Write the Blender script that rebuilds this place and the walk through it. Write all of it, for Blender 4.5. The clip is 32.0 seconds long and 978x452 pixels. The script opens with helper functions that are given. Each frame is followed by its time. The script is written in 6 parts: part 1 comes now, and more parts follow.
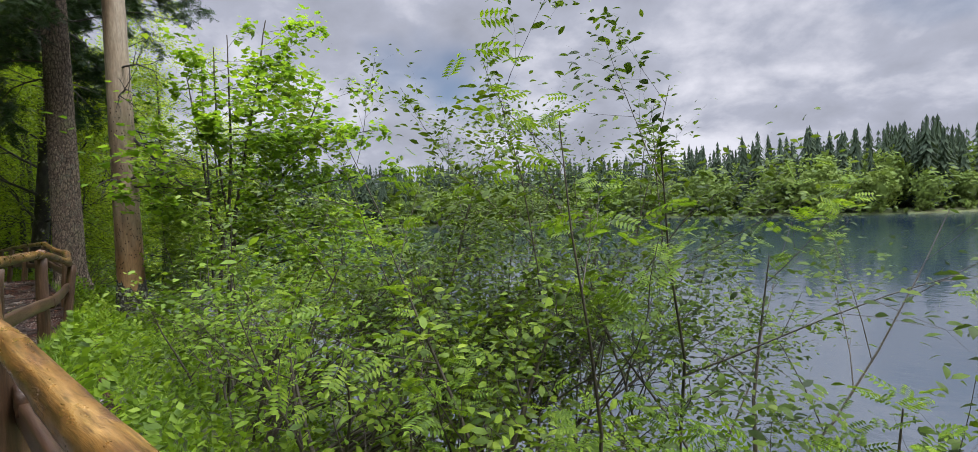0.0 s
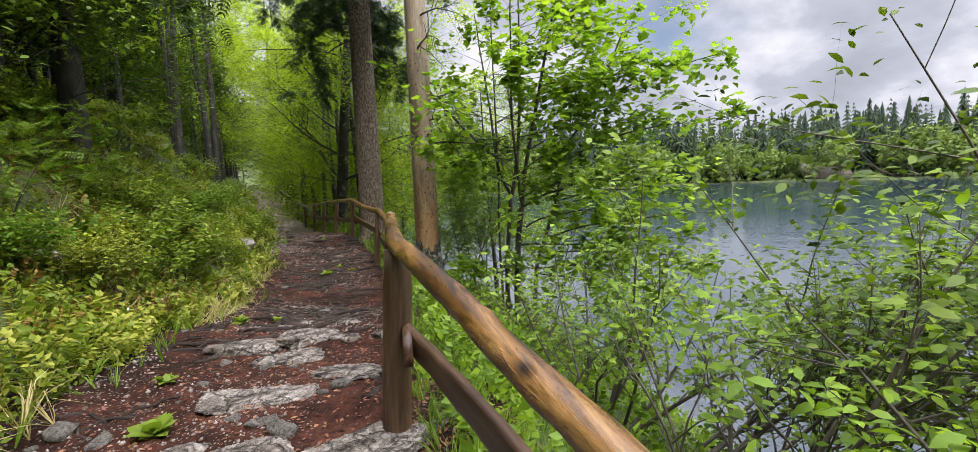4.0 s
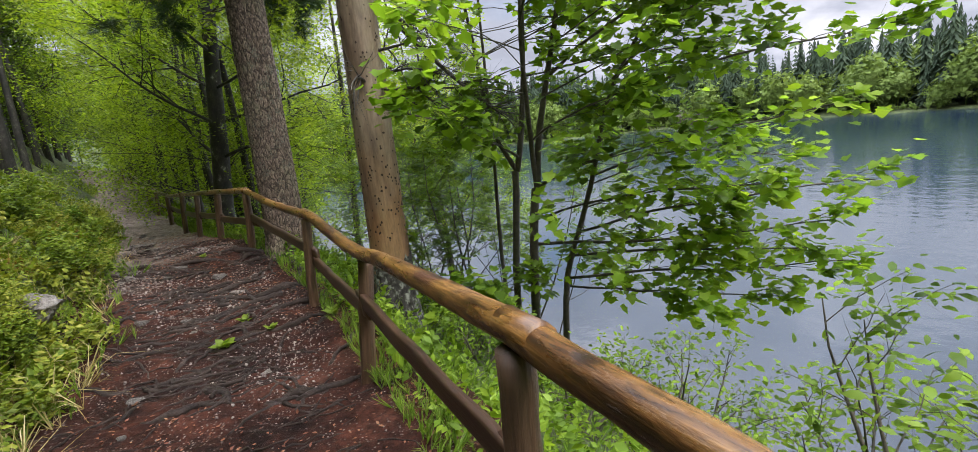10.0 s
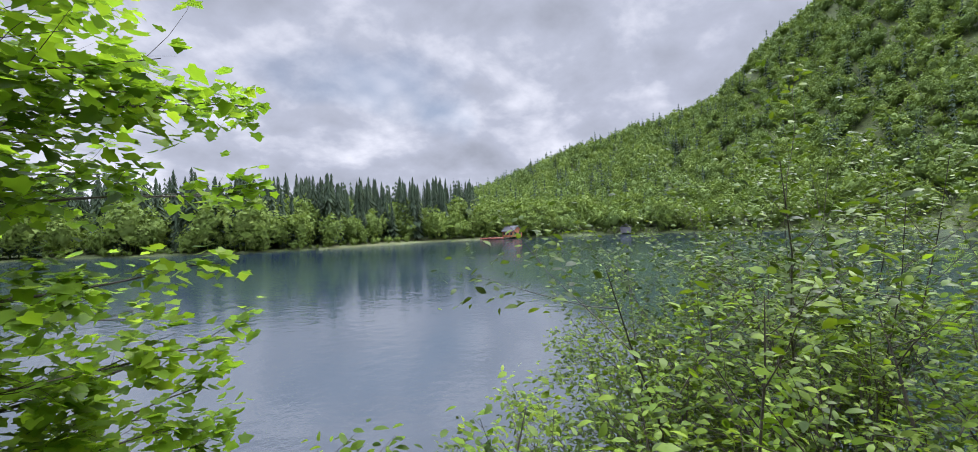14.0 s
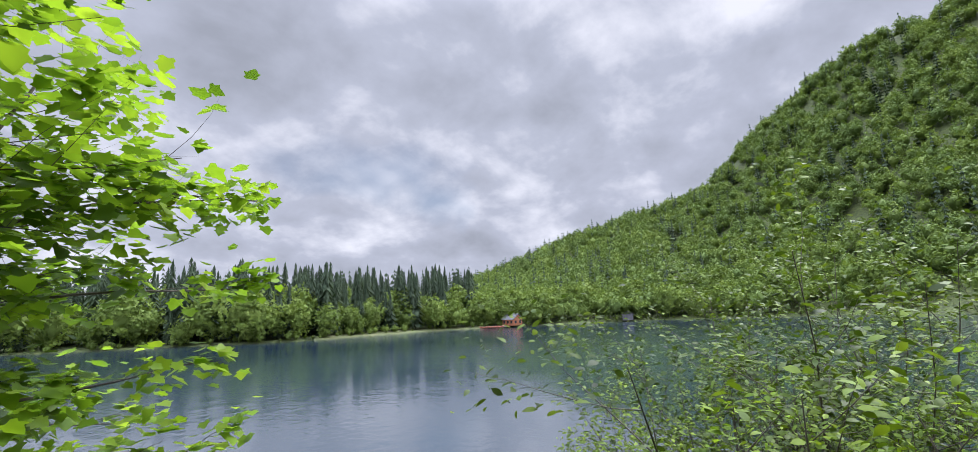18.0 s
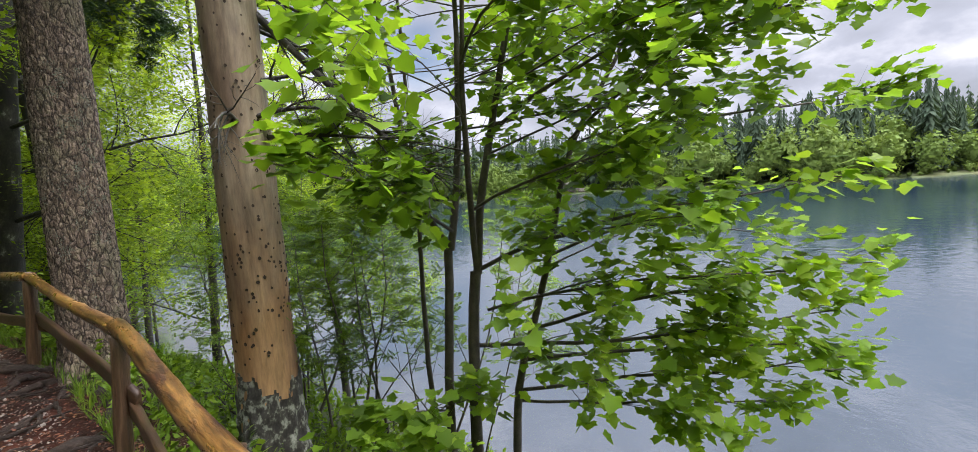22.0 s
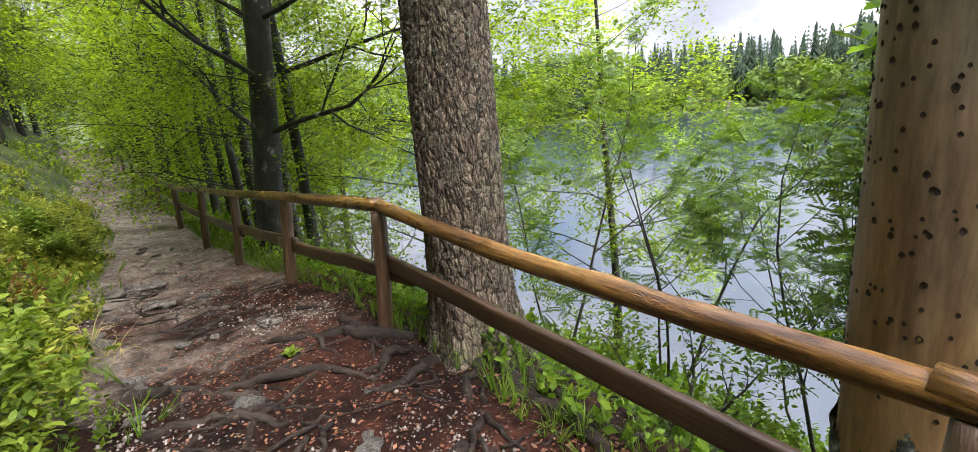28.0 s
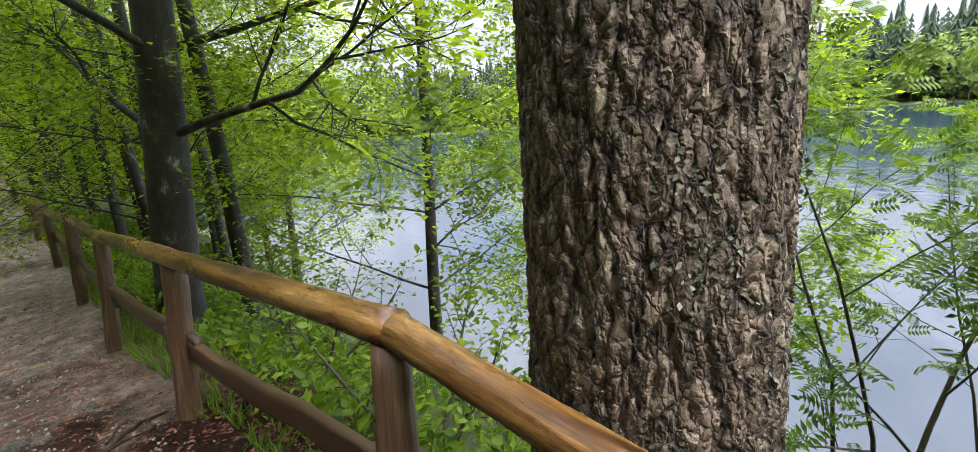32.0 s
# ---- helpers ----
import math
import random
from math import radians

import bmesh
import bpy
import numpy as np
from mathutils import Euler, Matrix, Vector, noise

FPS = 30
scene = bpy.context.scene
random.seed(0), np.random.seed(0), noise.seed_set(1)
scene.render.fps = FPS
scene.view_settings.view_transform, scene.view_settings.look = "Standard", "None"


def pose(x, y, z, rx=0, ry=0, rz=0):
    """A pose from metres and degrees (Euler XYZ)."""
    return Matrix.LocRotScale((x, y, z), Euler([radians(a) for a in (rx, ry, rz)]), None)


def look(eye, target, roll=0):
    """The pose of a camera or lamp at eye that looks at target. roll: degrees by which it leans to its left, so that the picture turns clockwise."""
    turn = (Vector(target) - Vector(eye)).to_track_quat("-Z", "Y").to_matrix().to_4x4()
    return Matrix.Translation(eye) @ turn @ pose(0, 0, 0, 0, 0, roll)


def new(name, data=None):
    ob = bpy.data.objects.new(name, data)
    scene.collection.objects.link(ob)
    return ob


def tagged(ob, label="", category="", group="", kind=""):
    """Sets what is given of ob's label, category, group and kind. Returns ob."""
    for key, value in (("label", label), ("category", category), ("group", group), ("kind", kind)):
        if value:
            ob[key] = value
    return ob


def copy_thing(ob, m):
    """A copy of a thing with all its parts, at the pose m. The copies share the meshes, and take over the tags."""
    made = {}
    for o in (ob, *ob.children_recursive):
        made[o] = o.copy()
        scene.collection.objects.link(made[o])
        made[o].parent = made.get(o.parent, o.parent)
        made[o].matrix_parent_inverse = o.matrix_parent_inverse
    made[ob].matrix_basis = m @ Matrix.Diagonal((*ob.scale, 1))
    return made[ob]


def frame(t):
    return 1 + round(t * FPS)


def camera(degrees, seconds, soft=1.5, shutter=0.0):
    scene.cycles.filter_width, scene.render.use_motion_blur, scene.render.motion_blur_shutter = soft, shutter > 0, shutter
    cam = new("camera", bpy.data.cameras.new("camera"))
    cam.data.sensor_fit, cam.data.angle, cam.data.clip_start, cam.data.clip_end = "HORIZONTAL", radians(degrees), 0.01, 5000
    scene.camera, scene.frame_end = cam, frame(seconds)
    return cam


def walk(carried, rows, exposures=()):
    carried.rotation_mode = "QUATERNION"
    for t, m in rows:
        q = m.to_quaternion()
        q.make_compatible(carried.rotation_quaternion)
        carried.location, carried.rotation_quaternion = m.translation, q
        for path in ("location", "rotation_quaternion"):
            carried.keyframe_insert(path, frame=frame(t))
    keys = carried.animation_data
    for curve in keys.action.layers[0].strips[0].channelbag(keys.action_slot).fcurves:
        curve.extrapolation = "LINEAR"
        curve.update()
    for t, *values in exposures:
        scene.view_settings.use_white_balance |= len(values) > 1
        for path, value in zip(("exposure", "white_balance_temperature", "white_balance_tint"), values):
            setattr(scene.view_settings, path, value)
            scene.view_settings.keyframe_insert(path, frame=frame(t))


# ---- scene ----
cam = camera(91.2, 32.0, soft=0.7)
# seconds, place in metres, turn in degrees
EXPOSURES = [(t, e, k, 15) for t, e, k in ((0.0, 1.2, 6400), (3.0, 1.5, 6600), (6.0, 1.6, 6500), (11.0, 1.55, 6350), (13.0, 1.4, 6250), (20.0, 1.4, 6250), (22.0, 1.7, 6450), (24.0, 2.0, 6550), (28.0, 2.2, 6500), (32.0, 2.3, 6400))]
PATH = [
    (0.0, 0.000, -0.000, 1.600, 88.34, 2.49, -0.00),
    (0.5, -0.371, 0.197, 1.592, 87.41, 2.40, 9.85),
    (1.0, -0.693, 0.342, 1.628, 86.73, 2.25, 10.05),
    (1.5, -0.985, 0.524, 1.606, 86.38, 2.65, 12.33),
    (2.0, -1.276, 0.783, 1.617, 86.02, 4.26, 20.01),
    (2.5, -1.560, 0.971, 1.611, 85.07, 3.48, 21.46),
    (3.0, -1.823, 1.164, 1.619, 84.72, 3.14, 22.46),
    (3.5, -2.111, 1.396, 1.643, 84.83, 2.21, 24.35),
    (5.5, -3.229, 2.234, 1.693, 83.28, 4.03, 22.09),
    (6.0, -3.573, 2.422, 1.730, 83.49, 4.08, 22.03),
    (6.5, -3.847, 2.606, 1.743, 83.36, 4.20, 20.89),
    (7.0, -4.094, 2.815, 1.758, 83.02, 5.07, 17.81),
    (7.5, -4.278, 2.984, 1.808, 81.21, 5.08, 13.61),
    (8.0, -4.406, 3.325, 1.808, 79.81, 4.65, 11.64),
    (8.5, -4.482, 3.548, 1.889, 79.30, 6.38, 10.95),
    (9.0, -4.703, 3.828, 1.873, 79.04, 5.15, 10.93),
    (9.5, -4.889, 4.101, 1.858, 78.85, 5.28, 11.00),
    (10.0, -5.039, 4.440, 1.833, 79.03, 5.54, 11.07),
    (10.5, -5.169, 4.687, 1.847, 79.35, 5.57, 10.67),
    (11.0, -5.307, 4.862, 1.876, 79.40, 4.36, 4.46),
    (11.5, -5.326, 5.077, 1.879, 79.29, 4.09, -2.42),
    (12.0, -5.368, 5.270, 1.897, 79.86, 3.11, -14.89),
    (12.5, -5.470, 5.400, 1.942, 80.51, 1.05, -32.19),
    (13.0, -5.512, 5.393, 1.988, 83.49, 0.95, -47.29),
    (13.5, -5.479, 5.343, 2.027, 87.07, 1.60, -56.32),
    (14.0, -5.444, 5.307, 2.058, 90.02, 1.98, -63.78),
    (14.5, -5.420, 5.287, 2.111, 93.67, 2.37, -67.44),
    (15.0, -5.434, 5.260, 2.138, 95.79, 2.66, -67.57),
    (15.5, -5.437, 5.259, 2.150, 99.53, 2.55, -66.80),
    (17.5, -5.445, 5.391, 2.118, 102.15, 2.59, -64.27),
    (18.0, -5.451, 5.401, 2.106, 100.45, 2.43, -63.85),
    (18.5, -5.463, 5.404, 2.091, 98.18, 2.18, -63.38),
    (19.0, -5.490, 5.419, 2.071, 96.17, 1.47, -58.75),
    (19.5, -5.486, 5.477, 2.065, 93.76, 2.48, -44.55),
    (20.0, -5.453, 5.571, 2.028, 91.61, 2.92, -30.23),
    (20.5, -5.479, 5.639, 2.005, 89.98, 3.15, -21.31),
    (21.0, -5.520, 5.680, 1.958, 86.99, 3.66, -13.51),
    (21.5, -5.644, 5.756, 1.966, 86.22, 4.31, -6.73),
    (22.0, -5.764, 5.900, 1.910, 85.31, 4.08, -3.13),
    (22.5, -5.921, 6.219, 1.913, 85.61, 3.50, 11.24),
    (23.0, -6.036, 6.300, 1.841, 84.07, 4.45, 23.13),
    (23.5, -6.254, 6.381, 1.794, 81.34, 3.27, 27.36),
    (24.0, -6.683, 6.527, 1.766, 80.12, 2.28, 25.92),
    (24.5, -7.071, 6.627, 1.830, 78.10, 2.53, 28.25),
    (26.5, -8.395, 7.492, 1.828, 79.35, 4.41, 27.86),
    (27.0, -8.627, 7.618, 1.840, 78.47, 5.15, 20.55),
    (27.5, -8.766, 7.702, 1.911, 77.06, 3.98, 11.83),
    (28.0, -8.878, 7.911, 1.881, 76.92, 4.68, 10.56),
    (28.5, -9.007, 8.137, 1.879, 76.70, 4.72, 9.73),
    (29.0, -9.231, 8.321, 1.909, 76.70, 6.66, 8.04),
    (29.5, -9.362, 8.512, 1.900, 76.70, 6.15, 6.79),
    (30.0, -9.527, 8.936, 1.888, 78.32, 6.21, 6.58),
    (30.5, -9.661, 9.169, 1.866, 78.71, 5.55, 6.66),
    (31.0, -9.823, 9.336, 1.888, 77.88, 5.35, 4.76),
    (31.5, -9.897, 9.592, 1.848, 76.92, 4.88, 3.81),
    (32.0, -9.939, 9.957, 1.832, 77.06, 4.35, 4.75),
]
walk(cam, [(t, pose(x, y, z, rx, ry, rz)) for t, x, y, z, rx, ry, rz in PATH], exposures=EXPOSURES)

SKY_GAIN = 9.5
# ---- world and sun: a bright overcast day with broken cloud ----
SUN_EL, SUN_ROT = radians(48), radians(150)
world = bpy.data.worlds.new("overcast_sky")
scene.world = world
world.use_nodes = True
wn, wl = world.node_tree.nodes, world.node_tree.links
wn.clear()


def wnode(kind, **values):
    n = wn.new(kind)
    for k, v in values.items():
        n.inputs[k].default_value = v
    return n


def wmath(op, a, b=None, clamp=False):
    n = wn.new("ShaderNodeMath")
    n.operation, n.use_clamp = op, clamp
    for i, v in enumerate((a, b)):
        if v is None:
            continue
        if isinstance(v, (int, float)):
            n.inputs[i].default_value = v
        else:
            wl.new(v, n.inputs[i])
    return n.outputs[0]


w_co = wn.new("ShaderNodeTexCoord")
w_sep = wn.new("ShaderNodeSeparateXYZ")
wl.new(w_co.outputs["Generated"], w_sep.inputs[0])
w_up = wmath("MAXIMUM", w_sep.outputs[2], 0.0)
w_div = wmath("ADD", w_up, 0.45)
w_flat = wn.new("ShaderNodeCombineXYZ")
wl.new(wmath("DIVIDE", w_sep.outputs[0], w_div), w_flat.inputs[0])
wl.new(wmath("DIVIDE", w_sep.outputs[1], w_div), w_flat.inputs[1])
w_big = wnode("ShaderNodeTexNoise", Scale=1.9, Detail=7.0, Roughness=0.5, Distortion=0.0)
w_small = wnode("ShaderNodeTexNoise", Scale=4.6, Detail=7.0, Roughness=0.55, Distortion=0.15)
for n in (w_big, w_small):
    wl.new(w_flat.outputs[0], n.inputs["Vector"])
w_mix = wmath("ADD", wmath("MULTIPLY", w_big.outputs[0], 0.55), wmath("MULTIPLY", w_small.outputs[0], 0.45))
w_ramp = wn.new("ShaderNodeValToRGB")
w_ramp.color_ramp.elements[0].position, w_ramp.color_ramp.elements[0].color = 0.34, (0.44, 0.475, 0.545, 1)
w_ramp.color_ramp.elements[1].position, w_ramp.color_ramp.elements[1].color = 0.61, (1.06, 1.09, 1.17, 1)
e = w_ramp.color_ramp.elements.new(0.49)
e.color = (0.61, 0.655, 0.76, 1)
wl.new(w_mix, w_ramp.inputs[0])
w_sky = wn.new("ShaderNodeTexSky")
w_sky.sky_type, w_sky.sun_disc, w_sky.sun_elevation, w_sky.sun_rotation = "NISHITA", False, SUN_EL, SUN_ROT
w_skyv = wn.new("ShaderNodeVectorMath")
w_skyv.operation = "SCALE"
w_skyv.inputs["Scale"].default_value = 0.12
wl.new(w_sky.outputs[0], w_skyv.inputs[0])
# a few gaps in the cloud, where the blue shows
w_gap = wnode("ShaderNodeTexNoise", Scale=1.0, Detail=4.0, Roughness=0.5)
w_off = wn.new("ShaderNodeVectorMath")
w_off.operation = "ADD"
w_off.inputs[1].default_value = (3.7, 1.9, 0)
wl.new(w_flat.outputs[0], w_off.inputs[0])
wl.new(w_off.outputs[0], w_gap.inputs["Vector"])
w_hole = wn.new("ShaderNodeMapRange")
for k, v in (("From Min", 0.60), ("From Max", 0.70)):
    w_hole.inputs[k].default_value = v
wl.new(w_gap.outputs[0], w_hole.inputs[0])
w_blend = wn.new("ShaderNodeMix")
w_blend.data_type = "RGBA"
wl.new(w_hole.outputs[0], w_blend.inputs["Factor"])
wl.new(w_ramp.outputs[0], w_blend.inputs[6])
wl.new(w_skyv.outputs[0], w_blend.inputs[7])
# an overcast sky is brighter towards the zenith
w_high = wn.new("ShaderNodeMapRange")
w_high.interpolation_type = "SMOOTHSTEP"
for k, v in (("From Min", 0.56), ("From Max", 0.95)):
    w_high.inputs[k].default_value = v
wl.new(w_up, w_high.inputs[0])
w_gain = wmath("ADD", wmath("MULTIPLY", w_high.outputs[0], SKY_GAIN), 0.9)
w_scaled = wn.new("ShaderNodeVectorMath")
w_scaled.operation = "SCALE"
wl.new(w_blend.outputs[2], w_scaled.inputs[0])
wl.new(w_gain, w_scaled.inputs["Scale"])
w_bg = wn.new("ShaderNodeBackground")
w_bg.inputs["Strength"].default_value = 0.36
w_out = wn.new("ShaderNodeOutputWorld")
wl.new(w_scaled.outputs[0], w_bg.inputs["Color"])
wl.new(w_bg.outputs[0], w_out.inputs["Surface"])

sun = new("sun", bpy.data.lights.new("sun", "SUN"))
sun.data.energy, sun.data.angle, sun.data.color = 1.5, radians(25), (1.0, 0.98, 0.95)
sun.matrix_world = look((60, -30, 90), (0, 8, 0))


# ---- materials ----
def material(name):
    m = bpy.data.materials.new(name)
    m.use_nodes = True
    nt = m.node_tree
    nt.nodes.clear()
    out = nt.nodes.new("ShaderNodeOutputMaterial")
    bsdf = nt.nodes.new("ShaderNodeBsdfPrincipled")
    nt.links.new(bsdf.outputs[0], out.inputs[0])
    return m, nt, bsdf, out


def noise_node(nt, scale, detail=6.0, rough=0.6, stretch=None, kind="ShaderNodeTexNoise", turn=0.0):
    co = nt.nodes.new("ShaderNodeTexCoord")
    n = nt.nodes.new(kind)
    n.inputs["Scale"].default_value = scale
    if kind == "ShaderNodeTexNoise":
        n.inputs["Detail"].default_value, n.inputs["Roughness"].default_value = detail, rough
    if stretch:
        mp = nt.nodes.new("ShaderNodeMapping")
        mp.inputs["Scale"].default_value = stretch
        if turn:
            first = nt.nodes.new("ShaderNodeMapping")
            first.inputs["Rotation"].default_value = (0, 0, radians(turn))
            nt.links.new(co.outputs["Object"], first.inputs[0])
            co = first
            co_out = first.outputs[0]
        else:
            co_out = co.outputs["Object"]
        nt.links.new(co_out, mp.inputs[0])
        nt.links.new(mp.outputs[0], n.inputs["Vector"])
    else:
        nt.links.new(co.outputs["Object"], n.inputs["Vector"])
    return n


def ramp_node(nt, source, stops):
    r = nt.nodes.new("ShaderNodeValToRGB")
    el = r.color_ramp.elements
    while len(el) < len(stops):
        el.new(0.5)
    for q, (p, c) in zip(el, stops):
        q.position, q.color = p, (*c, 1)
    nt.links.new(source, r.inputs[0])
    return r


def mix_node(nt, fac, a, b, mode="MIX"):
    m = nt.nodes.new("ShaderNodeMix")
    m.data_type, m.blend_type = "RGBA", mode
    for sock, v in ((m.inputs["Factor"], fac), (m.inputs[6], a), (m.inputs[7], b)):
        if isinstance(v, (int, float)):
            sock.default_value = v
        elif isinstance(v, tuple):
            sock.default_value = (*v, 1)
        else:
            nt.links.new(v, sock)
    return m.outputs[2]


def bump_node(nt, height, strength, distance, bsdf):
    b = nt.nodes.new("ShaderNodeBump")
    b.inputs["Strength"].default_value, b.inputs["Distance"].default_value = strength, distance
    nt.links.new(height, b.inputs["Height"])
    nt.links.new(b.outputs[0], bsdf.inputs["Normal"])
    return b


def rough_mat(name, stops, scale, rough=0.8, bump=0.4, dist=0.01, fine=None, stretch=None, spec=0.5, vary=0.0, turn=0.0):
    """A mottled surface: colours by noise, finer grain over it, and relief."""
    m, nt, bsdf, out = material(name)
    a = noise_node(nt, scale, 8.0, 0.62, stretch, turn=turn)
    col = ramp_node(nt, a.outputs[0], stops).outputs[0]
    f = noise_node(nt, fine or scale * 6, 6.0, 0.7, stretch, turn=turn)
    g = ramp_node(nt, f.outputs[0], [(0.3, (0.62, 0.62, 0.62)), (0.7, (1.3, 1.3, 1.3))]).outputs[0]
    col = mix_node(nt, 1.0, col, g, "MULTIPLY")
    if vary:
        info = nt.nodes.new("ShaderNodeObjectInfo")
        v = ramp_node(nt, info.outputs["Random"], [(0, (1 - vary,) * 3), (1, (1 + vary,) * 3)]).outputs[0]
        col = mix_node(nt, 1.0, col, v, "MULTIPLY")
    nt.links.new(col, bsdf.inputs["Base Color"])
    bsdf.inputs["Roughness"].default_value = rough
    bsdf.inputs["Specular IOR Level"].default_value = spec
    h = nt.nodes.new("ShaderNodeMath")
    h.operation = "ADD"
    nt.links.new(a.outputs[0], h.inputs[0])
    nt.links.new(f.outputs[0], h.inputs[1])
    bump_node(nt, h.outputs[0], bump, dist, bsdf)
    return m


def leaf_mat(name, dark, mid, light, through_light=0.42, rough=0.5, patch=0.35, speck=0.55):
    """Thin leaves: each one its own tint, light passes through them."""
    m, nt, bsdf, out = material(name)
    geo = nt.nodes.new("ShaderNodeNewGeometry")
    n = noise_node(nt, patch, 3.0)
    add = nt.nodes.new("ShaderNodeMath")
    add.operation = "MULTIPLY_ADD"
    nt.links.new(n.outputs[0], add.inputs[0])
    add.inputs[1].default_value = 1.3
    sub = nt.nodes.new("ShaderNodeMath")
    sub.operation = "MULTIPLY_ADD"
    nt.links.new(geo.outputs["Random Per Island"], sub.inputs[0])
    sub.inputs[1].default_value, sub.inputs[2].default_value = speck, -0.15 - speck / 2
    nt.links.new(sub.outputs[0], add.inputs[2])
    col = ramp_node(nt, add.outputs[0], [(0.12, dark), (0.5, mid), (0.9, light)]).outputs[0]
    nt.links.new(col, bsdf.inputs["Base Color"])
    bsdf.inputs["Roughness"].default_value = rough
    bsdf.inputs["Specular IOR Level"].default_value = 0.22
    tr = nt.nodes.new("ShaderNodeBsdfTranslucent")
    warm = mix_node(nt, 1.0, col, (1.42, 1.42, 0.62), "MULTIPLY")
    nt.links.new(warm, tr.inputs["Color"])
    mx = nt.nodes.new("ShaderNodeMixShader")
    mx.inputs[0].default_value = through_light
    nt.links.new(bsdf.outputs[0], mx.inputs[1])
    nt.links.new(tr.outputs[0], mx.inputs[2])
    nt.links.new(mx.outputs[0], out.inputs[0])
    return m


M_MAPLE = leaf_mat("maple_leaf", (0.042, 0.085, 0.008), (0.14, 0.245, 0.02), (0.225, 0.325, 0.032), 0.58, 0.42, 0.6)
M_SHRUB = leaf_mat("shrub_leaf", (0.04, 0.078, 0.008), (0.138, 0.232, 0.019), (0.235, 0.34, 0.034), 0.45, 0.5, 0.9)
# a darker, less translucent tone of the shrub leaf
M_SHRUB_DARK = leaf_mat("dark_shrub_leaf", (0.028, 0.055, 0.005), (0.115, 0.185, 0.014), (0.2, 0.275, 0.023), 0.26, 0.5, 0.9)
# shrub leaf darkened: the shade side of the tall shrubs put into its colour
M_SHRUB_SHADED = leaf_mat("shaded_shrub_leaf", (0.014, 0.028, 0.004), (0.058, 0.1, 0.009), (0.125, 0.18, 0.017), 0.3, 0.5, 0.9)
M_ROWAN = leaf_mat("rowan_leaf", (0.032, 0.064, 0.007), (0.105, 0.18, 0.015), (0.18, 0.26, 0.024), 0.42, 0.5, 0.8)
M_BEECH = leaf_mat("beech_leaf", (0.062, 0.1, 0.008), (0.2, 0.29, 0.02), (0.33, 0.41, 0.042), 0.6, 0.5, 0.25)
M_DENSE = leaf_mat("understorey_leaf", (0.022, 0.045, 0.007), (0.072, 0.125, 0.014), (0.135, 0.2, 0.027), 0.42, 0.55, 0.3)
M_HERB = leaf_mat("bank_herb_leaf", (0.042, 0.075, 0.01), (0.14, 0.205, 0.02), (0.24, 0.3, 0.04), 0.42, 0.55, 0.6)
M_BILBERRY = leaf_mat("bilberry_leaf", (0.07, 0.095, 0.013), (0.195, 0.235, 0.025), (0.33, 0.32, 0.055), 0.35, 0.55, 1.2)
M_RUST = leaf_mat("reddened_leaf", (0.12, 0.05, 0.02), (0.22, 0.14, 0.03), (0.30, 0.24, 0.05), 0.3, 0.6, 0.9)
M_GRASS = leaf_mat("grass_blade", (0.06, 0.115, 0.011), (0.12, 0.21, 0.022), (0.21, 0.3, 0.045), 0.4, 0.5, 0.9)
M_STRAW = leaf_mat("dry_grass", (0.22, 0.18, 0.07), (0.34, 0.28, 0.12), (0.46, 0.4, 0.2), 0.3, 0.7, 0.9)
M_NEEDLE = leaf_mat("spruce_needle", (0.015, 0.034, 0.012), (0.030, 0.060, 0.019), (0.060, 0.102, 0.030), 0.15, 0.55, 0.3)
M_LITTER = leaf_mat("leaf_litter", (0.07, 0.028, 0.016), (0.13, 0.05, 0.028), (0.24, 0.12, 0.06), 0.1, 0.55, 2.0)
# far foliage: tones lifted and contrast cut, haze put into the colours
M_FARCON = leaf_mat("far_conifer", (0.024, 0.042, 0.024), (0.036, 0.058, 0.032), (0.052, 0.08, 0.04), 0.15, 0.8, 0.05, 0.25)
M_FARLEAF = leaf_mat("far_broadleaf", (0.075, 0.115, 0.025), (0.12, 0.176, 0.038), (0.17, 0.225, 0.052), 0.25, 0.8, 0.12, 0.22)
M_FARMID = leaf_mat("far_mixed", (0.07, 0.112, 0.03), (0.108, 0.164, 0.043), (0.15, 0.208, 0.055), 0.2, 0.8, 0.12, 0.22)
M_FLOWER = leaf_mat("white_flower", (0.6, 0.6, 0.58), (0.75, 0.75, 0.72), (0.85, 0.85, 0.83), 0.3)



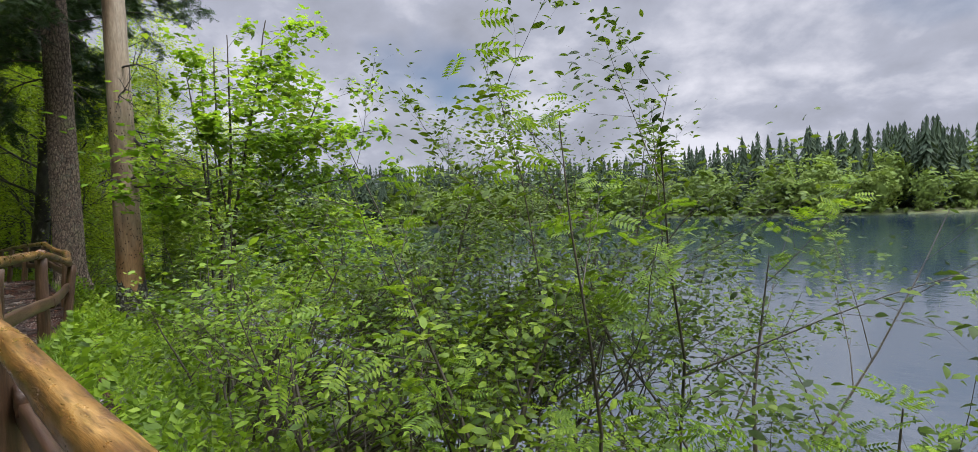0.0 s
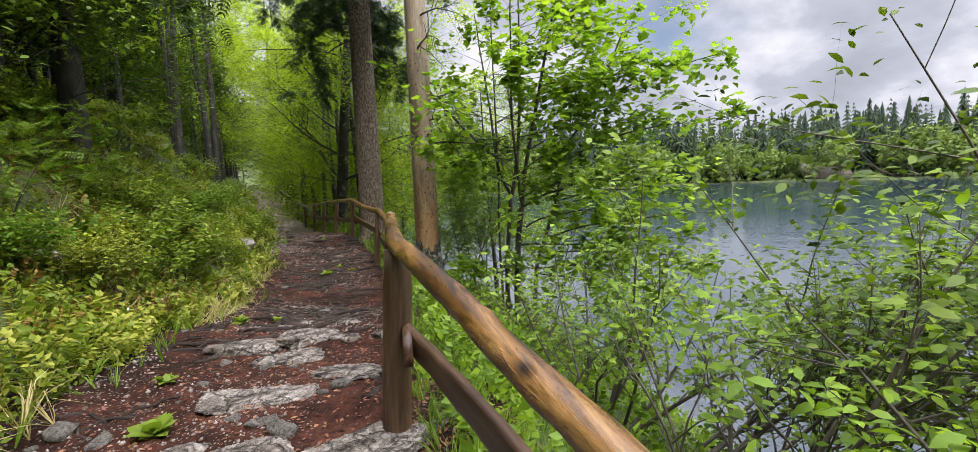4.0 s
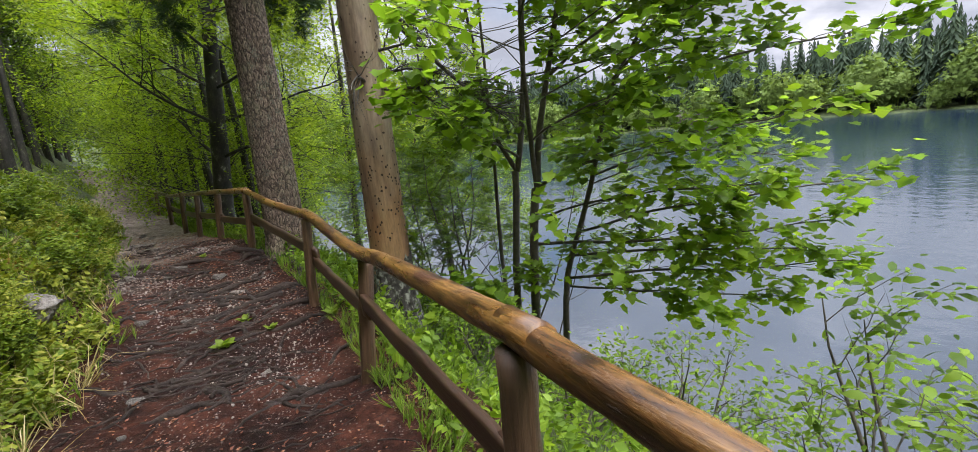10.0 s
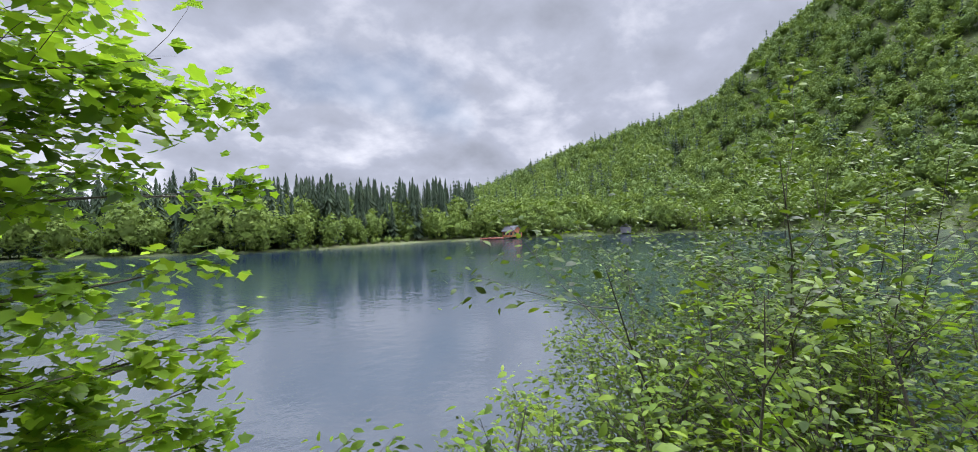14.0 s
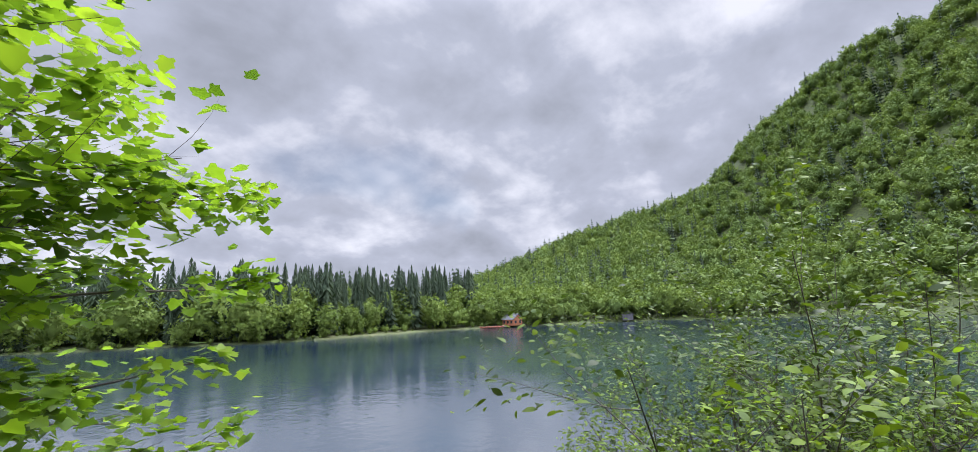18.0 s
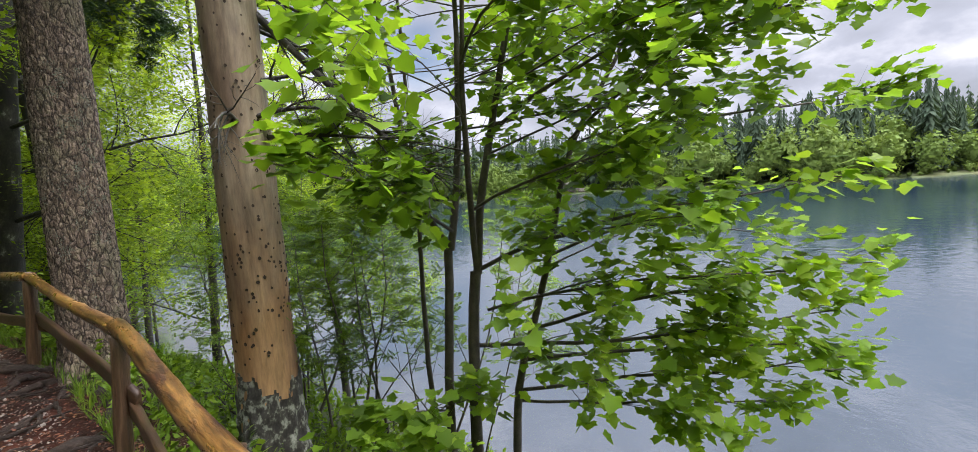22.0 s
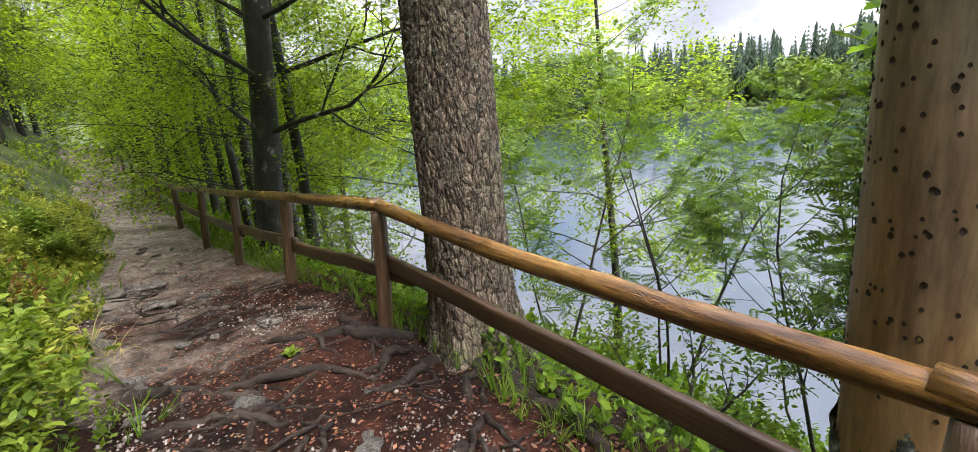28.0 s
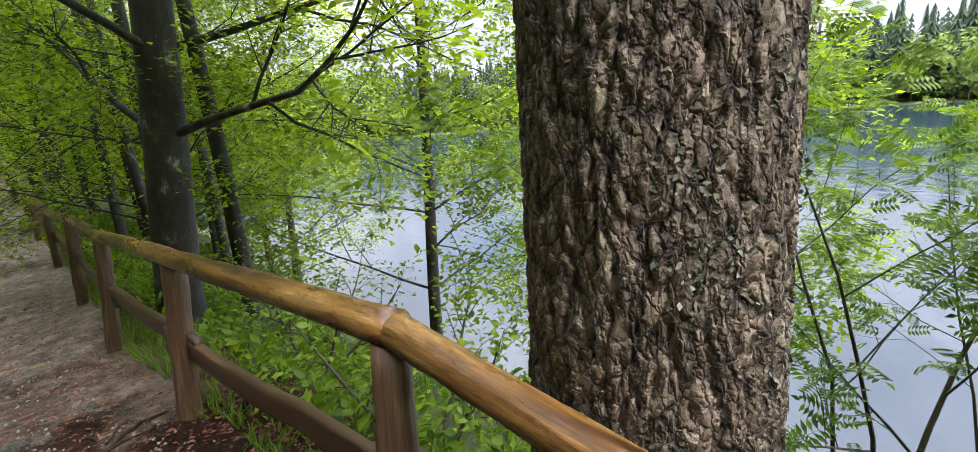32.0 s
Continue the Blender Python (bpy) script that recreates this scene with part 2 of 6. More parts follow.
def scaly_bark():
    """Grey-brown bark in small scales with dark cracks between them and pale lichen on some."""
    m, nt, bsdf, out = material("spruce_bark")
    co = nt.nodes.new("ShaderNodeTexCoord")
    warp = noise_node(nt, 7, 5.0, 0.6)
    push = nt.nodes.new("ShaderNodeVectorMath")
    push.operation = "MULTIPLY_ADD"
    nt.links.new(warp.outputs["Color"], push.inputs[0])
    push.inputs[1].default_value = (0.09, 0.09, 0.12)
    nt.links.new(co.outputs["Object"], push.inputs[2])
    heights, tones = [], []
    for scale, squeeze in ((17, 0.42), (42, 0.5)):
        mp = nt.nodes.new("ShaderNodeMapping")
        mp.inputs["Scale"].default_value = (1, 1, squeeze)
        nt.links.new(push.outputs[0], mp.inputs[0])
        edge = nt.nodes.new("ShaderNodeTexVoronoi")
        edge.feature = "DISTANCE_TO_EDGE"
        cell = nt.nodes.new("ShaderNodeTexVoronoi")
        for v in (edge, cell):
            v.inputs["Scale"].default_value = scale
            nt.links.new(mp.outputs[0], v.inputs["Vector"])
        heights.append(ramp_node(nt, edge.outputs["Distance"], [(0.0, (0, 0, 0)), (0.16, (0.8, 0.8, 0.8)), (0.4, (1, 1, 1))]).outputs[0])
        tones.append(cell.outputs["Color"])
    base = ramp_node(nt, tones[1], [(0.15, (0.085, 0.066, 0.052)), (0.45, (0.15, 0.122, 0.1)), (0.7, (0.2, 0.165, 0.14)), (0.95, (0.235, 0.215, 0.165))]).outputs[0]
    moss = noise_node(nt, 2.4, 6.0, 0.7)
    base = mix_node(nt, ramp_node(nt, moss.outputs[0], [(0.5, (0, 0, 0)), (0.66, (0.75, 0.75, 0.75))]).outputs[0], base, (0.17, 0.175, 0.12))
    crack = mix_node(nt, 1.0, ramp_node(nt, heights[0], [(0.0, (0.16, 0.14, 0.13)), (0.6, (1, 1, 1))]).outputs[0], ramp_node(nt, heights[1], [(0.0, (0.5, 0.47, 0.45)), (0.5, (1.08, 1.08, 1.08))]).outputs[0], "MULTIPLY")
    grain = noise_node(nt, 90, 5.0, 0.7)
    base = mix_node(nt, 1.0, mix_node(nt, 1.0, base, crack, "MULTIPLY"), ramp_node(nt, grain.outputs[0], [(0.3, (0.6, 0.6, 0.6)), (0.7, (1.4, 1.4, 1.4))]).outputs[0], "MULTIPLY")
    base = mix_node(nt, 1.0, base, (1.1, 1.0, 0.86), "MULTIPLY")
    nt.links.new(base, bsdf.inputs["Base Color"])
    bsdf.inputs["Roughness"].default_value = 0.8
    relief_h = mix_node(nt, 0.4, heights[0], heights[1])
    relief_h = mix_node(nt, 0.25, relief_h, grain.outputs["Color"])
    bump_node(nt, relief_h, 1.0, 0.03, bsdf)
    return m


M_BARK = scaly_bark()
M_BARK_DARK = rough_mat("wet_dark_bark", [(0.35, (0.022, 0.019, 0.015)), (0.55, (0.05, 0.043, 0.034)), (0.68, (0.085, 0.08, 0.055)), (0.8, (0.2, 0.2, 0.17))], 6, 0.75, 0.8, 0.015, 40, (1, 1, 0.4))
M_BEECHBARK = rough_mat("patched_beech_bark", [(0.42, (0.012, 0.011, 0.008)), (0.55, (0.028, 0.025, 0.019)), (0.63, (0.06, 0.057, 0.043)), (0.69, (0.26, 0.26, 0.22))], 5, 0.75, 0.6, 0.01, 40, (1, 1, 0.6))
M_FOOTBARK = rough_mat("lichened_dark_bark", [(0.4, (0.018, 0.016, 0.012)), (0.52, (0.045, 0.042, 0.032)), (0.57, (0.17, 0.18, 0.14)), (0.68, (0.28, 0.29, 0.24))], 16, 0.8, 0.8, 0.015, 50, (1, 1, 0.7))
M_TWIG = rough_mat("twig_bark", [(0.3, (0.03, 0.025, 0.018)), (0.7, (0.085, 0.07, 0.045))], 12, 0.7, 0.3, 0.004)
M_BARE = rough_mat("debarked_trunk", [(0.36, (0.11, 0.072, 0.042)), (0.46, (0.195, 0.143, 0.09)), (0.56, (0.255, 0.205, 0.14)), (0.68, (0.3, 0.255, 0.19))], 2.6, 0.62, 0.25, 0.008, 30, (1, 1, 0.16))
bare_nt = M_BARE.node_tree
bare_co = bare_nt.nodes.new("ShaderNodeTexCoord")
bare_z = bare_nt.nodes.new("ShaderNodeSeparateXYZ")
bare_nt.links.new(bare_co.outputs["Object"], bare_z.inputs[0])
bare_n = noise_node(bare_nt, 3.0, 6.0, 0.6, (1, 1, 0.3))
bare_s = bare_nt.nodes.new("ShaderNodeMath")
bare_s.operation = "MULTIPLY_ADD"
bare_nt.links.new(bare_n.outputs[0], bare_s.inputs[0])
bare_s.inputs[1].default_value = -2.6
bare_nt.links.new(bare_z.outputs[2], bare_s.inputs[2])
bare_k = ramp_node(bare_nt, bare_s.outputs[0], [(0.0, (1, 1, 1)), (1.0, (0, 0, 0))]).outputs[0]
bare_b = [n for n in bare_nt.nodes if n.type == "BSDF_PRINCIPLED"][0]
bare_old = bare_b.inputs["Base Color"].links[0].from_socket
bare_nt.links.new(mix_node(bare_nt, bare_k, bare_old, mix_node(bare_nt, 1.0, bare_old, (1.2, 0.86, 0.55), "MULTIPLY")), bare_b.inputs["Base Color"])
# dark brown that paints the shade inside the pecked holes
M_HOLE_SHADE = rough_mat("hole_shade", [(0.3, (0.02, 0.013, 0.008)), (0.7, (0.05, 0.03, 0.018))], 60, 0.9, 0.2, 0.002)


def rail_mat(name, bark_left, tone):
    """A wet peeled log: ochre wood, reddish inner bark left in long patches, dark streaks and knots."""
    m, nt, bsdf, out = material(name)
    a = noise_node(nt, 14, 8.0, 0.65, (0.07, 1, 1))
    wood = ramp_node(nt, a.outputs[0], [(0.36, (0.022, 0.009, 0.003)), (0.45, (0.1, 0.045, 0.012)), (0.55, (0.2, 0.1, 0.026)), (0.68, (0.31, 0.18, 0.062))]).outputs[0]
    skin = ramp_node(nt, a.outputs[0], [(0.36, (0.012, 0.005, 0.003)), (0.5, (0.055, 0.019, 0.009)), (0.64, (0.12, 0.048, 0.022))]).outputs[0]
    b = noise_node(nt, 5.5, 7.0, 0.7, (0.3, 1, 1))
    left = ramp_node(nt, b.outputs[0], [(bark_left, (0, 0, 0)), (bark_left + 0.08, (1, 1, 1))]).outputs[0]
    col = mix_node(nt, left, wood, skin)
    co = nt.nodes.new("ShaderNodeTexCoord")
    kn = nt.nodes.new("ShaderNodeTexVoronoi")
    mp = nt.nodes.new("ShaderNodeMapping")
    mp.inputs["Scale"].default_value = (0.55, 1, 1)
    nt.links.new(co.outputs["Object"], mp.inputs[0])
    nt.links.new(mp.outputs[0], kn.inputs["Vector"])
    kn.inputs["Scale"].default_value = 6.5
    dark = ramp_node(nt, kn.outputs["Distance"], [(0.09, (0.12, 0.1, 0.1)), (0.2, (1, 1, 1))]).outputs[0]
    col = mix_node(nt, 1.0, col, dark, "MULTIPLY")
    f = noise_node(nt, 90, 6.0, 0.7, (0.08, 1, 1))
    col = mix_node(nt, 1.0, col, ramp_node(nt, f.outputs[0], [(0.32, (0.3, 0.28, 0.27)), (0.5, (1.0, 1.0, 1.0)), (0.7, (1.5, 1.5, 1.45))]).outputs[0], "MULTIPLY")
    info = nt.nodes.new("ShaderNodeObjectInfo")
    col = mix_node(nt, 1.0, col, ramp_node(nt, info.outputs["Random"], [(0, (0.85 * tone, 0.82 * tone, 0.8 * tone)), (1, (1.1 * tone, 1.1 * tone, 1.05 * tone))]).outputs[0], "MULTIPLY")
    nt.links.new(col, bsdf.inputs["Base Color"])
    nt.links.new(ramp_node(nt, b.outputs[0], [(0.4, (0.24, 0.24, 0.24)), (0.6, (0.45, 0.45, 0.45))]).outputs[0], bsdf.inputs["Roughness"])
    bsdf.inputs["Specular IOR Level"].default_value = 0.5
    h = mix_node(nt, 0.45, mix_node(nt, 0.5, a.outputs[0], f.outputs[0]), left)
    bump_node(nt, mix_node(nt, 0.3, h, dark), 0.9, 0.012, bsdf)
    return m


M_POST = rough_mat("weathered_wet_post", [(0.3, (0.035, 0.019, 0.01)), (0.5, (0.085, 0.046, 0.024)), (0.72, (0.16, 0.10, 0.058))], 14, 0.45, 0.8, 0.008, 60, (0.1, 1, 1), 0.5, 0.2)
M_PLANK = rough_mat("brown_board", [(0.3, (0.025, 0.012, 0.007)), (0.55, (0.06, 0.03, 0.015)), (0.75, (0.13, 0.07, 0.035))], 12, 0.42, 0.6, 0.006, 70, (0.08, 1, 1), 0.5, 0.22)


def limestone(name, dark, mid, pale):
    """Rough limestone: pale weathered faces, dark branching cracks, soil and a little moss in the hollows."""
    m, nt, bsdf, out = material(name)
    co = nt.nodes.new("ShaderNodeTexCoord")
    warp = noise_node(nt, 4.0, 6.0, 0.65)
    push = nt.nodes.new("ShaderNodeVectorMath")
    push.operation = "MULTIPLY_ADD"
    nt.links.new(warp.outputs["Color"], push.inputs[0])
    push.inputs[1].default_value = (0.3, 0.3, 0.3)
    nt.links.new(co.outputs["Object"], push.inputs[2])
    heights = []
    for scale in (5.5, 15.0):
        v = nt.nodes.new("ShaderNodeTexVoronoi")
        v.feature = "DISTANCE_TO_EDGE"
        v.inputs["Scale"].default_value = scale
        nt.links.new(push.outputs[0], v.inputs["Vector"])
        heights.append(ramp_node(nt, v.outputs["Distance"], [(0.0, (0, 0, 0)), (0.1, (0.75, 0.75, 0.75)), (0.3, (1, 1, 1))]).outputs[0])
    big = noise_node(nt, 6, 8.0, 0.7)
    fine = noise_node(nt, 45, 8.0, 0.75)
    col = ramp_node(nt, big.outputs[0], [(0.34, dark), (0.47, mid), (0.62, pale)]).outputs[0]
    col = mix_node(nt, 1.0, col, ramp_node(nt, fine.outputs[0], [(0.3, (0.5, 0.48, 0.46)), (0.55, (1, 1, 1)), (0.75, (1.4, 1.4, 1.4))]).outputs[0], "MULTIPLY")
    col = mix_node(nt, 1.0, col, ramp_node(nt, heights[0], [(0.0, (0.1, 0.075, 0.06)), (0.5, (1, 1, 1))]).outputs[0], "MULTIPLY")
    col = mix_node(nt, 1.0, col, ramp_node(nt, heights[1], [(0.0, (0.45, 0.4, 0.36)), (0.4, (1, 1, 1))]).outputs[0], "MULTIPLY")
    nt.links.new(col, bsdf.inputs["Base Color"])
    bsdf.inputs["Roughness"].default_value = 0.72
    bsdf.inputs["Specular IOR Level"].default_value = 0.3
    h = mix_node(nt, 0.45, mix_node(nt, 0.35, heights[0], heights[1]), mix_node(nt, 0.4, big.outputs["Color"], fine.outputs["Color"]))
    bump_node(nt, h, 1.0, 0.06, bsdf)
    return m


M_STONE = limestone("pale_limestone", (0.045, 0.035, 0.026), (0.17, 0.145, 0.12), (0.31, 0.275, 0.24))
M_STONE_PALE = rough_mat("bleached_limestone", [(0.35, (0.04, 0.036, 0.027)), (0.45, (0.11, 0.098, 0.08)), (0.58, (0.19, 0.172, 0.15)), (0.72, (0.26, 0.24, 0.21))], 6, 0.75, 0.9, 0.03, 30, None, 0.3, 0.2)
M_CHIP = rough_mat("stone_chips", [(0.35, (0.06, 0.042, 0.034)), (0.5, (0.16, 0.13, 0.11)), (0.65, (0.33, 0.29, 0.25))], 12, 0.7, 0.2, 0.004, 60)
M_ROOT = rough_mat("wet_root", [(0.3, (0.012, 0.008, 0.006)), (0.55, (0.028, 0.019, 0.014)), (0.75, (0.07, 0.05, 0.038))], 9, 0.62, 1.0, 0.02, 45, (0.5, 1, 1), 0.2)


def path_mat():
    m, nt, bsdf, out = material("wet_soil_path")
    big = noise_node(nt, 0.9, 6.0, 0.6)
    soil = ramp_node(nt, big.outputs[0], [(0.32, (0.008, 0.0036, 0.0025)), (0.45, (0.02, 0.0085, 0.0055)), (0.58, (0.04, 0.017, 0.011)), (0.75, (0.07, 0.036, 0.025))]).outputs[0]
    fine = noise_node(nt, 26, 8.0, 0.75)
    grain = ramp_node(nt, fine.outputs[0], [(0.3, (0.45, 0.45, 0.45)), (0.7, (1.6, 1.5, 1.45))]).outputs[0]
    soil = mix_node(nt, 1.0, soil, grain, "MULTIPLY")
    mid = noise_node(nt, 5.5, 7.0, 0.7)
    soil = mix_node(nt, 1.0, soil, ramp_node(nt, mid.outputs[0], [(0.32, (0.25, 0.24, 0.24)), (0.5, (0.8, 0.72, 0.68)), (0.68, (1.7, 1.4, 1.25))]).outputs[0], "MULTIPLY")
    # crumbs of pale gravel where the path is stony
    vor = noise_node(nt, 38, kind="ShaderNodeTexVoronoi")
    near = ramp_node(nt, vor.outputs["Distance"], [(0.18, (1, 1, 1)), (0.34, (0, 0, 0))]).outputs[0]
    pick = ramp_node(nt, vor.outputs["Color"], [(0.4, (0, 0, 0)), (0.5, (1, 1, 1))]).outputs[0]
    zone_n = noise_node(nt, 1.5, 5.0, 0.65)
    zone = ramp_node(nt, zone_n.outputs[0], [(0.40, (0, 0, 0)), (0.54, (1, 1, 1))]).outputs[0]
    k = mix_node(nt, 1.0, mix_node(nt, 1.0, near, pick, "MULTIPLY"), zone, "MULTIPLY")
    tint = ramp_node(nt, fine.outputs[0], [(0.3, (0.11, 0.085, 0.07)), (0.7, (0.28, 0.245, 0.21))]).outputs[0]
    # further along the walk the soil gives way to pale trodden grit
    where = nt.nodes.new("ShaderNodeSeparateXYZ")
    where_co = nt.nodes.new("ShaderNodeTexCoord")
    nt.links.new(where_co.outputs["Object"], where.inputs[0])
    grit = nt.nodes.new("ShaderNodeMath")
    grit.operation = "MULTIPLY_ADD"
    nt.links.new(where.outputs[0], grit.inputs[0])
    grit.inputs[1].default_value = -0.22
    lump = nt.nodes.new("ShaderNodeMath")
    lump.operation = "MULTIPLY_ADD"
    nt.links.new(zone_n.outputs[0], lump.inputs[0])
    lump.inputs[1].default_value, lump.inputs[2].default_value = 2.4, -3.75
    nt.links.new(lump.outputs[0], grit.inputs[2])
    grit_col = mix_node(nt, 1.0, ramp_node(nt, mid.outputs[0], [(0.35, (0.09, 0.072, 0.056)), (0.5, (0.18, 0.15, 0.122)), (0.65, (0.30, 0.262, 0.22))]).outputs[0], grain, "MULTIPLY")
    soil = mix_node(nt, ramp_node(nt, grit.outputs[0], [(0.0, (0, 0, 0)), (0.7, (0.9, 0.9, 0.9))]).outputs[0], soil, grit_col)
    col = mix_node(nt, k, soil, tint)
    nt.links.new(col, bsdf.inputs["Base Color"])
    r = ramp_node(nt, big.outputs[0], [(0.35, (0.5, 0.5, 0.5)), (0.6, (0.85, 0.85, 0.85))]).outputs[0]
    nt.links.new(r, bsdf.inputs["Roughness"])
    bsdf.inputs["Specular IOR Level"].default_value = 0.1
    h = mix_node(nt, 0.5, fine.outputs[0], k)
    bump_node(nt, mix_node(nt, 0.5, h, mid.outputs[0]), 1.0, 0.06, bsdf)
    return m


def ground_mat():
    m, nt, bsdf, out = material("forest_floor")
    a = noise_node(nt, 0.8, 8.0, 0.65)
    col = ramp_node(nt, a.outputs[0], [(0.3, (0.035, 0.03, 0.014)), (0.45, (0.05, 0.075, 0.016)), (0.6, (0.085, 0.11, 0.022)), (0.75, (0.13, 0.12, 0.035))]).outputs[0]
    f = noise_node(nt, 14, 8.0, 0.75)
    g = ramp_node(nt, f.outputs[0], [(0.3, (0.3, 0.3, 0.3)), (0.7, (1.2, 1.2, 1.1))]).outputs[0]
    nt.links.new(mix_node(nt, 1.0, col, g, "MULTIPLY"), bsdf.inputs["Base Color"])
    bsdf.inputs["Roughness"].default_value = 0.9
    bump_node(nt, f.outputs[0], 0.8, 0.06, bsdf)
    return m


def water_mat():
    m, nt, bsdf, out = material("lake_water")
    deep = noise_node(nt, 0.02, 3.0)
    col = ramp_node(nt, deep.outputs[0], [(0.3, (0.012, 0.024, 0.036)), (0.7, (0.016, 0.031, 0.043))]).outputs[0]
    nt.links.new(col, bsdf.inputs["Base Color"])
    bsdf.inputs["Roughness"].default_value = 0.06
    bsdf.inputs["IOR"].default_value = 3.2
    bsdf.inputs["Specular IOR Level"].default_value = 0.75
    a = noise_node(nt, 1.6, 4.0, 0.55)
    b = noise_node(nt, 0.35, 3.0, 0.5)
    zone = noise_node(nt, 0.018, 3.0, 0.5)
    z = ramp_node(nt, zone.outputs[0], [(0.38, (0.25, 0.25, 0.25)), (0.6, (1, 1, 1))]).outputs[0]
    h = mix_node(nt, 0.5, a.outputs[0], b.outputs[0])
    bump_node(nt, mix_node(nt, 1.0, h, z, "MULTIPLY"), 0.5, 0.16, bsdf)
    return m


M_RAIL = rail_mat("wet_log_with_bark_left", 0.53, 0.78)
M_RAIL_PALE = rail_mat("peeled_ochre_log", 0.55, 0.9)
M_PATH, M_GROUND, M_WATER = path_mat(), ground_mat(), water_mat()


# ---- mesh helpers ----
def mesh_from(name, verts, faces, mat, smooth=False):
    """A mesh from an array of corners and an array of faces that all have the same number of sides."""
    verts, faces = np.asarray(verts, np.float32), np.asarray(faces, np.int32)
    me = bpy.data.meshes.new(name)
    k = faces.shape[1]
    me.vertices.add(len(verts))
    me.vertices.foreach_set("co", verts.ravel())
    me.loops.add(faces.size)
    me.loops.foreach_set("vertex_index", faces.ravel())
    me.polygons.add(len(faces))
    me.polygons.foreach_set("loop_start", np.arange(len(faces), dtype=np.int32) * k)
    if smooth:
        me.polygons.foreach_set("use_smooth", np.ones(len(faces), bool))
    me.update(calc_edges=True)
    me.materials.append(mat)
    return me


def part(name, me, parent, label="", kind=""):
    ob = new(name, me)
    ob.parent = parent
    return tagged(ob, label=label, kind=kind)


def tube(points, radii, sides=7, caps=False, squash=None):
    p, r = np.asarray(points, float), np.asarray(radii, float)
    if caps:
        p = np.vstack([p[:1], p, p[-1:]])
        r = np.concatenate([[0.001], r, [0.001]])
    n = len(p)
    d = np.gradient(p, axis=0)
    if caps:
        d[0], d[-1] = d[2], d[-3]
        d[1], d[-2] = d[2], d[-3]
    d /= np.linalg.norm(d, axis=1, keepdims=True) + 1e-9
    mean = d.mean(0)
    ref = np.array([0.0, 0, 1]) if abs(mean[2]) < 0.8 else np.array([1.0, 0, 0])
    u = np.cross(d, ref)
    u /= np.linalg.norm(u, axis=1, keepdims=True) + 1e-9
    w = np.cross(u, d)
    a = np.arange(sides) * 2 * np.pi / sides
    ca, sa = np.cos(a), np.sin(a)
    if squash is not None:
        ca, sa = np.sign(ca) * np.abs(ca) ** squash, np.sign(sa) * np.abs(sa) ** squash
    v = p[:, None] + r[:, None, None] * (ca[None, :, None] * u[:, None] + sa[None, :, None] * w[:, None])
    i = np.arange(n - 1)[:, None] * sides
    j = np.arange(sides)[None]
    j2 = (j + 1) % sides
    f = np.stack([i + j, i + j2, i + sides + j2, i + sides + j], -1).reshape(-1, 4)
    return v.reshape(-1, 3), f


def joined(pieces):
    vs, fs, base = [], [], 0
    for v, f in pieces:
        vs.append(v)
        fs.append(f + base)
        base += len(v)
    return np.vstack(vs), np.vstack(fs)


def unit(a):
    return a / (np.linalg.norm(a, axis=-1, keepdims=True) + 1e-9)


def scatter(template, places, along, up, sizes):
    """Copies of a small template (corners, triangles) at the places: its y axis along, its z axis up."""
    tv, tf = template
    y = unit(np.asarray(along, float))
    x = unit(np.cross(y, up))
    z = np.cross(x, y)
    s = np.asarray(sizes, float)[:, None, None]
    v = (tv[None, :, :1] * x[:, None] + tv[None, :, 1:2] * y[:, None] + tv[None, :, 2:3] * z[:, None]) * s + np.asarray(places)[:, None]
    f = tf[None] + (np.arange(len(places)) * len(tv))[:, None, None]
    return v.reshape(-1, 3), f.reshape(-1, 3)


def fan(outline, centre, dish=0.0):
    o = [(x, y, dish * abs(x)) for x, y in outline]
    v = np.array([(*centre, 0.0)] + o)
    n = len(o)
    return v, np.array([(0, 1 + i, 1 + (i + 1) % n) for i in range(n)])


half = [(0.04, -0.02), (0.3, -0.10), (0.5, 0.05), (0.4, 0.2), (0.6, 0.48), (0.36, 0.55), (0.24, 0.76)]
T_MAPLE = fan([(x, y) for x, y in half] + [(0, 1.0)] + [(-x, y) for x, y in half[::-1]], (0, 0.24), 0.18)
T_OVAL = (np.array([(0, 0, 0), (0.21, 0.3, 0.07), (0.19, 0.65, 0.07), (0, 1, -0.05), (-0.19, 0.65, 0.07), (-0.21, 0.3, 0.07)]),
          np.array([(0, 1, 5), (1, 2, 4), (1, 4, 5), (2, 3, 4)]))
T_SMALL = (np.array([(0, 0, 0), (0.27, 0.45, 0.06), (0, 1, 0), (-0.27, 0.45, 0.06)]), np.array([(0, 1, 2), (0, 2, 3)]))


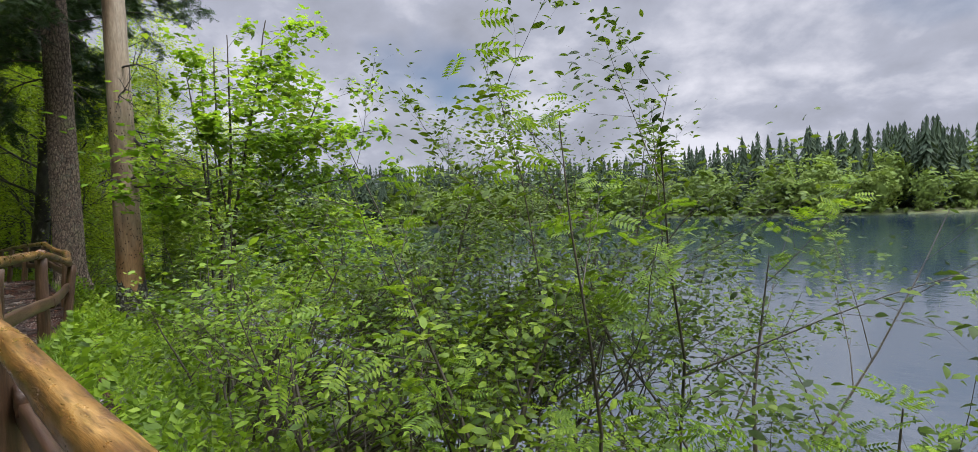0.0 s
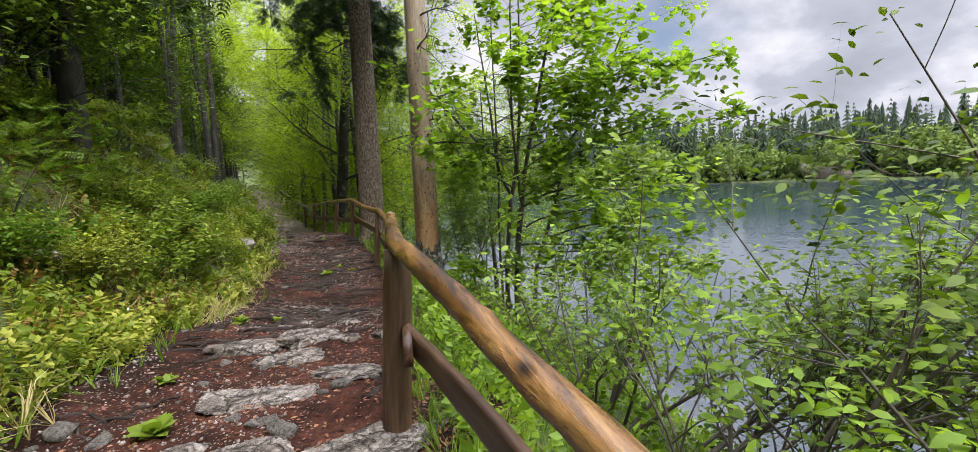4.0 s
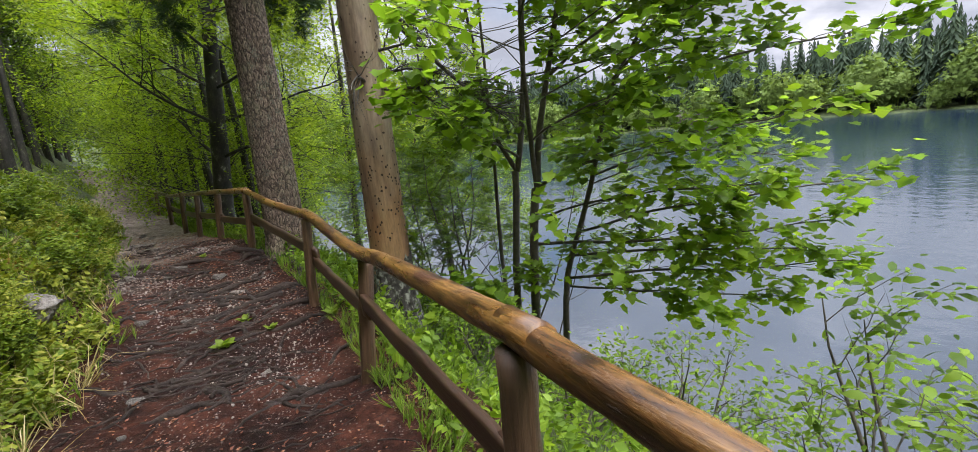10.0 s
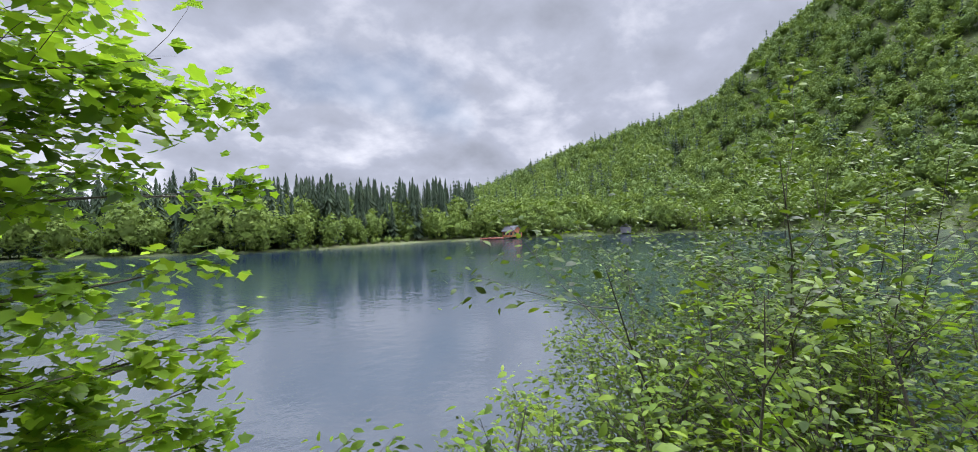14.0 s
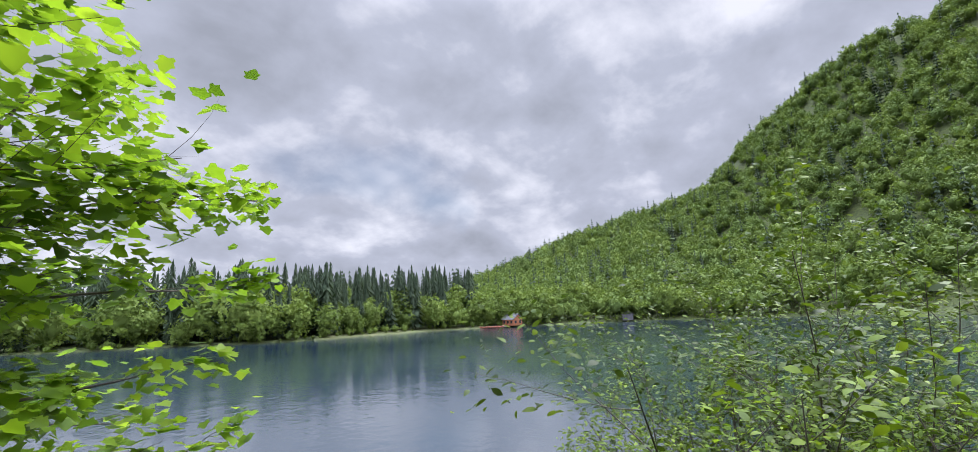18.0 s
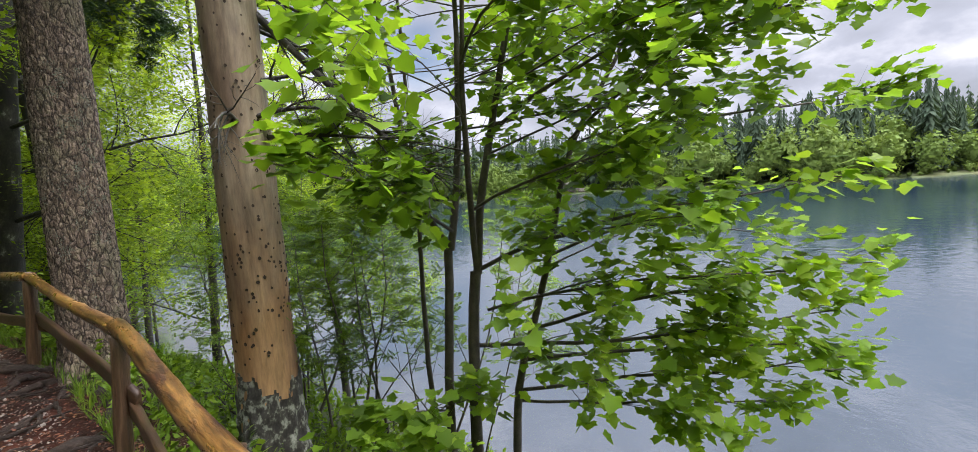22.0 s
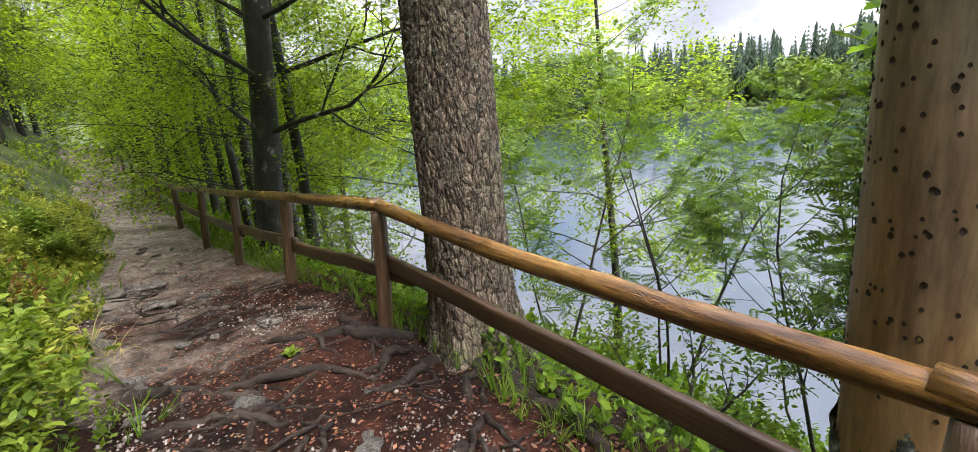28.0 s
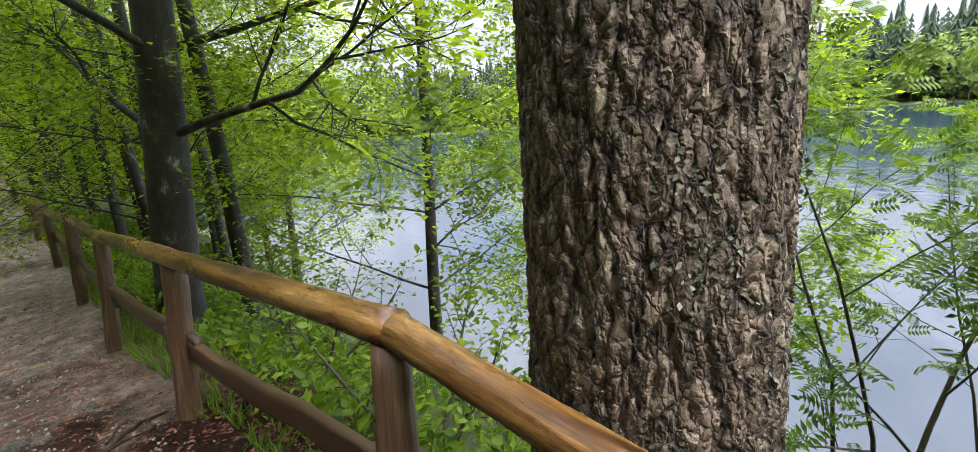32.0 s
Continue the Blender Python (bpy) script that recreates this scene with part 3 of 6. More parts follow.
def pinnate(pairs, width, length, taper=0.35):
    v, f = [], []
    for i in range(pairs + 1):
        y0 = 0.18 + 0.72 * i / pairs
        ends = [(0, 1)] if i == pairs else [(1, 0.35), (-1, 0.35)]
        size = length * (1 - taper * abs(i / pairs - 0.35))
        for sx, sy in ends:
            dx, dy = sx, sy
            q = math.hypot(dx, dy)
            dx, dy = dx / q, dy / q
            px, py = -dy, dx
            b = len(v)
            v += [(0, y0, 0), (dx * size * 0.5 + px * width, y0 + dy * size * 0.5 + py * width, 0.02), (dx * size, y0 + dy * size, -0.03),
                  (dx * size * 0.5 - px * width, y0 + dy * size * 0.5 - py * width, 0.02)]
            f += [(b, b + 1, b + 2), (b, b + 2, b + 3)]
    b = len(v)
    v += [(0.008, 0, 0), (0, 0.95, 0), (-0.008, 0, 0)]
    f += [(b, b + 1, b + 2)]
    return np.array(v), np.array(f)


T_ROWAN = pinnate(6, 0.055, 0.33)
T_FERN = pinnate(13, 0.035, 0.26, 0.8)


def tuft(blades, spread, width, seed, droop=0.35):
    q = np.random.RandomState(seed)
    v, f = [], []
    for _ in range(blades):
        a, l = q.uniform(0, 6.28), q.uniform(0.55, 1.0)
        o = np.array([math.cos(a), math.sin(a)]) * spread * q.uniform(0.2, 1)
        side = np.array([-math.sin(a), math.cos(a)]) * width
        b = len(v)
        mid, tip = o * 0.5, o * (1 + droop)
        v += [(*(side), 0), (*(-side), 0), (*(mid + side * 0.8), l * 0.62), (*(mid - side * 0.8), l * 0.62), (*tip, l * (1 - droop * 0.5))]
        f += [(b, b + 1, b + 3), (b, b + 3, b + 2), (b + 2, b + 3, b + 4)]
    v = np.array(v)
    return v[:, [0, 2, 1]] * np.array([1, 1, -1]), np.array(f)   # stands along y


def sprig(leaves, seed, length=0.42, width=0.22, flat=0.5):
    q = np.random.RandomState(seed)
    n = leaves
    y = np.linspace(0.15, 1.0, n)
    a = q.uniform(0, 6.28, n)
    d = np.stack([np.cos(a), q.uniform(0.1, 0.8, n), np.sin(a) * flat], 1)
    up = np.stack([q.normal(0, 0.4, n), np.full(n, 0.8), q.normal(0, 0.4, n)], 1)
    p = np.stack([q.normal(0, 0.05, n), y, q.normal(0, 0.05, n)], 1)
    return scatter(T_SMALL, p, d, up, q.uniform(0.7, 1.1, n) * length)


T_GRASS = tuft(8, 0.35, 0.012, 4)
T_LONG = tuft(9, 0.7, 0.008, 5, 0.7)


def needles(n, seed):
    v, f = [], []
    q = np.random.RandomState(seed)
    for i in range(n):
        y = i / n
        for sx in (1, -1):
            l = 0.34 * (1 - 0.55 * y) * q.uniform(0.8, 1.2)
            b = len(v)
            v += [(0, y, 0), (sx * l, y + 0.16, q.normal(-0.03, 0.04)), (sx * l * 0.35, y - 0.06, 0.0)]
            f += [(b, b + 1, b + 2)]
    b = len(v)
    v += [(0.02, 0, 0), (0, 1.1, 0), (-0.02, 0, 0)]
    f += [(b, b + 1, b + 2)]
    return np.array(v), np.array(f)


T_NEEDLE = needles(6, 6)


# ---- the plan: the fence line, the path beside it, the bank and the lake ----
WATER = -2.9
# x, y, height of the ground, height of the rail's middle
POSTS = [(2.8, -1.94, 0.1, 1.1), (0.42, -0.03, 0.14, 1.15), (-2.3, 2.14, 0.3, 1.165), (-3.86, 3.57, 0.42, 1.37), (-5.26, 5.56, 0.3, 1.33), (-6.8, 7.5, 0.05, 1.085),
         (-8.08, 8.96, 0.16, 1.17), (-10.4, 11.04, 0.39, 1.32), (-11.87, 12.08, 0.38, 1.27), (-13.36, 13.18, 0.22, 1.17), (-15.25, 14.76, 0.08, 1.07),
         (-17.4, 16.5, 0.05, 0.95), (-19.6, 18.2, 0.12, 1.0), (-21.8, 20.0, 0.3, 1.16), (-23.9, 21.6, 0.5, 1.35), (-27.1, 24.2, 0.8, 1.65), (-30.6, 26.9, 1.1, 1.95)]
# how far the head of each post stands out towards the lake
LEAN = [0.02, 0.02, 0.03, 0.07, 0.03, 0.16, 0.09, 0.08, 0.12, 0.12, 0.1] + [0.08] * 6
line = np.array([(20.0, -16.0, 0.1)] + [(9.0, -7.3, 0.1)] + [p[:3] for p in POSTS] + [(-40.0, 34.0, 1.8), (-60, 50, 2.4), (-110, 92, 3.0), (-180, 190, 3.0), (-220, 420, 3.0)])
seg = np.linalg.norm(np.diff(line[:, :2], axis=0), axis=1)
line_s = np.concatenate([[0], np.cumsum(seg)])
dense_s = np.arange(0, line_s[-1], 0.25)
dense = np.stack([np.interp(dense_s, line_s, line[:, i]) for i in range(3)], 1)
kernel = np.ones(9) / 9
pad = np.pad(dense, ((4, 4), (0, 0)), mode="edge")
dense = np.stack([np.convolve(pad[:, i], kernel, "valid") for i in range(3)], 1)
dense_t = unit(np.gradient(dense[:, :2], axis=0))
dense_n = np.stack([dense_t[:, 1], -dense_t[:, 0]], 1)      # towards the lake
S0 = line_s[4]                                             # the post at the start of the walk


def plan(x, y):
    """How far along the fence line, and how far to its lake side, a place lies."""
    xy = np.stack([np.ravel(x), np.ravel(y)], 1)
    s, d = np.empty(len(xy)), np.empty(len(xy))
    for a in range(0, len(xy), 20000):
        q = xy[a:a + 20000]
        k = ((q[:, None] - dense[None, :, :2]) ** 2).sum(-1).argmin(1)
        o = q - dense[k, :2]
        side = (o * dense_n[k]).sum(1)
        s[a:a + 20000] = dense_s[k] + (o * dense_t[k]).sum(1)
        d[a:a + 20000] = np.sign(side) * np.linalg.norm(o, axis=1)
    return s, d


def level(s):
    return np.interp(s, dense_s, dense[:, 2])


def at_line(s, d):
    p = np.stack([np.interp(s, dense_s, dense[:, i]) for i in range(2)], -1)
    n = np.stack([np.interp(s, dense_s, dense_n[:, i]) for i in range(2)], -1)
    return p + n * np.asarray(d)[..., None]


def waves(x, y, scale, seed):
    q = np.random.RandomState(seed)
    out = np.zeros_like(np.asarray(x, float))
    for i in range(7):
        a, k, ph = q.uniform(0, 6.28), scale * q.uniform(0.5, 2.2), q.uniform(0, 6.28)
        out = out + np.sin((np.cos(a) * x + np.sin(a) * y) * k + ph) / (1 + 0.5 * i)
    return out / 3


def path_width(s):
    s = np.asarray(s, float)
    return np.interp(s - S0, [-6, 0, 3, 9, 14, 22], [1.9, 2.0, 2.25, 2.05, 1.75, 1.4]) + 0.09 * np.sin(s * 2.1) + 0.07 * np.sin(s * 4.7 + 1) + 0.04 * np.sin(s * 9.3 + 2)


AZ = [-180, -150, -135, -120, -101, -83, -68, -58, -46, -37, -28, -17, -8, 10, 25, 40, 47, 60, 180]
SHORE = [20, 40, 90, 150, 185, 200, 186, 175, 148, 142, 155, 178, 180, 170, 170, 160, 150, 40, 20]
RIDGE = [10, 14, 16, 20, 19.5, 9.5, 4.2, 2.6, 2.0, 2.0, 3, 3.5, 4, 4, 4, 4, 4, 6, 6]
CX, CY = -5.2, 5.0


def far_height(x, y):
    az = np.degrees(np.arctan2(-(x - CX), y - CY))
    r = np.hypot(x - CX, y - CY)
    shore = np.interp(az, AZ, SHORE) + 4 * waves(az, az, 0.35, 11)
    rise = np.tan(np.radians(np.interp(az, [-180, -125, -112, -106.4, -100.8, -94.5, -89.5, -80.5, -73, -62, -50, 45, 180],
                                       [12, 23.2, 24.2, 23.8, 21.6, 17.2, 12.4, 10.0, 7.9, 3.9, 3.2, 4.8, 4.8])))
    ridge_r = shore + 190
    top = ridge_r * rise
    t = np.clip((r - shore) / 190, -1, 1.6)
    up = np.where(t < 1, np.sign(t) * np.abs(t) ** 1.25, 1 + 0.15 * (t - 1))
    z = WATER + 0.35 + top * up + 2.5 * waves(x, y, 0.05, 12) * np.clip(t * 3, 0, 1)
    return np.where(r > shore, z, WATER - np.clip((shore - r) * 0.4, 0, 5))


def ground_height(x, y, sunk=True):
    x, y = np.asarray(x, float), np.asarray(y, float)
    s, d = plan(x, y)
    s, d = s.reshape(x.shape), d.reshape(x.shape)
    g, w = level(s), path_width(s)
    hill = np.clip(-d - w, 0, None)
    up = np.where(hill < 6, 0.9 * hill, 5.4 + 0.55 * (hill - 6)) + (0.24 * waves(x, y, 2.2, 1) + 0.13 * waves(x, y, 6, 6)) * np.clip(hill, 0, 1) + 0.5 * waves(x, y, 0.5, 5) * np.clip(hill / 6, 0, 1)
    up = np.minimum(up, 60)
    down = np.clip(d - 0.35, 0, None)
    drop = 0.62 * down + 0.1 * waves(x, y, 1.8, 2) * np.clip(down, 0, 1)
    near = g + up - drop
    far = far_height(x, y)
    z = np.where(d > 0.35, np.where(near > WATER - 1.2, near, np.maximum(far, np.maximum(near, -8))), near)
    z = np.where((d > 8) & (far > WATER), far, z)
    if sunk:
        band = np.clip((d + w + 0.35) / 0.3, 0, 1) * np.clip((0.55 - d) / 0.3, 0, 1) * (s < S0 + 60) * (s > S0 - 9)
        z = z - 0.22 * band
    return z


def ground_at(x, y):
    return float(ground_height(np.array([x]), np.array([y]), False)[0])


def relief(x, y):
    return 0.045 * waves(x, y, 3.0, 21) + 0.028 * waves(x, y, 9, 22) + 0.014 * waves(x, y, 22, 23) + 0.009 * waves(x, y, 48, 24)


# the ground, one sheet out to the horizon
rings = np.concatenate([[0.02], 0.25 * 1.034 ** np.arange(282)])
turns = np.arange(400) * 2 * np.pi / 400
gx = CX - 1.0 + rings[:, None] * np.cos(turns)[None]
gy = CY + 1.0 + rings[:, None] * np.sin(turns)[None]
gz = ground_height(gx, gy)
n_r, n_t = gx.shape
i, j = np.meshgrid(np.arange(n_r - 1), np.arange(n_t), indexing="ij")
j2 = (j + 1) % n_t
gf = np.stack([i * n_t + j, (i + 1) * n_t + j, (i + 1) * n_t + j2, i * n_t + j2], -1).reshape(-1, 4)
ground = tagged(new("ground", mesh_from("ground", np.stack([gx, gy, gz], -1).reshape(-1, 3), gf, M_GROUND, True)),
                label="mossy forest slope and wooded hills around a lake", category="ground", kind="structure")

# the lake
wv = np.array([(-900, -900, WATER), (1200, -900, WATER), (1200, 1200, WATER), (-900, 1200, WATER)], float)
tagged(new("water", mesh_from("water", wv, np.array([[0, 1, 2, 3]]), M_WATER)), label="calm blue-green lake water with small ripples", category="lake", kind="structure")

# the path, finely modelled
ps = np.concatenate([np.arange(S0 - 7.0, S0 + 24.0, 0.055), np.arange(S0 + 24.0, S0 + 60, 0.2)])
pd = np.linspace(-1.0, 1.0, 70)
sg, ug = np.meshgrid(ps, pd, indexing="ij")
wg = path_width(sg)
dg = np.where(ug < 0, ug * (wg + 0.45), ug * 0.75)
pxy = at_line(sg, dg)
px, py = pxy[..., 0], pxy[..., 1]


def path_height(x, y, s=None, d=None):
    if s is None:
        s, d = plan(x, y)
    g, w = level(s), path_width(s)
    hill = np.clip(-d - w, 0, None)
    z = g + 0.5 * hill + relief(x, y) - 0.03 * np.clip(1 - np.abs(d + w * 0.5) / (w * 0.5), 0, 1) - 0.3 * np.clip(d - 0.3, 0, None)
    return z


pz = path_height(px, py, sg, dg)
edge = np.clip((np.abs(ug) - 0.9) / 0.1, 0, 1)
pz = pz - 0.3 * edge
n_s, n_d = px.shape
i, j = np.meshgrid(np.arange(n_s - 1), np.arange(n_d - 1), indexing="ij")
pf = np.stack([i * n_d + j, i * n_d + j + 1, (i + 1) * n_d + j + 1, (i + 1) * n_d + j], -1).reshape(-1, 4)[:, ::-1]
tagged(new("path", mesh_from("path", np.stack([px, py, pz], -1).reshape(-1, 3), pf, M_PATH, True)),
       label="wet red-brown earth footpath with stones and roots", category="path", kind="structure")


def path_z(x, y):
    s, d = plan(np.array([x]), np.array([y]))
    return float(path_height(np.array([x]), np.array([y]), s, d)[0])


# ---- the fence ----
fence = tagged(new("wooden_fence"), label="rustic fence of peeled wet logs and posts along the path", category="fence")


def wobble(a, b, n, amount, q):
    t = np.linspace(0, 1, n)[:, None]
    p = np.asarray(a, float) * (1 - t) + np.asarray(b, float) * t
    o = np.cumsum(q.normal(0, amount, (n, 3)), 0)
    return p + (o - o[0] * (1 - t) - o[-1] * t)


def lying(a, b):
    """A frame at a whose x axis points to b, so that the grain runs along the wood."""
    x = unit(np.asarray(b, float) - a)
    y = unit(np.cross((0, 0, 1.0) if abs(x[2]) < 0.9 else (0, 1.0, 0), x))
    z = np.cross(x, y)
    return Matrix(((x[0], y[0], z[0], a[0]), (x[1], y[1], z[1], a[1]), (x[2], y[2], z[2], a[2]), (0, 0, 0, 1)))


def local(m, v):
    r = np.array(m)
    return (v - r[:3, 3]) @ r[:3, :3]


def log(name, pts, r0, r1, mat, q, sides=18, label="", squash=None, knots=True):
    n = len(pts)
    r = np.linspace(r0, r1, n) * (1 + 0.03 * np.cumsum(q.normal(0, 0.25, n)).clip(-2, 2))
    v, f = tube(pts, r, sides, True, squash)
    v = v + q.normal(0, 0.0012, v.shape)
    ring = np.arange(len(v)) // sides
    inner = (ring > 1) & (ring < n)
    if knots:
        for _ in range(max(2, n // 9)):
            c = v[q.choice(np.where(inner)[0])]
            d = np.linalg.norm(v - c, axis=1)
            axis = pts[np.linalg.norm(pts - c, axis=1).argmin()]
            v = v + (unit(v - axis) * (0.009 * np.exp(-(d / 0.03) ** 2))[:, None])
    m = lying(pts[0], pts[-1])
    ob = part(name, mesh_from(name, local(m, v), f, mat, True), fence, label)
    ob.matrix_basis = m
    return ob


def rail_at(k):
    """Where the top rail passes over a post."""
    x, y, _, top = POSTS[k]
    n = dense_n[((dense[:, :2] - (x, y)) ** 2).sum(1).argmin()]
    return np.array((x + n[0] * LEAN[k], y + n[1] * LEAN[k], top))


q = np.random.RandomState(8)
for k, (x, y, g, top) in enumerate(POSTS):
    base = np.array((x, y, g - 0.35))
    head = np.array((*rail_at(k)[:2] + q.normal(0, 0.008, 2), top - 0.045))
    r = {2: 0.095, 3: 0.072, 4: 0.056}.get(k, 0.052)
    p = log("post", wobble(base, head, 14, 0.002, q), r, r * 0.95, M_POST, q, 16, squash=0.62 if k % 3 else 0.85)


def rail(first, last, over0, over1, r0, r1, lift=0.0, mat=M_RAIL, sag=0.0):
    pts = np.array([rail_at(k) + (0, 0, lift) for k in range(first, last + 1)])
    d0, d1 = unit(pts[0] - pts[1]), unit(pts[-1] - pts[-2])
    pts = np.vstack([pts[0] + d0 * over0, pts[1:-1], pts[-1] + d1 * over1]) if len(pts) > 2 else np.vstack([pts[0] + d0 * over0, pts[1] + d1 * over1])
    l = np.concatenate([[0], np.cumsum(np.linalg.norm(np.diff(pts, axis=0), axis=1))])
    n = max(12, int(l[-1] / 0.09))
    t = np.linspace(0, l[-1], n)
    c = np.stack([np.interp(t, l, pts[:, i]) for i in range(3)], 1)
    c = c + (wobble((0, 0, 0), (0, 0, 0), n, 0.0035, q))
    c[:, 2] -= sag * np.sin(np.pi * t / l[-1])
    for _ in range(3):
        c[1:-1] = (c[:-2] + 2 * c[1:-1] + c[2:]) / 4
    log("top_rail", c, r0, r1, mat, q)


rail(0, 1, 1.6, 0.1, 0.055, 0.055)
rail(1, 2, 0.15, 0.09, 0.056, 0.052)
rail(2, 4, 0.02, 0.06, 0.043, 0.046, 0.006)
rail(4, 6, 0.12, 0.1, 0.048, 0.05, 0.006, M_RAIL_PALE)
rail(6, 7, 0.16, 0.03, 0.05, 0.05, 0.0, M_RAIL_PALE, 0.045)
rail(7, 10, 0.05, 0.05, 0.051, 0.042, 0.0, M_RAIL_PALE)
rail(10, 12, 0.05, 0.1, 0.05, 0.045)
rail(12, 14, 0.1, 0.1, 0.05, 0.045)
rail(14, 16, 0.1, 1.0, 0.05, 0.045)


def board(a, b, h0, h1, over=0.3, height=0.115, thick=0.045, side=0.1):
    """A lower rail, a half-round board nailed to the posts on their lake side."""
    p, r = np.array(POSTS[a][:3]), np.array(POSTS[b][:3])
    d = unit((r - p)[:2])
    nrm = np.array((d[1], -d[0]))
    if nrm @ np.array((0.7, 0.7)) < 0:
        nrm = -nrm
    p0 = np.array((*(p[:2] - d * over + nrm * side), p[2] + h0))
    p1 = np.array((*(r[:2] + d * over + nrm * side), r[2] + h1))
    n = 16
    c = wobble(p0, p1, n, 0.004, q)
    up = np.array((0, 0, 1.0))
    n3 = np.array((*nrm, 0))
    prof = [(-0.5, -0.35), (-0.42, -0.5), (0.42, -0.5), (0.5, -0.35), (0.5, 0.35), (0.42, 0.5), (-0.42, 0.5), (-0.5, 0.35)]
    ring = np.array([n3 * thick * u + up * height * w for u, w in prof])
    scale = np.concatenate([[0.02], 1 + q.normal(0, 0.02, n), [0.02]])
    c = np.vstack([c[:1], c, c[-1:]])
    v = (c[:, None] + ring[None] * scale[:, None, None]).reshape(-1, 3)
    i = np.arange(len(c) - 1)[:, None] * 8
    j = np.arange(8)[None]
    f = np.stack([i + j, i + (j + 1) % 8, i + 8 + (j + 1) % 8, i + 8 + j], -1).reshape(-1, 4)
    m = lying(p0, p1)
    part("lower_rail", mesh_from("lower_rail", local(m, v), f, M_PLANK), fence).matrix_basis = m


for k, (h0, h1, over) in enumerate([(0.5, 0.45, 0.18), (0.5, 0.5, 0.18), (0.55, 0.48, 0.2), (0.48, 0.47, 0.34), (0.46, 0.66, 0.12), (0.62, 0.5, 0.2), (0.58, 0.5, 0.16), (0.42, 0.37, 0.34),
                                    (0.41, 0.48, 0.16), (0.46, 0.5, 0.2), (0.5, 0.5, 0.2), (0.45, 0.42, 0.2), (0.4, 0.4, 0.2), (0.4, 0.4, 0.2), (0.4, 0.4, 0.2), (0.4, 0.4, 0.2)]):
    board(k, k + 1, h0, h1, over)


# ---- trees and shrubs ----
def grow(q, p, d, length, r, depth, tubes, spots, spread=0.8, kids=5, ratio=0.55, wander=0.12, lift=0.05, first=0.3, sides=6, leafy=1.0):
    """A branch with its side branches; spots are the places on its twigs where leaves sit."""
    n = (3, 5, 6)[min(depth, 2)]
    pts, dirs = [np.array(p, float)], []
    d = unit(np.array(d, float))
    for _ in range(n):
        d = unit(d + q.normal(0, wander, 3) + np.array((0, 0, lift)))
        pts.append(pts[-1] + d * length / n)
        dirs.append(d)
    pts = np.array(pts)
    rad = r * np.linspace(1, (0.2, 0.3, 0.16)[min(depth, 2)], n + 1)
    tubes.append(tube(pts, rad, (3, 4, sides)[min(depth, 2)]))
    if depth <= 1:
        m = max(2, int(length * 7 * leafy))
        for t in np.linspace(0.4 if depth == 0 else 0.55, 1.0, m):
            k = min(int(t * n), n - 1)
            spots.append((pts[0] * 0 + np.array([np.interp(t * n, np.arange(n + 1), pts[:, c]) for c in range(3)]), dirs[k]))
    if depth >= 2:
        spots.extend([(pts[-1], dirs[-1])] * 3 + [(pts[-2], dirs[-1])] * 2)
    if depth == 0:
        return
    for c in range(kids):
        t = first + (0.98 - first) * (c + q.uniform(0, 0.9)) / kids
        k = min(int(t * n), n - 1)
        base = pts[k] + (pts[k + 1] - pts[k]) * (t * n - k)
        a = q.uniform(0, 6.28)
        side = unit(np.cross(dirs[k], (math.cos(a), math.sin(a), 0.35 * q.normal())))
        nd = unit(dirs[k] * (1 - 0.35 * spread) + side * spread * q.uniform(0.7, 1.2))
        grow(q, base, nd, length * ratio * (1.15 - 0.55 * t) * q.uniform(0.8, 1.2), rad[k] * 0.55, depth - 1, tubes, spots, spread, max(3, kids - 1), ratio, wander * 1.15, lift, 0.2, sides, leafy)


def leaf_spread(q, spots, per, template, size, droop=0.3, flat=0.55, jitter=0.06):
    pos = np.repeat(np.array([s[0] for s in spots]), per, 0)
    dr = np.repeat(np.array([s[1] for s in spots]), per, 0)
    n = len(pos)
    a = q.uniform(0, 6.28, n)
    along = dr * 0.5 + np.stack([np.cos(a), np.sin(a), q.normal(0, 0.3, n) - droop], 1)
    up = np.stack([q.normal(0, flat, n), q.normal(0, flat, n), np.ones(n)], 1)
    pos = pos + q.normal(0, jitter, (n, 3))
    return scatter(template, pos, along, up, q.uniform(size * 0.6, size * 1.15, n))


def finish(thing, tubes, leaves, bark, leaf, trunk_n=0):
    for k in range(trunk_n):
        part("trunk" if trunk_n == 1 else "stem", mesh_from("trunk", *tubes[k], bark, True), thing)
    if len(tubes) > trunk_n:
        v, f = joined(tubes[trunk_n:])
        part("branch_mass", mesh_from("branch_mass", v, f, bark, True), thing, "", "stuff")
    if leaves is not None:
        part("crown", mesh_from("crown", *leaves, leaf), thing)
    return thing


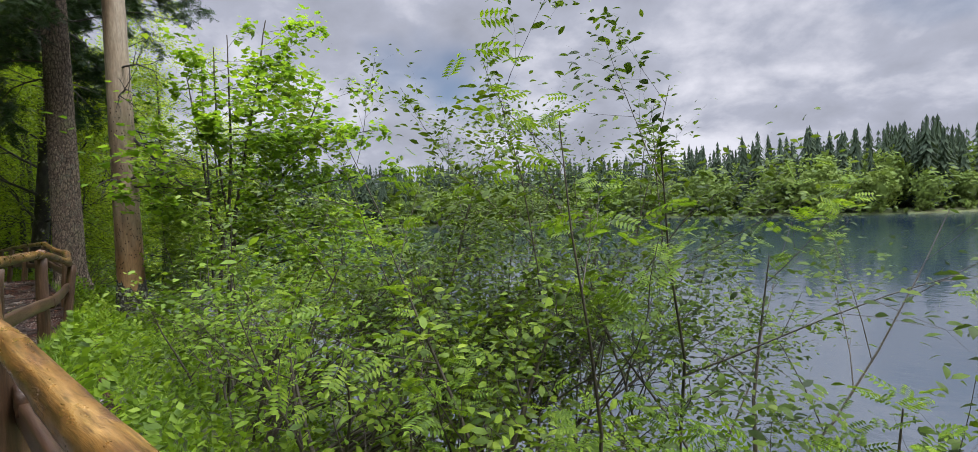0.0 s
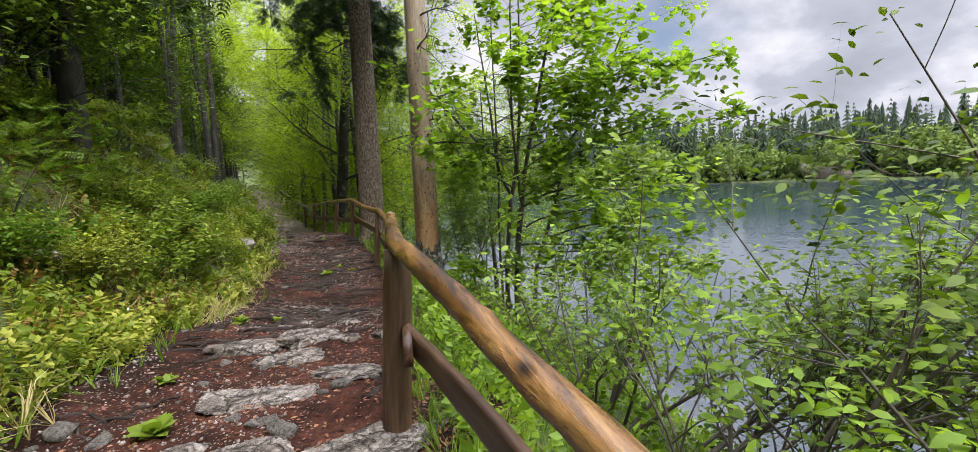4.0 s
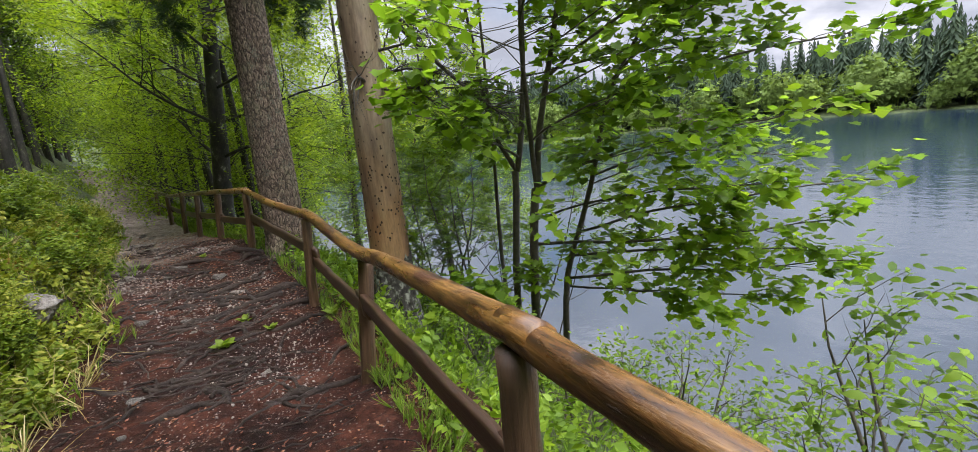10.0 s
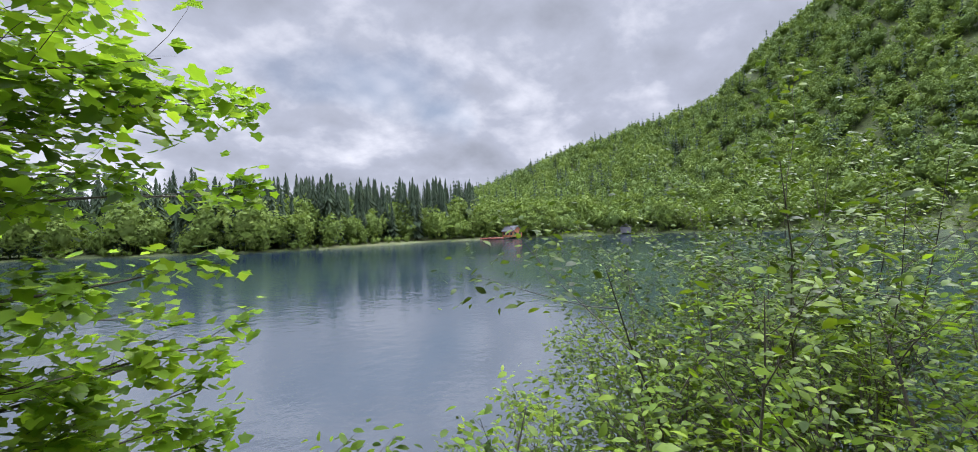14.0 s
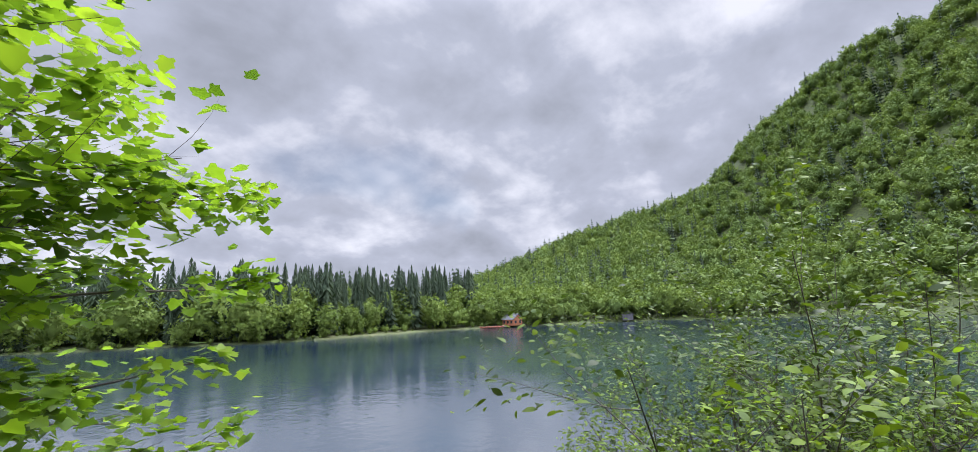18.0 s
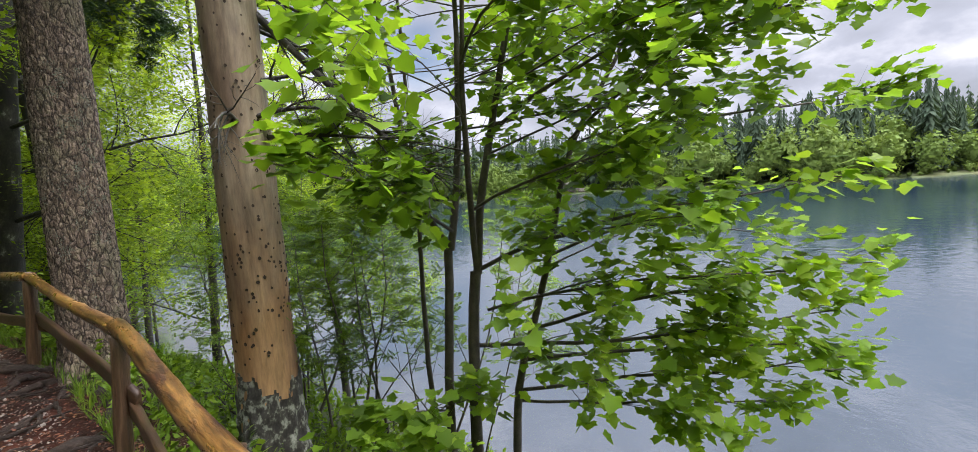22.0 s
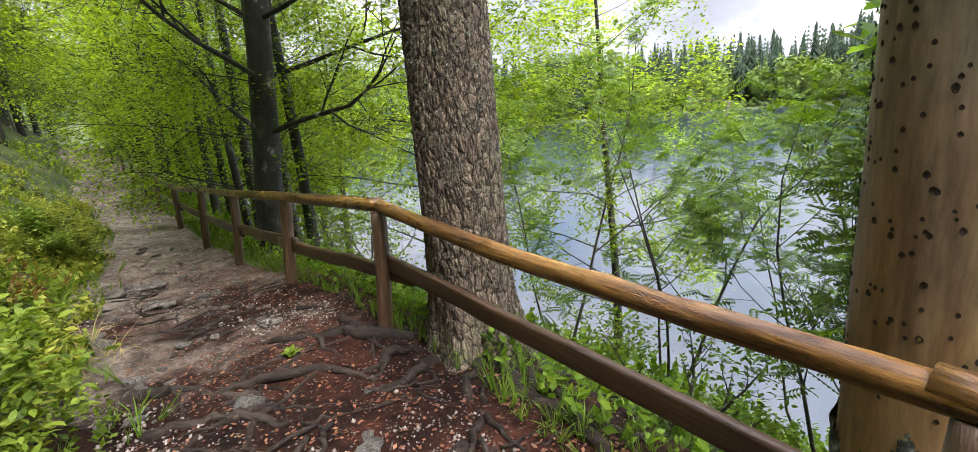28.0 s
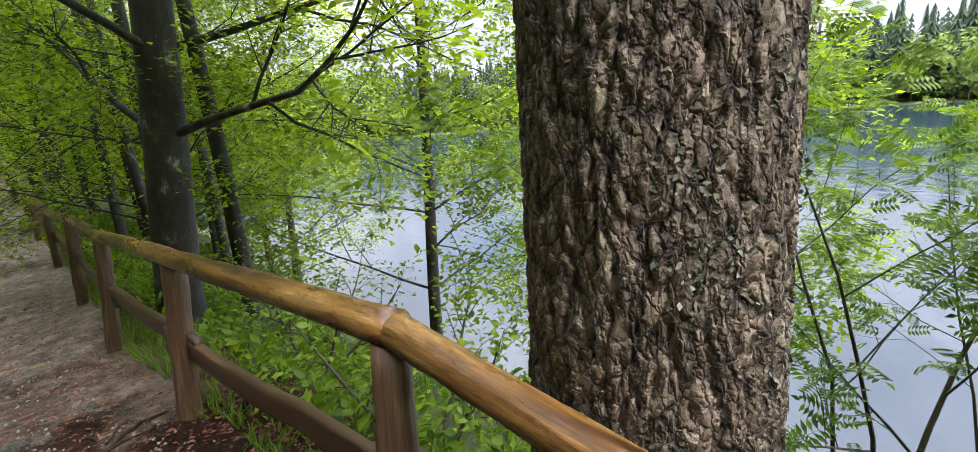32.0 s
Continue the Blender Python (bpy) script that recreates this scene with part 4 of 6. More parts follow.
def shrub(name, at, stems, height, lean, seed, leaf, template, size, per=3, spread=0.8, kids=6, bark=None, label="", category="shrub", group="", depth=2, base_r=0.018, fan_out=0.5, leafy=1.0, droop=0.2, z=None):
    q = np.random.RandomState(seed)
    thing = tagged(new(name), label=label, category=category, group=group)
    x, y = at
    thing.location = (x, y, ground_at(x, y) - 0.05 if z is None else z)
    tubes, spots = [], []
    for k in range(stems):
        a = 6.28 * k / stems + q.uniform(-0.4, 0.4)
        d = np.array((math.cos(a) * fan_out + lean[0], math.sin(a) * fan_out + lean[1], 1.0)) + q.normal(0, 0.08, 3)
        h = height * q.uniform(0.7, 1.08)
        grow(q, (math.cos(a) * 0.1, math.sin(a) * 0.1, 0), d, h, base_r * q.uniform(0.7, 1.2), depth, tubes, spots, spread, kids, 0.42, 0.1, 0.04, 0.25, 6, leafy)
    return finish(thing, tubes, leaf_spread(q, spots, per, template, size, droop), bark or M_TWIG, leaf)


def trunk_mesh(name, height, radius, mat, flare=1.5, lean=(0, 0), rings=90, sides=48, bark=0.012, seed=1, taper=0.45, scale=(14, 9)):
    """A trunk from below the ground upwards, with its root flare and the relief of its bark."""
    q = np.random.RandomState(seed)
    z = np.concatenate([np.linspace(-0.5, 3.2, int(rings * 0.75)), np.linspace(3.3, height, rings - int(rings * 0.75))])
    a = np.arange(sides) * 2 * np.pi / sides
    zz, aa = np.meshgrid(z, a, indexing="ij")
    r = radius * (1 - taper * np.clip(zz, 0, None) / height) * (1 + (flare - 1) * np.exp(-np.clip(zz + 0.1, 0, None) / 0.28) * (0.75 + 0.35 * np.sin(aa * 4 + seed) + 0.2 * np.sin(aa * 7)))
    cells = np.zeros_like(r)
    for k in range(10):
        fa, fz, p1 = q.randint(3, scale[0]), q.uniform(2, scale[1]), q.uniform(0, 6.28)
        cells += np.sin(aa * fa + 2.0 * np.sin(zz * fz + p1) + p1 * 3) * np.sin(zz * fz * 1.7 + aa * q.randint(1, 5) + p1)
    r = r + bark * cells / 2.6
    x = r * np.cos(aa) + lean[0] * zz
    y = r * np.sin(aa) + lean[1] * zz
    i, j = np.meshgrid(np.arange(len(z) - 1), np.arange(sides), indexing="ij")
    f = np.stack([i * sides + j, i * sides + (j + 1) % sides, (i + 1) * sides + (j + 1) % sides, (i + 1) * sides + j], -1).reshape(-1, 4)
    return mesh_from(name, np.stack([x, y, zz], -1).reshape(-1, 3), f, mat, True)


def lichen(thing, radius, lo, hi, count, seed, mat):
    q = np.random.RandomState(seed)
    k = q.randint(0, 60, count)
    a = q.normal(-0.9, 0.8, 60)[k] + q.normal(0, 0.09, count)
    z = q.uniform(lo, hi, 60)[k] + q.normal(0, 0.045, count)
    p = np.stack([np.cos(a) * radius, np.sin(a) * radius, z], 1)
    n = np.stack([np.cos(a), np.sin(a), q.normal(0, 0.3, count)], 1)
    al = np.cross(n, q.normal(0, 1, (count, 3)))
    return part("lichen", mesh_from("lichen", *scatter(T_SMALL, p, al + n * 0.4, n, q.uniform(0.007, 0.02, count)), mat), thing, "pale grey-green lichen flakes")


M_LICHEN = rough_mat("lichen", [(0.3, (0.1, 0.105, 0.075)), (0.7, (0.2, 0.21, 0.155))], 30, 0.9, 0.3, 0.004)

def cells(u, v, around, seed):
    """Distances to the nearest and the second nearest of jittered points, one a unit cell, that repeat around the trunk."""
    q = np.random.RandomState(seed)
    rows = int(v.max()) + 4
    jx, jy, h = q.uniform(0.1, 0.9, (3, rows, around))
    iu, iv = np.floor(u).astype(int), np.floor(v).astype(int)
    d1, d2, hh = np.full(u.shape, 9.0), np.full(u.shape, 9.0), np.zeros(u.shape)
    for a in (-1, 0, 1):
        for b in (-1, 0, 1):
            ru, rv = (iu + a) % around, np.clip(iv + b, 0, rows - 1)
            d = np.hypot(iu + a + jx[rv, ru] - u, iv + b + jy[rv, ru] - v)
            near = d < d1
            d2 = np.where(near, d1, np.minimum(d2, d))
            hh = np.where(near, h[rv, ru], hh)
            d1 = np.where(near, d, d1)
    return d1, d2, hh


def bark_trunk(height, radius, mat, sides=280, rings=360):
    """A spruce trunk with raised bark plates and dark cracks between them."""
    z = np.concatenate([np.linspace(-0.5, 3.6, rings - 30), np.linspace(3.7, height, 30)])
    a = np.arange(sides) * 2 * np.pi / sides
    zz, aa = np.meshgrid(z, a, indexing="ij")
    r = radius * (1 - 0.5 * np.clip(zz, 0, None) / height) * (1 + 0.55 * np.exp(-np.clip(zz + 0.1, 0, None) / 0.25) * (0.7 + 0.35 * np.sin(aa * 4 + 2) + 0.25 * np.sin(aa * 7)))
    bend = 0.45 * np.sin(zz * 5 + 2 * np.sin(aa * 3)) + 0.3 * np.sin(zz * 13 + aa * 5)
    c1, c2, h1 = cells(aa / 6.2832 * 56 + bend, (zz + 0.6) / 0.085 + 0.8 * np.sin(aa * 9) + 0.5 * np.sin(aa * 23), 56, 4)
    e1, e2, h2 = cells(aa / 6.2832 * 130 + bend, (zz + 0.6) / 0.028 + 0.5 * np.sin(aa * 31), 130, 5)
    plate = np.clip((c2 - c1) / 0.35, 0, 1) ** 0.6 * (0.55 + 0.6 * h1)
    scale = np.clip((e2 - e1) / 0.4, 0, 1) ** 0.7 * (0.3 + 0.7 * h2)
    f1, f2, h3 = cells(aa / 6.2832 * 26 + bend * 0.7, (zz + 0.6) / 0.34 + 1.2 * np.sin(aa * 5), 26, 6)
    furrow = np.clip((f2 - f1) / 0.22, 0, 1) ** 0.8
    r = r + 0.013 * furrow + 0.012 * plate + 0.006 * scale + 0.006 * np.sin(aa * 5 + zz * 0.7)
    i, j = np.meshgrid(np.arange(len(z) - 1), np.arange(sides), indexing="ij")
    f = np.stack([i * sides + j, i * sides + (j + 1) % sides, (i + 1) * sides + (j + 1) % sides, (i + 1) * sides + j], -1).reshape(-1, 4)
    return mesh_from("trunk", np.stack([r * np.cos(aa), r * np.sin(aa), zz], -1).reshape(-1, 3), f, mat, True)


# the two large trunks beside the fence
spruce_a = tagged(new("spruce_tree"), label="tall spruce with scaly grey-brown bark and lichen beside the fence", category="tree")
spruce_a.location = (-9.69, 11.01, ground_at(-9.69, 11.01) + 0.12)
part("trunk", bark_trunk(16, 0.262, M_BARK), spruce_a)
lichen(spruce_a, 0.279, 0.2, 3.2, 2600, 5, M_LICHEN)

snag = tagged(new("dead_tree"), label="dead trunk stripped of bark and pecked full of small holes", category="tree")
snag.location = (-7.55, 10.0, ground_at(-7.55, 10.0) + 0.05)
snag_z = snag.location.z
part("trunk", trunk_mesh("trunk", 13, 0.25, M_BARE, 1.15, (0.0, 0.0), 110, 56, 0.004, 9, 0.42, (6, 2)), snag)
bark_ob = part("bark", trunk_mesh("bark", 13, 0.243, M_FOOTBARK, 1.3, (0.0, 0.0), 150, 90, 0.012, 9, 0.42, (18, 20)), snag, "lichened bark left round the foot")
# the bark reaches up to a ragged line
bm = bmesh.new()
bm.from_mesh(bark_ob.data)
top_line = 0.44 - snag_z
gone = [v for v in bm.verts if v.co.z > top_line + 0.10 * math.sin(math.atan2(v.co.y, v.co.x) * 3 + 1) + 0.05 * math.sin(math.atan2(v.co.y, v.co.x) * 11)]
bmesh.ops.delete(bm, geom=gone, context="VERTS")
for v in bm.verts:
    v.co.x, v.co.y = v.co.x * 1.07, v.co.y * 1.07
bm.to_mesh(bark_ob.data)
bm.free()
# pecked holes: shallow dishes on the uncut trunk, their depth painted dark
q = np.random.RandomState(14)
bits = []
for k in range(560):
    z = abs(q.normal(0, 1.5)) + 0.62 - snag_z if k % 3 else q.uniform(0.9 - snag_z, 4.5)
    a = q.uniform(0, 6.28)
    rr = 0.254 * (1 - 0.42 * z / 13)
    c = np.array((math.cos(a) * rr, math.sin(a) * rr, z))
    s = q.uniform(0.007, 0.014)
    o = np.array([(0, 0, 1.3), (0.9, 0, 0.4), (0.9, 0, -0.6), (0, 0, -1.2), (-0.9, 0, -0.5), (-0.8, 0, 0.6)]) * s
    t = np.array((-math.sin(a), math.cos(a), 0))
    n = np.array((math.cos(a), math.sin(a), 0))
    rim = c + o[:, :1] * t + o[:, 2:] * np.array((0, 0, 1.0)) + n * 0.006
    v = np.vstack([rim, c - n * s * 0.6 + n * 0.005])
    bits.append((v, np.array([(i, (i + 1) % 6, 6) for i in range(6)])))
part("hole_pattern", mesh_from("hole_pattern", *joined(bits), M_HOLE_SHADE), snag, "woodpecker holes as shallow dishes with their shade painted dark", "stuff")


def needle_boughs(thing, seed, zs, reach, mat, dead=False, count=14, az=None):
    """Drooping spruce boughs on a trunk."""
    q = np.random.RandomState(seed)
    tubes, spots = [], []
    for k in range(count):
        a = q.uniform(0, 6.28) if az is None else q.uniform(*az)
        z = q.uniform(*zs)
        grow(q, (0, 0, z), (math.cos(a), math.sin(a), 0.1 if dead else 0.25), reach * q.uniform(0.6, 1.1), 0.025, 2, tubes, spots, 0.75, 7, 0.4, 0.1, -0.09, 0.2, 5, 1.3)
    v, f = joined(tubes)
    part("branch_mass", mesh_from("branch_mass", v, f, M_BARK_DARK, True), thing, "", "stuff")
    if not dead:
        part("crown", mesh_from("crown", *leaf_spread(q, spots, 3, T_NEEDLE, 0.22, 0.3, 0.4, 0.03), mat), thing)


needle_boughs(spruce_a, 31, (4.2, 10), 2.6, M_NEEDLE, False, 20)
needle_boughs(snag, 32, (2.6, 5.5), 1.6, M_NEEDLE, True, 9, (-1.4, 1.0))
needle_boughs(spruce_a, 33, (4.4, 7.5), 2.4, M_NEEDLE, False, 16, (1.3, 3.3))

# a dead bough of dark tangled twigs that hangs from the bare trunk towards the maple
q = np.random.RandomState(71)
bough_pts = np.array([(-7.35, 10.05, 3.45), (-6.95, 10.1, 3.0), (-6.6, 10.15, 2.6), (-6.25, 10.2, 2.25), (-5.95, 10.25, 2.0)]) - np.array(snag.location)
bough, spots = [tube(bough_pts, np.array((0.035, 0.03, 0.024, 0.016, 0.008)), 7)], []
for k in range(46):
    t = 0.15 + 0.85 * q.uniform(0, 1)
    p = np.array([np.interp(t * 4, np.arange(5), bough_pts[:, i]) for i in range(3)])
    a = q.uniform(0, 6.28)
    grow(q, p, (math.cos(a) + 0.4, math.sin(a), q.uniform(-0.9, 0.2)), q.uniform(0.35, 0.75), 0.007, 1, bough, spots, 0.8, 6, 0.5, 0.16, -0.05, 0.15, 4, 0.3)
part("dead_bough", mesh_from("dead_bough", *joined(bough), M_BARK_DARK, True), snag, "dead hanging bough with a tangle of dark twigs")

# the maple on the slope: four stems, two of which fork at the height of the rail
q = np.random.RandomState(23)
maple = tagged(new("maple_tree"), label="young multi-stemmed maple with bright green lobed leaves by the water", category="tree")
maple.location = (-5.8, 10.55, 0)
tubes, spots, trunks = [], [], []


def limb(pts, r0, r1, wander=0.02, step=0.28):
    """A limb through the given places, a little crooked."""
    p = np.array(pts, float)
    l = np.concatenate([[0], np.cumsum(np.linalg.norm(np.diff(p, axis=0), axis=1))])
    n = max(6, int(l[-1] / step))
    t = np.linspace(0, l[-1], n)
    c = np.stack([np.interp(t, l, p[:, i]) for i in range(3)], 1)
    for _ in range(2):
        c[1:-1] = (c[:-2] + 2 * c[1:-1] + c[2:]) / 4
    c[1:] += np.cumsum(q.normal(0, wander, (n - 1, 3)), 0) * 0.5
    return c, np.linspace(r0, r1, n)


def sprays(c, r, first, count, reach, toward, wide):
    """Flat sprays of leafy twigs along a limb, most of them to one side."""
    n = len(c)
    for b in range(count):
        t = first + (0.99 - first) * (b + q.uniform(0, 0.8)) / count
        k = min(int(t * (n - 1)), n - 2)
        a = toward + q.normal(0, wide) if b % 3 else q.uniform(0, 6.28)
        grow(q, c[k], (math.cos(a), math.sin(a), 0.22), reach * (1.15 - 0.65 * t) * q.uniform(0.7, 1.2) * (1.0 if b % 3 else 0.7), max(0.005, r[k] * 0.34), 1, tubes, spots, 0.75, 6, 0.38, 0.1, -0.012, 0.35, 5, 0.9)


STEMS = [([(-0.42, 0.15, -1.9), (-0.45, 0.15, 0), (-0.47, 0.2, 2.4), (-0.5, 0.25, 5.2)], 0.034, 0.01, 0.55),
         ([(-0.26, 0.02, -1.9), (-0.22, 0.04, 0), (-0.13, 0.14, 1.3)], 0.052, 0.045, 0),
         ([(-0.13, 0.14, 1.3), (-0.02, 0.2, 2.0), (0.05, 0.22, 3.4), (0.06, 0.3, 5.8)], 0.042, 0.01, 0.3),
         ([(-0.13, 0.14, 1.3), (-0.42, 0.2, 1.75), (-0.6, 0.3, 3.2), (-0.85, 0.3, 5.0)], 0.034, 0.01, 0.35),
         ([(-0.02, -0.1, -1.9), (0.0, -0.06, 0), (0.12, 0.05, 1.06)], 0.066, 0.056, 0),
         ([(0.12, 0.05, 1.06), (0.22, 0.05, 2.0), (0.5, 0.05, 3.2), (0.85, 0.1, 4.6), (1.1, 0.1, 6.0)], 0.046, 0.011, 0.28),
         ([(0.12, 0.05, 1.06), (0.1, -0.1, 1.8), (0.12, -0.35, 3.0), (0.3, -0.6, 5.2)], 0.036, 0.01, 0.3),
         ([(0.3, -0.1, -1.9), (0.42, -0.12, 0), (0.83, 0.0, 1.06), (1.0, 0.0, 2.1), (1.65, 0.05, 3.1), (2.2, 0.05, 4.4)], 0.05, 0.011, 0.42)]
for pts, r0, r1, first in STEMS:
    c, r = limb(pts, r0, r1, 0.012)
    trunks.append(tube(c, r, 10))
    if first:
        sprays(c, r, first, 14, 2.6, -0.25, 0.75)
# long low boughs that reach out over the water
for pts, r0 in [([(0.14, 0.05, 1.1), (0.85, -0.25, 1.5), (1.8, -0.5, 1.6), (3.2, -0.7, 1.75)], 0.026), ([(0.08, 0.0, 0.35), (0.75, -0.3, 0.5), (1.6, -0.55, 0.5), (3.1, -0.75, 0.65)], 0.024),
                ([(0.5, -0.1, 0.2), (1.2, -0.35, 0.3), (2.0, -0.5, 0.3), (3.1, -0.6, 0.3)], 0.02), ([(0.95, 0.0, 1.9), (1.7, -0.2, 2.3), (2.7, -0.3, 2.5), (3.9, -0.4, 2.55)], 0.022),
                ([(0.3, 0.05, 2.4), (1.1, -0.4, 2.9), (2.0, -0.7, 3.2), (3.2, -0.9, 3.3)], 0.022), ([(-0.1, 0.1, 1.5), (-0.5, -0.5, 1.9), (-0.9, -1.0, 2.1), (-1.3, -1.4, 2.2)], 0.018),
                ([(-0.4, 0.2, 1.8), (-1.0, -0.1, 2.3), (-1.6, -0.3, 2.5)], 0.016), ([(0.1, -0.35, 3.0), (0.4, -1.1, 3.3), (0.7, -1.7, 3.3)], 0.018),
                ([(0.85, 0.0, 1.2), (1.5, 0.2, 1.4), (2.4, 0.3, 1.3), (3.2, 0.3, 1.2)], 0.018),
                ([(0.12, -0.05, 1.7), (0.7, -0.8, 2.0), (1.4, -1.2, 2.1)], 0.018), ([(1.1, 0.0, 2.3), (1.9, -0.5, 3.0), (2.8, -0.8, 3.3), (3.6, -1.0, 3.4)], 0.02),
                ([(0.2, 0.0, 0.7), (0.8, -0.6, 1.0), (1.7, -1.0, 1.1), (2.5, -1.2, 1.1)], 0.018), ([(0.6, -0.1, 0.5), (1.6, -0.4, 0.8), (2.6, -0.6, 0.9), (3.6, -0.7, 0.95)], 0.02),
                ([(0.4, -0.1, -0.1), (1.3, -0.4, 0.0), (2.3, -0.5, 0.0), (3.4, -0.6, 0.1)], 0.02),
                ([(-0.24, 0.03, -0.3), (-0.5, -0.4, -0.1), (-0.8, -0.8, -0.05)], 0.012), ([(0.4, -0.1, -0.2), (1.2, -0.3, -0.2), (2.1, -0.4, -0.3), (2.9, -0.4, -0.3)], 0.016)]:
    c, r = limb(pts, r0, 0.006, 0.03)
    tubes.append(tube(c, r, 6))
    sprays(c, r, 0.25, 9, 0.95, -0.5, 0.9)
    spots.extend([(c[-1], unit(c[-1] - c[-2]))] * 3)
finish(maple, trunks + tubes, leaf_spread(q, spots, 2, T_MAPLE, 0.128, 0.34, 0.28, 0.07), M_TWIG, M_MAPLE, len(trunks))

# shrubs and saplings down the slope to the lake
LAKE = "shrubs between fence and lake"


def bush(x, y, h, seed, stems=8, leaf=None, template=T_OVAL, size=0.075, per=5, fan_out=0.5, lean=(0.1, 0.1), name="shrub", label="leafy green lakeside shrub with thin dark stems", kids=8, z=None, leafy=1.6, spread=0.85):
    return shrub(name, (x, y), stems, h, lean, seed, leaf or M_SHRUB, template, size, per, spread, kids, None, label, "shrub", LAKE, 2, 0.02, fan_out, leafy, 0.2, z)


# tall shrubs with dark stems down by the water
for k, (x, y, h, st, fo, lx, ly) in enumerate([(-0.5, 5.3, 3.8, 6, 0.42, 0.05, 0.0), (0.3, 4.5, 4.4, 6, 0.36, 0.1, 0.0), (0.9, 5.7, 3.6, 6, 0.42, 0.1, 0.0), (-1.6, 6.6, 2.3, 6, 0.5, 0.1, 0.0), (1.6, 4.2, 4.4, 6, 0.42, 0.1, 0.0)]):
    bush(x, y, h, 100 + k, st, fan_out=fo, lean=(lx, ly), size=0.08, per=3, leafy=1.4, kids=6, leaf=M_SHRUB_SHADED, label="tall lakeside shrub with dark stems and oval leaves")
# leafy shrubs just beyond the fence
for k, (x, y, h, st, fo, lx, ly) in enumerate([(-0.35, 2.9, 2.0, 5, 0.4, 0.25, 0.2), (-1.2, 3.3, 1.8, 6, 0.45, 0.15, 0.2), (0.1, 3.5, 2.2, 5, 0.45, 0.1, 0.1), (-2.2, 4.3, 2.0, 7, 0.5, 0.15, 0.2), (-3.1, 5.3, 2.2, 7, 0.45, 0.15, 0.2), (-3.4, 6.6, 1.8, 6, 0.5, 0.15, 0.1)]):
    bush(x, y, h, 110 + k, st, fan_out=fo, lean=(lx, ly), size=0.085, per=2, leafy=1.5, kids=6, leaf=M_SHRUB if k % 2 else M_SHRUB_DARK)
# thin boughs that arch out over the water
for k, (x, y, h, lx, ly) in enumerate([(-2.4, 4.5, 2.8, 2.0, 0.6), (-1.8, 4.4, 2.7, 2.2, 0.4), (-1.7, 4.9, 2.8, 1.9, 0.6), (-2.6, 5.5, 2.8, 1.8, 0.9), (-1.0, 4.5, 3.6, 0.8, 0.0), (-0.5, 5.0, 4.0, 0.7, 0.1)]):
    bush(x, y, h, 120 + k, 5, fan_out=0.28, lean=(lx, ly), size=0.066, kids=8, spread=0.6, leafy=1.3, per=4, leaf=M_SHRUB_DARK if k < 4 else M_SHRUB_SHADED, label="leaning shrub with dark boughs arching over the water")
# lacy low shrubs below the fence further on
for k, (x, y, h) in enumerate([(-3.7, 7.0, 1.1), (-4.6, 8.0, 1.2), (-5.2, 8.3, 0.9), (-4.0, 9.2, 1.3), (-6.3, 9.2, 0.7), (-8.2, 11.2, 1.0), (-10.6, 12.2, 1.0), (-12.0, 13.8, 1.2)]):
    bush(x, y, h, 130 + k, 5, fan_out=0.7, size=0.062, kids=6, per=2, leafy=1.2)
ROWAN = dict(leaf=M_ROWAN, template=T_ROWAN, per=3, name="rowan_sapling", label="slender rowan sapling with feathery pinnate leaves")
for k, (x, y, h, st, fo) in enumerate([(0.44, 2.35, 2.9, 2, 0.12), (1.2, 2.75, 2.8, 2, 0.3), (2.0, 2.3, 3.0, 3, 0.3), (-7.0, 11.5, 3.9, 3, 0.3), (-5.9, 12.6, 4.2, 2, 0.25), (-8.1, 12.5, 4.0, 3, 0.3),
                                       (-6.4, 13.2, 4.2, 2, 0.3), (-9.2, 13.1, 3.6, 2, 0.3), (-7.2, 10.95, 3.0, 2, 0.35)]):
    bush(x, y, h, 160 + k, st, fan_out=fo, lean=(0.05, 0.05), kids=4 if x > -2 else 5, spread=0.95, leafy=0.8, size=0.15 if x > -2 else 0.2, **ROWAN)


